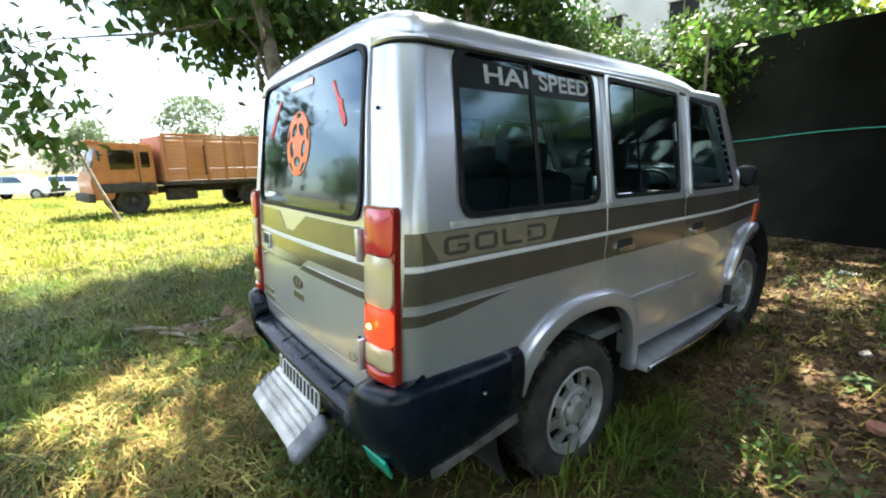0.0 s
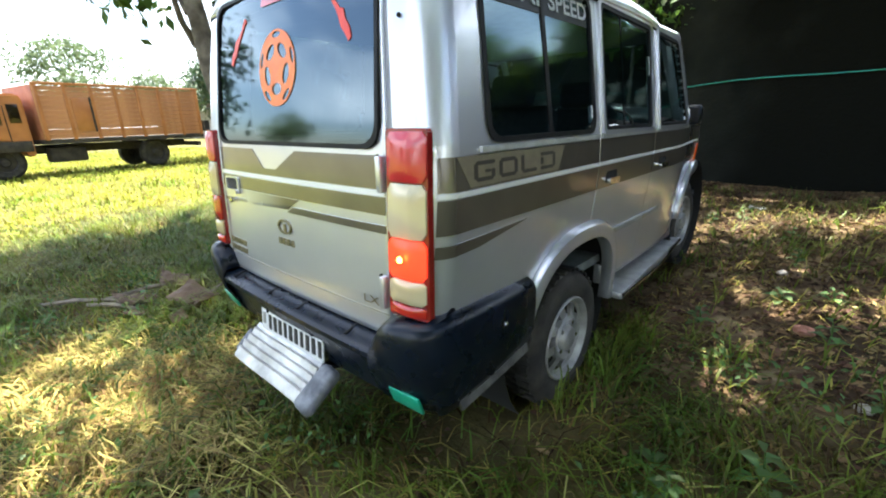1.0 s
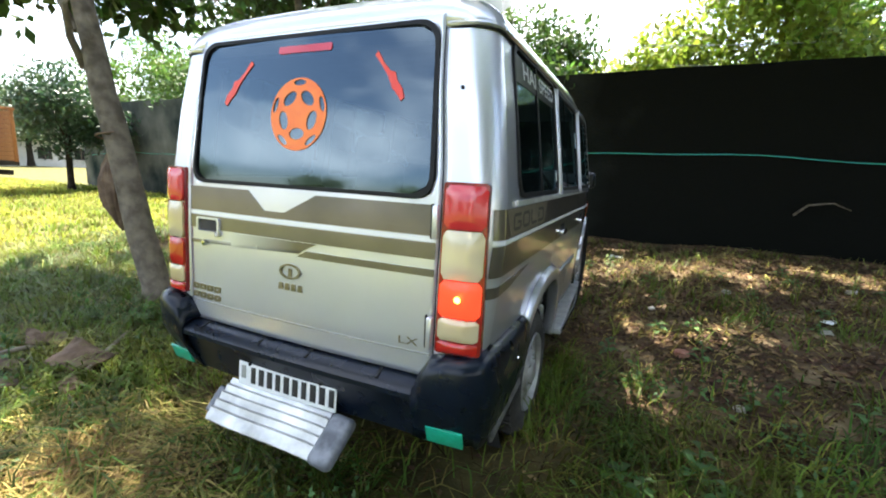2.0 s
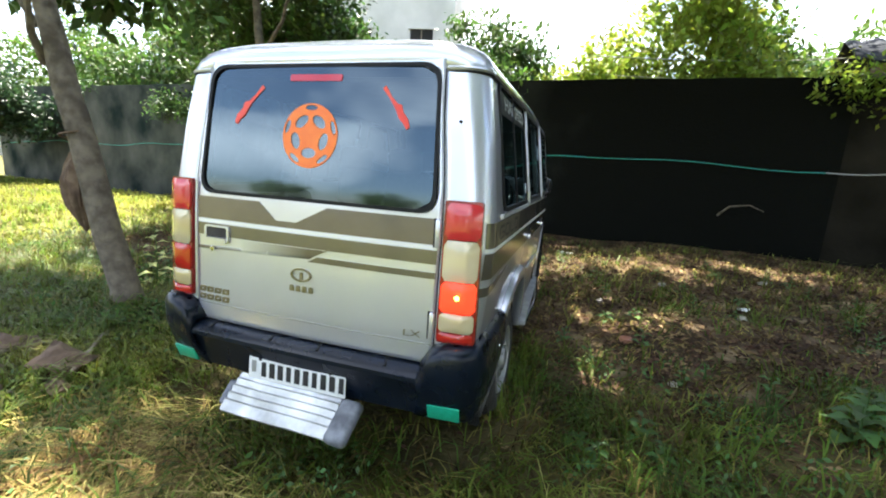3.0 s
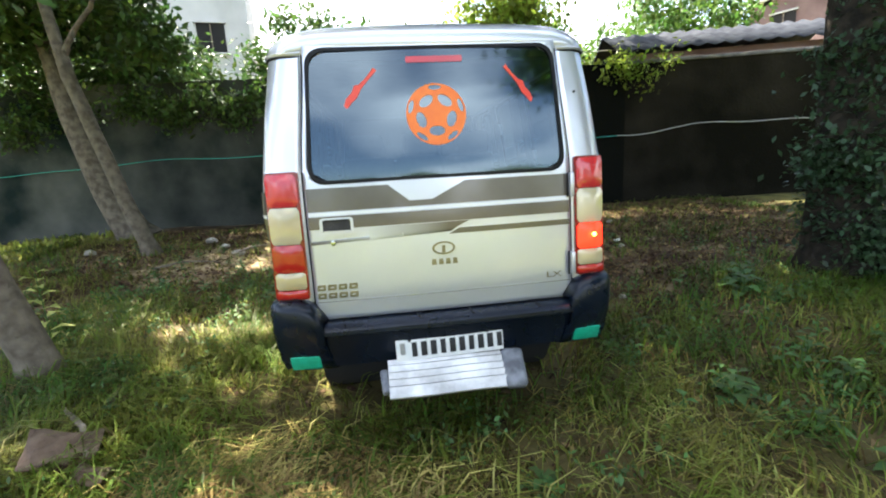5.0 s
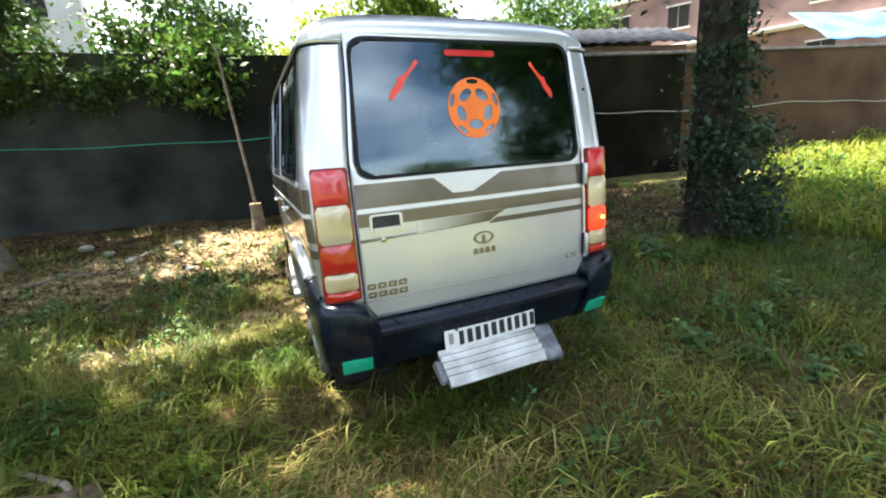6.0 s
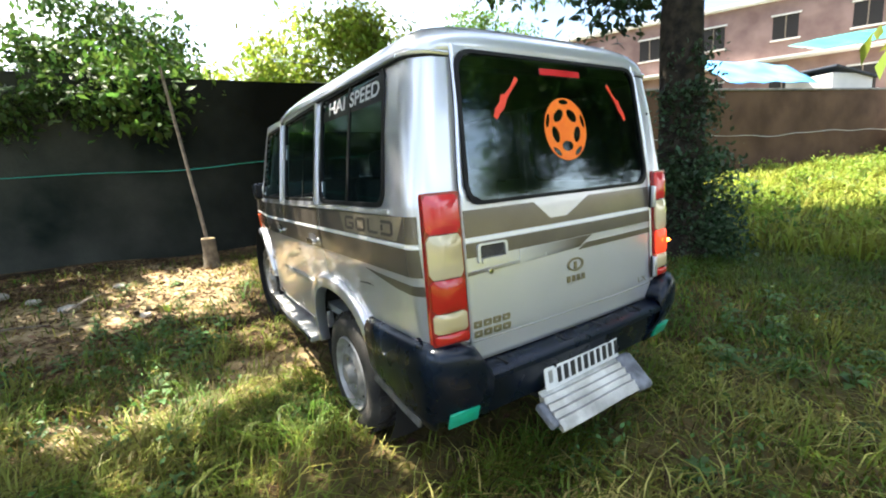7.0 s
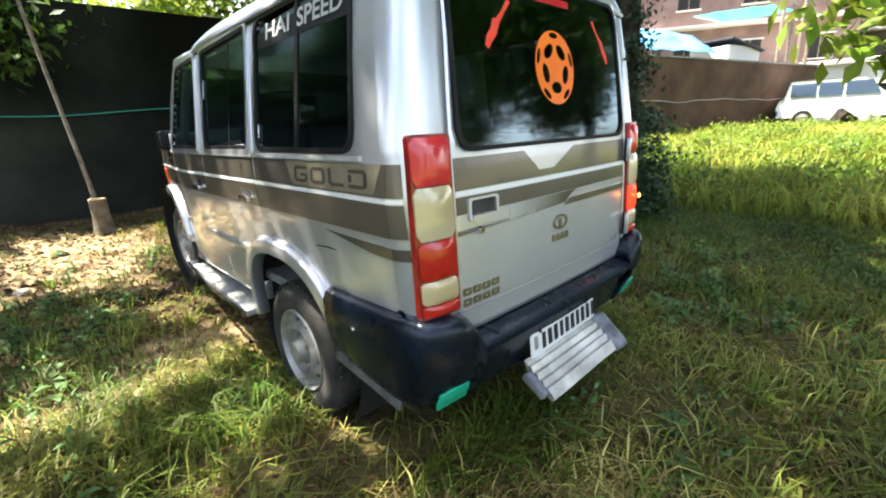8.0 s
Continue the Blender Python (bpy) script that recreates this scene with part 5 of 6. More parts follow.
# broad trunk wrapped in climbing leaves; an unseen high crown is added to it, roofing the place and letting the sun
# through in gaps
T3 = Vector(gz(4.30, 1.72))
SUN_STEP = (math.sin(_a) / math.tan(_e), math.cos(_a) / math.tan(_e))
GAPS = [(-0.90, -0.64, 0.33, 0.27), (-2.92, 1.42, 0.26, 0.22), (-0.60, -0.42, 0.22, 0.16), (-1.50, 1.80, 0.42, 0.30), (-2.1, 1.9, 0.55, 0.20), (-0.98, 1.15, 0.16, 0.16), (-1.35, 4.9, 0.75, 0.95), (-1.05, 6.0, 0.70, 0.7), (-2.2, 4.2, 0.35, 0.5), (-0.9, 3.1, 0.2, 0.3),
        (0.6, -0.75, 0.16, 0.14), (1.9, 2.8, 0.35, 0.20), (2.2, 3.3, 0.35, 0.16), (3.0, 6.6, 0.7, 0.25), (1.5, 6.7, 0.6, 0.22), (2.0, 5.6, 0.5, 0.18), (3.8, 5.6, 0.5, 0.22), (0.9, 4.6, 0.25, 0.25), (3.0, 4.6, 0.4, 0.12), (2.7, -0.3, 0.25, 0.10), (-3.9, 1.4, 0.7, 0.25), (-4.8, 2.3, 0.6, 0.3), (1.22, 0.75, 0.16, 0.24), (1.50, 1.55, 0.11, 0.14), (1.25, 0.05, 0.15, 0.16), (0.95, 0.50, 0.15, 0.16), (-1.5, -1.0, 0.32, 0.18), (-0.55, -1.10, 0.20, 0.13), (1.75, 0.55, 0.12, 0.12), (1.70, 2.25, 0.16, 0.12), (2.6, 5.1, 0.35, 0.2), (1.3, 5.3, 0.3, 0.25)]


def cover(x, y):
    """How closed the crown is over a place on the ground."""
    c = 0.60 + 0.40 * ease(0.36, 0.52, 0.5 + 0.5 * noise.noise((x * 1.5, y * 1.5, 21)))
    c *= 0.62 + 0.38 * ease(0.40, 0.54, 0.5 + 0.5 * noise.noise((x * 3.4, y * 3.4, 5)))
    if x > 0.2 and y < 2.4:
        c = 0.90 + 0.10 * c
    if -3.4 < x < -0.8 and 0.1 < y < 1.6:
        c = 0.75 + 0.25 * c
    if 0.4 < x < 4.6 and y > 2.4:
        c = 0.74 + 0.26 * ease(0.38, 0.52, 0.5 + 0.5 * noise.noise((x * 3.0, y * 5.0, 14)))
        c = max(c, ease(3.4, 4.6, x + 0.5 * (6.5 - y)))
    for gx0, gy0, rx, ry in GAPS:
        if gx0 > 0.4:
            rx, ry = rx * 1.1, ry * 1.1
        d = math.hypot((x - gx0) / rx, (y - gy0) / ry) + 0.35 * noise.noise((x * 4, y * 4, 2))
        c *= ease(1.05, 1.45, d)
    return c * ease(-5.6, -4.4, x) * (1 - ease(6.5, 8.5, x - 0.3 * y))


# leaf clumps set up the sun's direction, out of view, to cast the dapple
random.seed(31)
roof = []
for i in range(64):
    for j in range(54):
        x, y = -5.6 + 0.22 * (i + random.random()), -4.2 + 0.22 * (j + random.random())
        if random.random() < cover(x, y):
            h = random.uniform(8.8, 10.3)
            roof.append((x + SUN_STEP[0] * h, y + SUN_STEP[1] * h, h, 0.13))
# unseen lower leaves added to dim the skylight between car and wall, with the same gaps
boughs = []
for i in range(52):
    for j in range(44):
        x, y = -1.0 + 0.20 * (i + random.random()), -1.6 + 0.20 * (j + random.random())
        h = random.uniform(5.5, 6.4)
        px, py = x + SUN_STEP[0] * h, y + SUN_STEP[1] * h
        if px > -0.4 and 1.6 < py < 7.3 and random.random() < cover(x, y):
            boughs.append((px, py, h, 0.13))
t3 = tree("tree", "broad dark tree wrapped in ivy, foot in tall grass", [T3, T3 + Vector((0.02, 0.02, 1.2)), T3 + Vector((0.05, 0.06, 2.6)), T3 + Vector((0.15, 0.1, 4.6)), T3 + Vector((0.1, 0.9, 8.4))], [0.31, 0.28, 0.26, 0.22, 0.16],
     [(T3 + Vector((0.1, 0.1, 3.6)), (5.9, 0.2, 5.0), 0.09), (T3 + Vector((0.1, 0.1, 3.9)), (4.4, 3.6, 5.4), 0.08)] + [(T3 + Vector((0.1, 0.8, 7.9 + 0.06 * k)), (4.0 + 5.2 * math.cos(k * 0.785), 6.6 + 4.6 * math.sin(k * 0.785), 9.5), 0.07) for k in range(8)],
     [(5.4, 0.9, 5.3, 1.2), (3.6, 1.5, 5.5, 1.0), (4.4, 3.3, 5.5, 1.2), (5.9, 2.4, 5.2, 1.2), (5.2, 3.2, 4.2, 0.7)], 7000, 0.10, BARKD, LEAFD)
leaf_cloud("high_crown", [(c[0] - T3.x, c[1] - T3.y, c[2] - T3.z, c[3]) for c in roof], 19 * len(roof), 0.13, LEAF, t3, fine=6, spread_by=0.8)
# added leaf layer out of view, there only to block skylight
leaf_cloud("shade_crown", [(c[0] - T3.x, c[1] - T3.y, c[2] - T3.z, c[3]) for c in boughs], 17 * len(boughs), 0.13, LEAFM, t3, fine=6, spread_by=0.8)
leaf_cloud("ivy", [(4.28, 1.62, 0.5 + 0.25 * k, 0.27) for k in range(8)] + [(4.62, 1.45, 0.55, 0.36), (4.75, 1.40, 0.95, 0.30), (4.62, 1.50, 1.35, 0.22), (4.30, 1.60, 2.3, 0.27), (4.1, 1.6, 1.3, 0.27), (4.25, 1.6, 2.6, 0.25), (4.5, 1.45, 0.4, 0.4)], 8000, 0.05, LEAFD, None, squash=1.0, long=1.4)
tagged(bpy.data.objects["ivy"], "dark green ivy clinging to the broad trunk", "climbing plant", kind="stuff")
# broad grey trunk by the wall
T4 = Vector(gz(-5.3, 7.3))
tree("tree", "stout grey tree at the foot of the wall", [T4, T4 + Vector((-0.45, 0.02, 1.0)), T4 + Vector((-0.85, 0.1, 2.4)), T4 + Vector((-1.2, 0.2, 4.6))], [0.34, 0.24, 0.20, 0.14],
     [(T4 + Vector((-0.9, 0.1, 2.8)), (-5.9, 7.5, 4.6), 0.08)], [(-6.2, 7.6, 4.8, 1.3), (-6.8, 7.4, 5.0, 1.6), (-8.4, 8.2, 4.4, 1.5), (-4.35, 7.2, 4.15, 0.50), (-4.9, 7.3, 4.4, 0.6)], 11000, 0.10, BARK, LEAFM)
# trees behind the wall
BACKTREES = [(4.6, 11.2, 4.0, LEAF, 1.2), (-6.7, 10.4, 4.4, LEAFM, 1.2), (-2.3, 12.0, 4.5, LEAFM, 1.3), (-1.5, 9.4, 3.0, LEAF, 1.1), (1.6, 10.2, 3.0, LEAFY, 1.2), (3.0, 10.6, 4.4, LEAFY, 1.5), (4.2, 9.6, 3.3, LEAFY, 0.8), (-7.6, 11.6, 4.2, LEAFM, 1.9),
             (-11.6, 12.4, 4.6, LEAFM, 2.2), (-16.0, 13.2, 4.6, LEAFM, 2.2), (-21.0, 13.0, 4.4, LEAF, 2.3), (0.1, 13.0, 3.4, LEAFY, 1.3), (-19.6, 8.2, 3.0, LEAFD, 1.5), (9.5, 12.5, 5.0, LEAF, 1.8), (6.6, 12.6, 3.4, LEAFY, 1.0)]
for x, y, h, lf, r in BACKTREES:
    b = Vector((x, y, 0))
    cl = [(x + r * 0.8 * math.cos(a * 2.1 + x), y + r * 0.8 * math.sin(a * 2.1 + x), h + 0.35 * r * math.sin(a * 3.7 + y), r * 0.75) for a in range(5)] + [(x, y, h + 0.8 * r, r * 0.7), (x, y, h - 0.6 * r, r * 0.7)]
    tree("tree", "leafy tree behind the boundary wall", [b, b + Vector((0.05, 0, h * 0.5)), b + Vector((0.15, 0.1, h))], [0.12, 0.10, 0.06], [(b + Vector((0.05, 0, h * 0.6)), cl[k][:3], 0.04) for k in (0, 2, 4)], cl, int(3800 + 3800 * r), 0.075 + 0.018 * r, BARKD, lf)
# creeper over the top of the wall
for x0, x1, z, n, lf, r in ((-5.8, -2.2, 3.2, 5000, LEAFM, 0.34), (-12.5, -6.4, 3.1, 6000, LEAFM, 0.45), (4.7, 5.9, 3.42, 700, LEAFY, 0.22)):
    leaf_cloud("creeper", [(x0 + (x1 - x0) * (k + 0.5) / 10, on_wall(x0 + (x1 - x0) * (k + 0.5) / 10, 0.05), z + 0.20 * math.sin(k * 1.7 + x0), r) for k in range(10)], n, 0.065, lf, None, droop=0.35)
    tagged(scene.collection.objects[-1], "leafy creeper hanging over the wall's top", "climbing plant", kind="stuff")
# great crown overhead, whose gaps let the sun through; most clumps are unseen, added to block skylight
OVER = [((7.6, -3.6), 6.0, [(7.0, -3.6, 4.6, 1.4), (9.0, -2.2, 5.4, 1.7), (6.2, -5.4, 5.0, 1.5), (9.6, -5.6, 5.4, 1.9), (5.4, -2.6, 5.6, 1.1), (7.6, -7.6, 5.4, 1.9), (12.0, -4.4, 5.2, 1.9), (4.8, -6.6, 6.0, 1.6), (10.6, -8.4, 5.4, 2.0), (3.4, -5.4, 6.8, 1.4), (8.4, -9.6, 3.4, 2.0), (8.0, -4.6, 2.6, 1.2), (5.0, -3.6, 4.3, 1.2), (3.7, -3.8, 5.3, 1.2), (6.2, -1.2, 5.7, 1.1), (7.4, -4.6, 3.6, 1.5), (10.6, -5.0, 3.6, 1.7)], 48000, 0.12)]
for (x, y), h, cl, n, size in OVER:
    b = Vector(gz(x, y))
    tree("tree", "tall spreading tree whose crown shades the ground", [b, b + Vector((0.1, 0.1, h * 0.5)), b + Vector((0.1, 0.0, h))], [0.22, 0.17, 0.09], [(b + Vector((0.1, 0.05, h * min(0.97, 0.6 + 0.04 * k))), c[:3], 0.035) for k, c in enumerate(cl)], cl, n, size, BARKD, LEAF, fine=14)
leaf_cloud("hanging_bough", [(7.88, 0.47, 3.22, 0.28), (8.01, 0.10, 2.80, 0.33), (8.05, -0.49, 2.91, 0.36), (8.11, -0.52, 2.38, 0.28), (7.94, -0.16, 3.26, 0.33), (8.22, -0.79, 3.40, 0.42)], 200, 0.22, LEAFY, None, fine=8, spread_by=1.3)
tagged(scene.collection.objects[-1], "hanging bough of broad yellow-green leaves", "branch", kind="stuff")
tagged(part("bough_twig", tube([(8.2, -2.6, 4.8), (8.2, -1.6, 4.0), (8.1, -0.6, 3.2), (7.95, 0.3, 2.85)], [0.05, 0.03, 0.018, 0.008], 6), BARKD), "thin dark twig of the hanging bough", "branch")
# far trees, with distance haze put into their leaf colour
FAR = [(-58, 8, 9.0, 4.6), (-56, 15, 6.2, 3.6), (-60, -2, 6.0, 4.0), (-54, -12, 7.5, 4.2), (-57, 22, 6.5, 4.0), (-50, 30, 7.5, 4.5), (-44, -24, 7.0, 4.4)]
FAR += [(-30, -36, 6.0, 4.0), (-16, -40, 5.2, 3.6), (-4, -38, 4.6, 3.2), (3, -42, 6.0, 3.4), (14, -36, 5.2, 3.6), (26, -30, 7.0, 4.4)]
for x, y, h, r in FAR:
    b = Vector((x, y, ground_z(x, y)))
    cl = [(x + r * 0.6 * math.cos(a * 1.6), y + r * 0.6 * math.sin(a * 1.6), h - r * 0.5 + 0.3 * r * math.sin(a * 2.9 + x), r * 0.55) for a in range(4)] + [(x, y, h - 0.1 * r, r * 0.55)]
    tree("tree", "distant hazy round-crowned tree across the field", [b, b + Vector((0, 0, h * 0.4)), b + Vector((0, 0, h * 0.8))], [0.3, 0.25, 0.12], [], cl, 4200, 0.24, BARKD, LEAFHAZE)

# weeds and low bushes over the meadow
random.seed(11)
under = []
for k in range(190):
    x = random.uniform(5.6, 20)
    y = random.uniform(-7, on_wall(x, 0.5))
    if y > 1.6 + 0.55 * (x - 5.6):
        continue
    r = random.uniform(0.16, 0.42)
    under.append((x, y, ground_z(x, y) + 0.10 + r * 0.5, r))
leaf_cloud("undergrowth", under, 26000, 0.055, LEAFY, None, fine=20, long=2.2)
tagged(scene.collection.objects[-1], "sunlit yellow-green weeds and low bushes in the meadow", "undergrowth", kind="stuff")
leaf_cloud("undergrowth", [(c[0] + 0.3, c[1] - 0.2, c[2] - 0.05, c[3]) for c in under[::2]], 12000, 0.05, LEAF, None, fine=20, long=2.0)
tagged(scene.collection.objects[-1], "darker green weeds among the meadow grass", "undergrowth", kind="stuff")
low = []
for k in range(60):
    x, y = random.uniform(-4.5, -1.4), random.uniform(0.2, 3.2)
    low.append((x, y, ground_z(x, y) + 0.05, random.uniform(0.10, 0.22)))
for k in range(90):
    x, y = random.uniform(-4.5, 5.0), random.uniform(-2.8, 0.0)
    low.append((x, y, ground_z(x, y) + 0.05, random.uniform(0.08, 0.20)))
for k in range(80):
    x, y = random.uniform(1.2, 5.0), random.uniform(-2.2, 2.2)
    low.append((x, y, ground_z(x, y) + 0.05, random.uniform(0.10, 0.22)))
leaf_cloud("undergrowth", low, 17000, 0.024, WEED, None, squash=0.4, fine=12, long=1.6)
tagged(scene.collection.objects[-1], "small-leaved green weeds creeping through the grass", "undergrowth", kind="stuff")

# ---- lorry across the field ----
def lorry():
    ang = radians(-78)     # its nose points this way in plan
    m = Matrix.Translation((-16.15, -0.05, ground_z(-16.0, 0.0) + 0.05)) @ Matrix.Rotation(ang, 4, "Z") @ Matrix.Scale(1.02, 4)
    L = empty("lorry", "orange slatted-side lorry with a dark chassis on the grass", "truck", m)
    # local x points to the nose, its origin lies under the near front wheel; y > 0 is the near side
    for x in (0.0, -4.10):
        for y in (-0.14, -1.96):
            w = empty("wheel", "", "")
            w.parent = L
            w.matrix_basis = Matrix.Translation((x, y, 0.49)) @ Matrix.Rotation(radians(-90 if y > -1 else 90), 4, "X")
            part("tyre", lathe([(0.27, -0.26), (0.28, 0.0), (0.40, 0.02), (0.47, -0.02), (0.49, -0.06), (0.49, -0.20), (0.46, -0.26), (0.27, -0.26)], Matrix(), 28), TYRE, w)
            part("rim", lathe([(0.28, -0.03), (0.25, -0.06), (0.14, -0.05), (0.10, 0.02), (0, 0.03)], Matrix(), 20), TRUCKD, w)
    part("chassis", box((-2.2, -1.05, 0.78), (6.5, 0.9, 0.24), (0, 0, 0), 0.02), TRUCKD, L)
    part("side_tank", box((-1.55, -0.35, 0.62), (0.95, 0.45, 0.45), (0, 0, 0), 0.06), TRUCKD, L)
    part("mudguard", box((-4.10, -0.10, 1.06), (1.25, 0.34, 0.05), (0, 0, 0), 0.01), TRUCKD, L)
    part("rear_beam", box((-5.70, -1.05, 0.72), (0.12, 2.0, 0.16), (0, 0, 0), 0.02), TRUCKD, L)
    # cab, from its side outline
    prof = [(1.05, 0.55), (1.09, 1.15), (1.02, 1.42), (0.82, 2.22), (0.68, 2.36), (-0.62, 2.38), (-0.72, 2.28), (-0.72, 0.62), (-0.55, 0.62), (-0.42, 0.98), (0.0, 1.10), (0.42, 0.98), (0.55, 0.55)]
    bm = bmesh.new()
    rings = [[bm.verts.new((x - 0.0, y, z)) for x, z in prof] for y in (-0.02, -2.08)]
    bm.faces.new(rings[0])
    bm.faces.new(rings[1][::-1])
    for i in range(len(prof)):
        j = (i + 1) % len(prof)
        bm.faces.new((rings[0][i], rings[1][i], rings[1][j], rings[0][j]))
    bmesh.ops.recalc_face_normals(bm, faces=bm.faces)
    bmesh.ops.bevel(bm, geom=[e for e in bm.edges if e.calc_face_angle(0) > 0.4], offset=0.05, segments=2, affect="EDGES")
    cab = part("cab", bm, TRUCKO, L, "faded orange lorry cab")
    part("side_window", box((0.20, -0.012, 1.83), (0.70, 0.02, 0.62), (0, 0, 0), 0.008), CABGLASS, cab)
    part("quarter_window", box((-0.45, -0.012, 1.83), (0.26, 0.02, 0.52), (0, 0, 0), 0.008), CABGLASS, cab)
    part("windscreen", box((0.925, -1.05, 1.83), (0.03, 1.8, 0.72), (0, -14, 0), 0.008), CABGLASS, cab)
    part("lower_panel", box((0.1, 0.0, 0.92), (1.55, 0.03, 0.30), (0, 0, 0), 0.01), TRUCKD, cab)
    part("door_line", box((-0.24, -0.008, 1.5), (0.02, 0.02, 1.1)), TRUCKD, cab)
    part("bumper", box((1.12, -1.05, 0.62), (0.16, 2.1, 0.28), (0, 0, 0), 0.03), TRUCKD, L)
    part("mirror", box((0.85, 0.22, 1.95), (0.06, 0.18, 0.32), (0, 0, 0), 0.02), TRUCKD, L)
    part("roof_visor", box((0.85, -1.05, 2.40), (0.40, 2.0, 0.05), (0, -10, 0), 0.01), TRUCKO, L)
    # cargo body: floor, posts, planks one by one
    bed = part("cargo_body", box((-3.40, -1.05, 1.02), (4.9, 2.3, 0.14), (0, 0, 0), 0.015), TRUCKD, L)
    plank = None
    for side in (0.10, -2.20):
        for k in range(11):
            z = 1.17 + 0.138 * k
            pl = part("plank", box((-3.40, side, z), (4.86, 0.035, 0.118 if k % 2 else 0.126), (0, 0, 0), 0.006, 1), PLANK, bed) if plank is None else None
            if plank is None:
                plank = pl
            else:
                pl = new("plank", plank.data)
                pl.parent = bed
                pl.location = (0, side - 0.10 + 0.006 * (k % 3), z - 1.17)
        for k in range(8):
            x = -1.03 - 0.675 * k
            part("post", box((x, side + (0.03 if side > 0 else -0.03), 1.86), (0.09, 0.05, 1.60), (0, 0, 0), 0.008, 1), TRUCKO, bed)
    for x, nm in ((-0.98, "headboard"), (-5.82, "tailboard")):
        part(nm, box((x, -1.05, 1.86), (0.06, 2.28, 1.56), (0, 0, 0), 0.01), PLANK, bed)
    part("top_rail", box((-3.40, 0.11, 2.68), (4.9, 0.10, 0.08), (0, 0, 0), 0.01), TRUCKO, bed)
    part("side_hatch", box((-2.05, 0.135, 1.80), (0.46, 0.03, 0.98), (0, 0, 0), 0.01), TRUCKO, bed)
    part("hatch_edge", box((-2.30, 0.15, 1.80), (0.05, 0.03, 1.05)), TRUCKD, bed)


lorry()
tagged(part("leaning_pole", tube([(-14.4, -0.55, 0.0), (-14.7, -0.95, 1.1), (-14.95, -1.25, 2.1)], [0.06, 0.05, 0.04], 8), BARK), "pale leaning pole stuck in the grass by the lorry", "pole")


# ---- far white cars ----
def saloon(name, label, m, wagon, paint):
    c = empty(name, label, "car", m)
    prof = [(-2.1, 0.38), (-2.16, 0.75), (-2.08, 1.02), (-1.95 if wagon else -1.5, 1.08), (-1.80 if wagon else -1.0, 1.72 if wagon else 1.42), (0.25, 1.76 if wagon else 1.45), (0.95, 1.10 if wagon else 0.98), (1.95, 0.98 if wagon else 0.84), (2.12, 0.75), (2.12, 0.38)]
    bm = bmesh.new()
    cols = []
    for y, k in ((-0.80, 0.86), (-0.84, 1.0), (0.84, 1.0), (0.80, 0.86)):
        cols.append([bm.verts.new((x * (1 if abs(y) > 0.82 else 0.995), y * (0.86 if z > 1.3 else 1.0), z)) for x, z in prof])
    n = len(prof)
    bm.faces.new(cols[0][::-1])
    bm.faces.new(cols[-1])
    for a, b in zip(cols, cols[1:]):
        for i in range(n):
            bm.faces.new((a[i], a[(i + 1) % n], b[(i + 1) % n], b[i]))
    bmesh.ops.recalc_face_normals(bm, faces=bm.faces)
    body = part("body", bm, paint, c)
    zt, zb = (1.62, 1.14) if wagon else (1.34, 1.02)
    spans = ((-1.78, -1.02), (-0.96, -0.28), (-0.20, 0.48)) if wagon else ((-1.05, -0.30), (-0.24, 0.50))
    for s in (1, -1):
        for a, b in spans:
            poly = [(a, zb), (b + (0.28 if b > 0.3 else 0), zb), (b, zt), (a, zt)]
            part("window", plate_on(poly, lambda x, z, o, s=s: (x, s * (0.845 - (0.115 if wagon else 0.10) * ease(1.0, 1.5, z) + o), z), 0.006, 0.006), REARGLASS, body)
        for x in (-1.30, 1.32):
            w = empty("wheel", "", "")
            w.parent = c
            w.matrix_basis = Matrix.Translation((x, s * 0.82, 0.33)) @ Matrix.Rotation(radians(-90 * s), 4, "X")
            part("tyre", lathe([(0.19, -0.18), (0.20, 0.0), (0.28, 0.015), (0.33, -0.03), (0.33, -0.16), (0.19, -0.18)], Matrix(), 24), TYRE, w)
            part("rim", lathe([(0.20, -0.02), (0.15, 0.0), (0, 0.01)], Matrix(), 18), RIM, w)
    part("bumper", box((-2.14, 0, 0.55), (0.12, 1.66, 0.22), (0, 0, 0), 0.04), BLACKP, c)
    part("bumper", box((2.12, 0, 0.55), (0.12, 1.66, 0.22), (0, 0, 0), 0.04), BLACKP, c)
    part("tail_light", box((-2.10, 0.74, 0.95), (0.06, 0.14, 0.26), (0, 0, 0), 0.01), REDLENS, c)
    return c


saloon("estate_car", "white tall estate car standing in sunlit high grass", Matrix.Translation((22.6, 0.6, ground_z(22.6, 0.6) + 0.22)) @ Matrix.Rotation(radians(-84), 4, "Z") @ Matrix.Scale(1.06, 4), True, WHITEP)
for x, y, a in ((-33.5, -4.9, 62), (-35.0, -2.4, 70), (-34.5, -8.4, 60)):
    saloon("parked_car", "white car parked far across the field", Matrix.Translation((x, y, ground_z(x, y) - 0.05)) @ Matrix.Rotation(radians(a), 4, "Z"), False, WHITEP)
tagged(part("brush_heap", tube([(20.3, 0.9, 0.75), (20.6, 0.6, 1.25), (20.9, 0.2, 1.05)], [0.18, 0.28, 0.10], 7), BARKD), "dark heap of cut brush beside the white car", "brush")

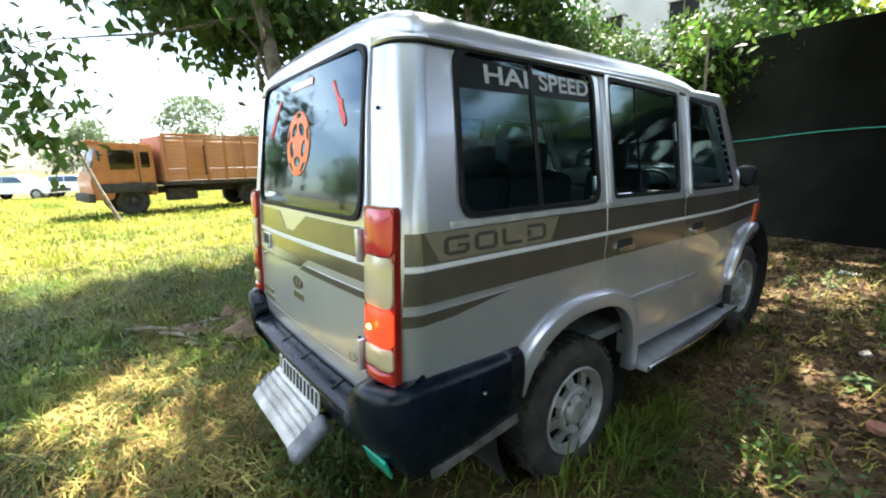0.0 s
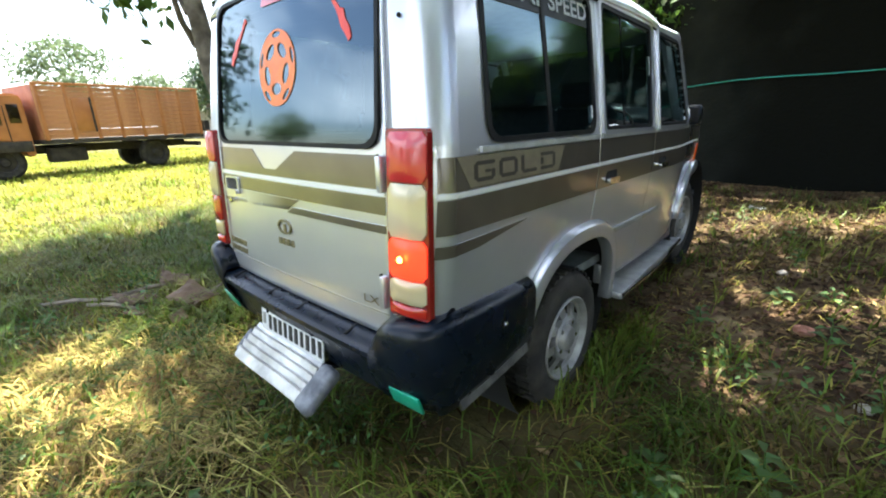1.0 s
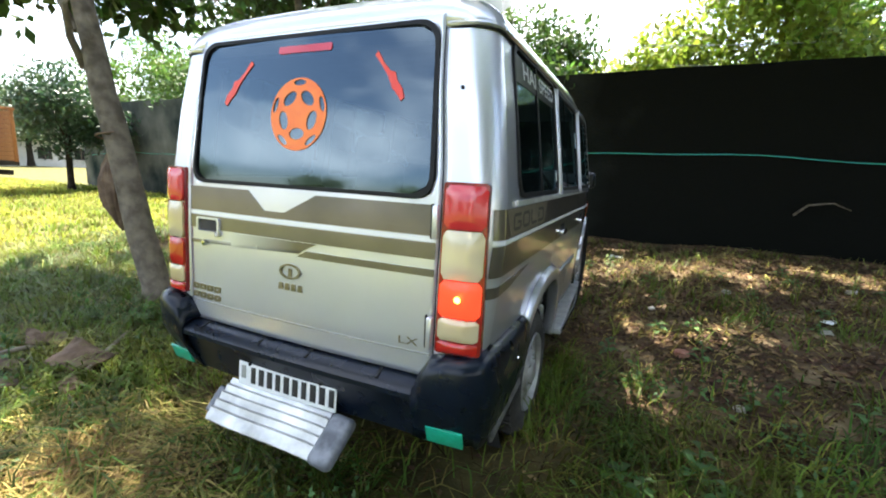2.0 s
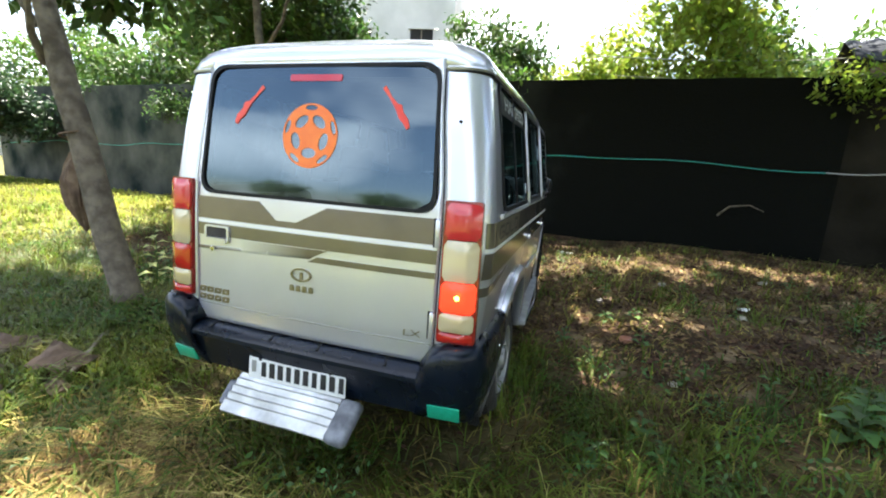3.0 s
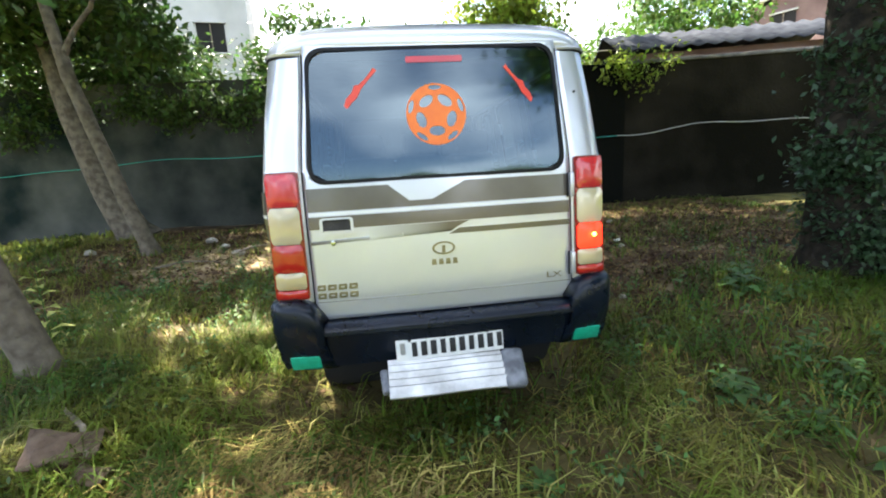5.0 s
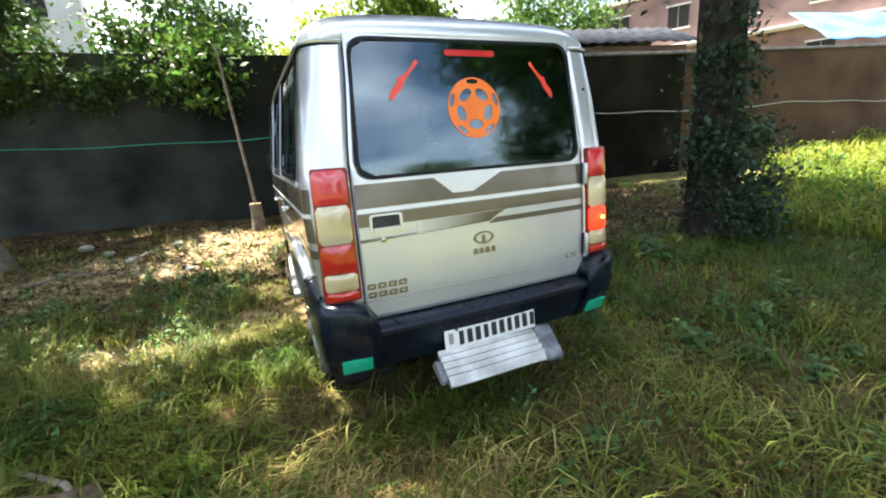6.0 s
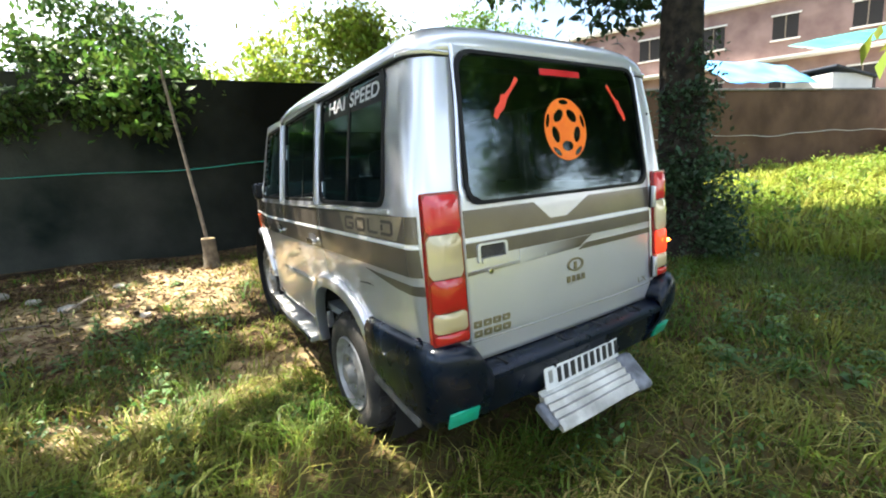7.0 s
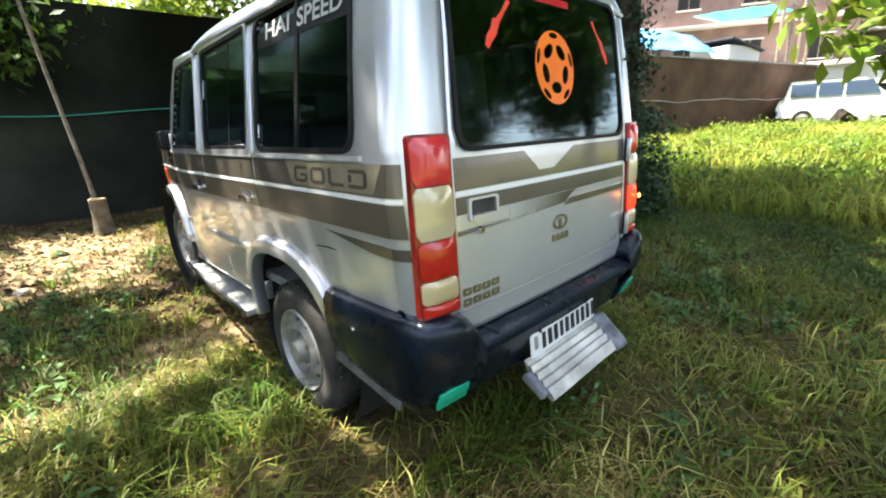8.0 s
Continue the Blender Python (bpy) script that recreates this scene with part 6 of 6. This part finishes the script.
# ---- buildings ----
def block(name, label, m, size, material, storeys, bays, slab=True):
    b = empty(name, label, "building", m)
    sx, sy, sz = size
    part("wall", box((0, 0, sz / 2), size), material, b, smooth=False)
    part("roof", box((0, 0, sz + 0.12), (sx + 0.5, sy + 0.5, 0.24), (0, 0, 0), 0.02), CONC, b)
    for k in range(storeys):
        z = sz * (k + 0.55) / storeys
        for j in range(bays):
            x = -sx / 2 + sx * (j + 0.5) / bays
            w = part("window", box((x, -sy / 2 - 0.005, z), (1.15, 0.06, 1.25)), DARKHOLE, b)
            part("frame", box((x, -sy / 2 - 0.05, z + 0.66), (1.35, 0.16, 0.08)), CONC, w)
            part("sill", box((x, -sy / 2 - 0.07, z - 0.67), (1.35, 0.22, 0.07)), CONC, w)
            part("mullion", box((x, -sy / 2 - 0.045, z), (0.05, 0.05, 1.25)), WOOD, w)
        if slab:
            part("balcony", box((0, -sy / 2 - 0.45, sz * k / storeys + 0.05), (sx, 0.9, 0.14), (0, 0, 0), 0.01), CONC, b)
    return b


def facing(x, y, a):
    return Matrix.Translation((x, y, 0)) @ Matrix.Rotation(radians(a), 4, "Z")


block("house", "unfinished pink plastered building behind the brown wall", facing(31.0, 14.0, -62), (24, 8, 9.6), PLASTER, 3, 7)
block("house", "pale concrete tower block beyond the trees", facing(-9.4, 21.5, 10), (6.4, 4, 15.0), CONC, 5, 2, False)
block("house", "small white house far behind the lorry", facing(-60, 24, 75), (9, 7, 5.2), CONC, 2, 3, False)
block("house", "dull olive concrete building behind the white outbuilding", facing(40.5, 3.4, -84), (16, 6, 9.0), OLIVE, 3, 5)
block("outbuilding", "low white outbuilding behind the parked estate car", facing(29.5, 2.2, -80), (9, 4, 3.5), CONC, 1, 2, False)

# lean-to with a blue tarpaulin, and its poles
def tarp(name, label, quad, material):
    a, b, c, d = [Vector(p) for p in quad]
    bm = bmesh.new()
    n = 14
    g = []
    for j in range(n + 1):
        row = []
        for i in range(n + 1):
            u, v = i / n, j / n
            p = (a.lerp(b, u)).lerp(d.lerp(c, u), v)
            p.z += 0.09 * noise.noise((p.x * 1.3, p.y * 1.3, 9)) - 0.10 * math.sin(math.pi * u) * math.sin(math.pi * v)
            row.append(bm.verts.new(p))
        g.append(row)
    for j in range(n):
        for i in range(n):
            bm.faces.new((g[j][i], g[j][i + 1], g[j + 1][i + 1], g[j + 1][i]))
    return tagged(solid(part(name, bm, material), 0.012), label, "tarpaulin")


tarp("tarpaulin", "sunlit pale blue tarpaulin roof over the wall", [(14.6, 5.6, 3.75), (18.9, 4.45, 3.75), (20.2, 5.9, 4.75), (16.2, 7.6, 5.05)], TARP)
tarp("tarpaulin", "blue-green tarpaulin awning strung on the building", [(21.5, 5.2, 5.3), (25.5, 3.2, 5.9), (26.2, 4.4, 6.5), (22.2, 6.6, 5.9)], TARPG)
shed = empty("shed", "pale rendered shed beside the blue tarpaulin", "shed", facing(20.8, 4.75, -14))
part("wall", box((0, 0, 2.05), (2.4, 1.6, 4.1), (0, 0, 0), 0.03), CONC, shed)
part("roof", box((0, 0, 4.14), (2.6, 1.9, 0.08), (0, 8, 0), 0.02), TINROOF, shed)
for k, (x, y, h, l) in enumerate(((22.9, 3.3, 6.4, 0.2), (23.5, 3.0, 6.0, -0.15), (24.4, 2.8, 6.2, 0.1), (25.3, 2.6, 5.6, -0.1))):
    tagged(part("pole", tube([(x, y, 0.3), (x + l, y, h)], 0.07, 8), WOOD), "weathered wooden scaffold pole beside the wall", "pole", "scaffold poles")
# grey sheet roof behind the corner of the wall
sr = empty("sheet_roof_hut", "low hut with a grey corrugated sheet roof behind the wall", "hut", facing(8.5, 8.9, -14))
part("wall", box((0, 0, 1.9), (5.0, 2.6, 3.8)), PLASTER, sr)
bm = bmesh.new()
cols = []
for i in range(61):
    x = -2.8 + 5.6 * i / 60
    dz = 0.03 * math.sin(i * math.pi / 2)
    cols.append([bm.verts.new((x, y, z + dz)) for y, z in ((-1.6, 3.85), (0, 4.55), (1.6, 3.85))])
for a, b in zip(cols, cols[1:]):
    for i in range(2):
        bm.faces.new((a[i], b[i], b[i + 1], a[i + 1]))
solid(part("roof", bm, TINROOF, sr), 0.02)
for z, dz in ((3.9, 0.4), (4.3, 0.35)):
    tagged(part("cable", tube([(x, 9.3, z + dz * 0.1 * (x - 1) - 0.3 * math.sin((x - 1) / 9 * math.pi)) for x in [1 + 0.75 * k for k in range(13)]], 0.012, 5), ROPEW), "thin overhead cable above the wall", "cable")

# ---- small things on the ground ----
def stake():
    b = Vector(gz(-1.12, 6.6))
    s = part("stake", tube([b + Vector((0.14, 0.0, 0)), b + Vector((0.05, 0.20, 1.2)), b + Vector((-0.12, 0.55, 3.3))], [0.030, 0.027, 0.022], 8), WOOD)
    tagged(s, "thin grey pole leaning on the dark wall", "pole")


stake()
stump = empty("stump", "freshly cut tree stump near the wall", "stump", Matrix.Translation(gz(-1.02, 6.45)))
bm = lathe([(0.16, 0), (0.125, 0.10), (0.105, 0.3), (0.10, 0.52), (0, 0.535)], Matrix(), 14)
for v in bm.verts:
    v.co += Vector((0.012 * noise.noise(v.co * 9), 0.012 * noise.noise(v.co * 9 + Vector((4, 0, 0))), 0))
part("trunk", bm, BARK, stump)
part("cut_face", lathe([(0.098, 0.525), (0.095, 0.540), (0, 0.545)], Matrix(), 14), CUTWOOD, stump)


def lump(name, label, category, x, y, r, flat, material, group=""):
    bm = bmesh.new()
    bmesh.ops.create_icosphere(bm, subdivisions=2, radius=r)
    for v in bm.verts:
        v.co *= 1 + 0.45 * noise.noise(v.co / r * 1.3 + Vector((x, y, 0)))
        v.co.z *= flat
    ob = part(name, bm, material, smooth=False)
    ob.location = (x, y, ground_z(x, y) + r * flat * 0.55)
    return tagged(ob, label, category, group)


lump("clod", "brown clod of dry earth on the grass", "clod", -1.98, 0.10, 0.14, 0.55, SOIL)
lump("clod", "brown clod of dry earth on the grass", "clod", -2.30, -0.28, 0.11, 0.6, SOIL)
lump("stone", "small pale stone among the grass", "stone", -1.85, -0.20, 0.045, 0.6, STONE)
lump("stone", "reddish stone on the leaf litter", "stone", 1.72, 2.55, 0.06, 0.6, BRICKM)
for k, (x, y, r) in enumerate(((2.3, 4.5, 0.05), (2.9, 3.4, 0.05), (3.6, 5.0, 0.06), (1.5, 3.6, 0.04), (-2.6, 4.8, 0.09), (-3.0, 5.4, 0.07), (-1.9, 4.2, 0.06), (-3.4, 5.9, 0.10), (-2.2, 5.7, 0.07), (-5.2, 5.6, 0.09), (2.0, 1.8, 0.04), (-1.6, -1.35, 0.05))):
    lump("stone", "pale stone on bare soil" if r < 0.065 else "larger grey stone on bare soil by the wall", "stone", x, y, r, 0.6, STONE, "loose stones")
bm = bmesh.new()
g = [[bm.verts.new((0.20 * (i / 5 - 0.5) + 0.02 * noise.noise((i, j, 1)), 0.16 * (j / 4 - 0.5), 0.035 + 0.035 * noise.noise((i * 0.9, j * 0.9, 4)))) for i in range(6)] for j in range(5)]
for j in range(4):
    for i in range(5):
        bm.faces.new((g[j][i], g[j][i + 1], g[j + 1][i + 1], g[j + 1][i]))
paper = solid(part("paper_scrap", bm, PAPER), 0.004)
paper.location = (1.02, 5.9, ground_z(1.02, 5.9))
tagged(paper, "crumpled white paper scrap on the leaf litter", "litter")
for x, y, k, a in ((-1.98, 0.10, 1.5, 0.4), (-2.30, -0.24, 1.2, 1.9), (-2.02, -0.30, 0.9, 2.8), (-2.50, 0.12, 1.1, 1.2), (-1.75, -0.08, 0.7, 0.1)):
    sheath = new("dry_sheath", paper.data.copy())
    sheath.data.materials.clear()
    sheath.data.materials.append(SACK)
    solid(sheath, 0.004)
    sheath.location, sheath.scale, sheath.rotation_euler = (x, y, ground_z(x, y) + 0.06), (k, k, 1.5 * k), (0.25, 0.2, a)
    tagged(sheath, "curled brown dry leaf sheath lying on the grass", "dry leaf", "dry leaf sheaths")
sc = new("paper_scrap", paper.data)
sc.location, sc.scale, sc.rotation_euler = (3.0, 3.7, ground_z(3.0, 3.7)), (0.7, 0.6, 0.6), (0, 0, 1)
tagged(sc, "small pale plastic scrap on the leaf litter", "litter")
for k, (x, y, a) in enumerate(((-2.25, -0.35, 20), (-2.45, 0.0, 75), (-2.1, 0.35, 130), (-2.6, -0.5, 40), (-3.1, 4.2, 10), (-2.4, 4.9, 60))):
    b = Vector((x, y, ground_z(x, y) + 0.05))
    d = Vector((math.cos(radians(a)), math.sin(radians(a)), 0)) * 0.4
    tagged(part("fallen_branch", tube([b - d, b - d * 0.3 + Vector((0.03, 0.02, 0.05)), b + d * 0.4 + Vector((-0.03, 0.04, 0.03)), b + d], [0.018, 0.016, 0.012, 0.006], 6), WOOD), "crooked dry fallen branch on the ground", "branch", "fallen branches")
tagged(part("dead_twig", tube([(3.55, on_wall(3.55, 0.15), 1.02), (3.7, on_wall(3.7, 0.2), 1.2), (4.0, on_wall(4.0, 0.2), 1.25), (4.25, on_wall(4.25, 0.1), 1.15)], [0.02, 0.017, 0.013, 0.007], 6), BARK), "thin dead twig against the dark wall", "twig")

# ---- grass ----
def blades(name, pts, h, material, label, width=0.010, lean=0.55):
    """Bent, tapering blades at the given (x, y) points."""
    n = len(pts)
    z = np.array([ground_z(float(x), float(y)) for x, y in pts]) - 0.01
    b = np.column_stack([pts, z])
    a = np.array([7.0 * noise.noise((float(x) * 0.9, float(y) * 0.9, 4.0)) for x, y in pts]) + rng.normal(size=n) * 1.1      # combed in swirls
    d = np.column_stack([np.cos(a), np.sin(a), np.zeros(n)])
    s = np.column_stack([-np.sin(a), np.cos(a), np.zeros(n)])
    hh = h * (0.45 + 0.9 * rng.random(n))
    ln = lean * (0.3 + rng.random(n) * 1.3)
    w = width * (0.6 + 0.8 * rng.random(n))
    up = np.array([0, 0, 1.0])
    m1 = b + up * (hh * 0.62)[:, None] + d * (hh * ln * 0.32)[:, None]
    tip = b + up * (hh * (1.0 - 0.35 * ln))[:, None] + d * (hh * ln * 1.05)[:, None]
    v = np.stack([b - s * w[:, None], b + s * w[:, None], m1 + s * (w * 0.8)[:, None], m1 - s * (w * 0.8)[:, None], tip], 1).reshape(-1, 3)
    i = np.arange(n) * 5
    f = np.stack([np.stack([i, i + 1, i + 2], 1), np.stack([i, i + 2, i + 3], 1), np.stack([i + 3, i + 2, i + 4], 1)], 1).reshape(-1, 3)
    me = bpy.data.meshes.new(name)
    me.vertices.add(len(v))
    me.vertices.foreach_set("co", v.ravel())
    me.loops.add(f.size)
    me.loops.foreach_set("vertex_index", f.ravel().astype(np.int32))
    me.polygons.add(len(f))
    me.polygons.foreach_set("loop_start", (np.arange(len(f)) * 3).astype(np.int32))
    me.update(calc_edges=True)
    me.materials.append(material)
    return tagged(new(name, me), label, "grass", kind="stuff")


def scatter(n, x0, x1, y0, y1, dens):
    x, y = rng.uniform(x0, x1, n), rng.uniform(y0, y1, n)
    keep = np.array([rng.random() < dens(a, b) for a, b in zip(x, y)])
    return np.column_stack([x, y])[keep]


def patch(x, y, f, seed):
    return 0.5 + 0.5 * noise.noise((x * f, y * f, seed))


def withered(x, y):
    """The strip of dead grass behind the car."""
    return ease(2.3, 0.9, abs(x - 0.6)) * ease(0.3, -0.1, y) * ease(-2.6, -1.8, y)


def strawy(x, y):
    """The bleached patch behind the car's near corner."""
    return ease(1.25, 0.6, math.hypot((x + 1.05) / 0.80, (y + 0.62) / 0.62) + 0.4 * noise.noise((x * 2, y * 2, 3)))


def lawn(x, y):
    if abs(x) < 0.78 and 0.25 < y < 3.8:
        return 0.05
    return (1 - 0.90 * bare(x, y)) * (0.25 + 1.0 * ease(0.32, 0.62, patch(x, y, 0.9, 1))) * (1 - 0.45 * withered(x, y)) * (1 - 0.75 * trodden(x, y)) * (1 - 0.5 * strawy(x, y)) * (1 - 0.35 * ease(0.8, 1.6, x) * ease(-0.6, 0.4, y))


def stalks(x, y):
    return min(1, lawn(x, y) * min(1, 0.12 + 0.7 * ease(0.42, 0.62, patch(x, y, 0.8, 8)) + 0.8 * withered(x, y)) * (1 - 0.6 * ease(0.9, 1.7, x) * ease(-1.2, -0.4, y)) * (1 - strawy(x, y)))


blades("grass", scatter(250000, -7, 7, -4.6, 7.2, lawn), 0.140, GRASS, "rough green and straw-coloured grass round the car", 0.0052, 1.15)
blades("grass", scatter(130000, -7, 7, -4.6, 7.2, stalks), 0.165, DRYGRASS, "dry straw-coloured grass among the green", 0.0040, 1.35)
blades("grass", scatter(105000, -6, 6, -4.0, 6.5, lambda x, y: 0.10 + 0.80 * lawn(x, y)), 0.11, STEMS, "matted brown dead stems under the grass", 0.0045, 2.3)
blades("grass", scatter(90000, 5, 24, -12, 6.5, lambda x, y: 0.0 if y > on_wall(x, 0.1) or y > 1.6 + 0.55 * (x - 5.0) else 0.35 + 0.65 * ease(0.3, 0.6, patch(x, y, 0.5, 3))), 0.46, MEADOW, "tall sunlit yellow-green meadow grass", 0.016, 0.8)
blades("grass", scatter(45000, -8, 9, -15, -4.3, lambda x, y: 0.5 + 0.5 * patch(x, y, 0.6, 12)), 0.20, MEADOW, "rough sunlit grass of the open ground", 0.014, 1.0)
blades("grass", scatter(100000, -32, -6, -16, 10, lambda x, y: (0.4 + 0.6 * patch(x, y, 0.4, 6)) if y < on_wall(x, 0.3) else 0.0), 0.17, MEADOW, "bright sunlit grass of the open field", 0.017, 0.8)


blades("grass", scatter(22000, -2.6, 0.3, -1.8, 0.6, strawy), 0.17, STRAW, "bleached straw matted behind the car", 0.0040, 1.6)
# tufts of long blades
tc = scatter(6500, -6, 6, -3.6, 4.5, lambda x, y: 0.9 * lawn(x, y))
tp = np.repeat(tc, 13, axis=0) + rng.normal(size=(len(tc) * 13, 2)) * 0.022
blades("grass", tp, 0.21, GRASS, "tufts of longer grass round the car", 0.0044, 1.25)


# broad-leaved weeds
def weed(x, y, h, n, size, label, category, mt=None):
    w = empty("weed", label, category, Matrix.Translation((x, y, ground_z(x, y) - 0.01)), "weeds")
    bm = bmesh.new()
    for k in range(n):
        a = k * 2.4 + x * 7
        t = (k + 1) / n
        z = h * t
        lx = size * (1.25 - 0.6 * t)
        c, s = math.cos(a), math.sin(a)
        pts = [(0.0, 0.0, z), (lx * 0.5, lx * 0.26, z + lx * 0.22), (lx, 0, z + lx * 0.02), (lx * 0.5, -lx * 0.26, z + lx * 0.22), (lx * 0.5, 0, z + lx * 0.14)]
        v = [bm.verts.new((p[0] * c - p[1] * s, p[0] * s + p[1] * c, p[2])) for p in pts]
        for q in ((0, 1, 4), (1, 2, 4), (2, 3, 4), (3, 0, 4)):
            bm.faces.new([v[i] for i in q])
    part("leaves", bm, mt or WEED, w)
    part("stem", tube([(0, 0, 0), (0.01, 0.005, h * 0.5), (0, 0.01, h)], [0.006, 0.005, 0.003], 5), WEED, w)


weed(-3.10, 1.66, 0.68, 18, 0.17, "young sapling with pale pointed leaves by the slim tree", "sapling", SAPLEAF)
for x, y, h, n, size in ((2.88, 1.30, 0.26, 12, 0.20), (2.98, 1.46, 0.30, 10, 0.18), (3.10, 1.60, 0.24, 10, 0.17), (1.60, -0.06, 0.16, 11, 0.16), (1.72, 0.06, 0.14, 9, 0.14), (0.05, -0.62, 0.10, 9, 0.11), (0.30, -0.50, 0.12, 9, 0.10)):
    weed(x, y, h, n, size, "large broad-leaved green weed in the shade", "weed")
random.seed(4)
for k in range(190):
    x, y = random.uniform(-5.0, 5.0), random.uniform(-2.4, 5.5)
    if abs(x) < 1.15 and -0.25 < y < 4.2 or math.hypot(x, y + 1.6) < 0.7:
        continue
    weed(x, y, random.uniform(0.06, 0.20), random.randint(6, 11), random.uniform(0.06, 0.12), "low broad-leaved green weed in the grass", "weed")
for k in range(46):
    x, y = random.gauss(-1.95, 0.42), random.gauss(3.3, 0.45)
    if x > -1.2:
        continue
    weed(x, y, random.uniform(0.07, 0.17), random.randint(8, 12), random.uniform(0.07, 0.12), "leafy bright green weed beside the car", "weed")
for k in range(24):
    x, y = random.uniform(1.3, 3.6), random.uniform(-1.4, 1.4)
    weed(x, y, random.uniform(0.10, 0.24), random.randint(8, 12), random.uniform(0.08, 0.13), "low broad-leaved green weed in the grass", "weed")
# dead leaves lying about
def fallen(name, n, x0, x1, y0, y1, dens, label):
    p = scatter(n, x0, x1, y0, y1, dens)
    n = len(p)
    z = np.array([ground_z(float(a), float(b)) for a, b in p]) + 0.006
    b = np.column_stack([p, z])
    a = rng.random(n) * 2 * math.pi
    d = np.column_stack([np.cos(a), np.sin(a), rng.normal(size=n) * 0.25])
    s = np.column_stack([-np.sin(a), np.cos(a), rng.normal(size=n) * 0.25])
    L = (0.014 + 0.036 * rng.random(n) ** 1.6)[:, None]
    v = np.stack([b - d * L, b + s * L * 0.5 + np.array([0, 0, 0.012]), b + d * L, b - s * L * 0.5 + np.array([0, 0, 0.010])], 1).reshape(-1, 3)
    i = np.arange(n) * 4
    f = np.stack([np.stack([i, i + 1, i + 2], 1), np.stack([i, i + 2, i + 3], 1)], 1).reshape(-1, 3)
    ob = raw(name, v.tolist(), f.tolist(), LITTER)
    return tagged(ob, label, "leaf litter", kind="stuff")


fallen("leaf_litter", 70000, -7, 7.5, 0.0, 8.0, lambda x, y: (0.06 + 0.9 * bare(x, y)) * (1 - 0.6 * trodden(x, y)) if y < on_wall(x, 0.05) else 0.0, "dry brown leaves strewn over bare soil")
fallen("leaf_litter", 1600, -5, 5, -4, 2, lambda x, y: 0.5, "stray dry leaves among the grass")
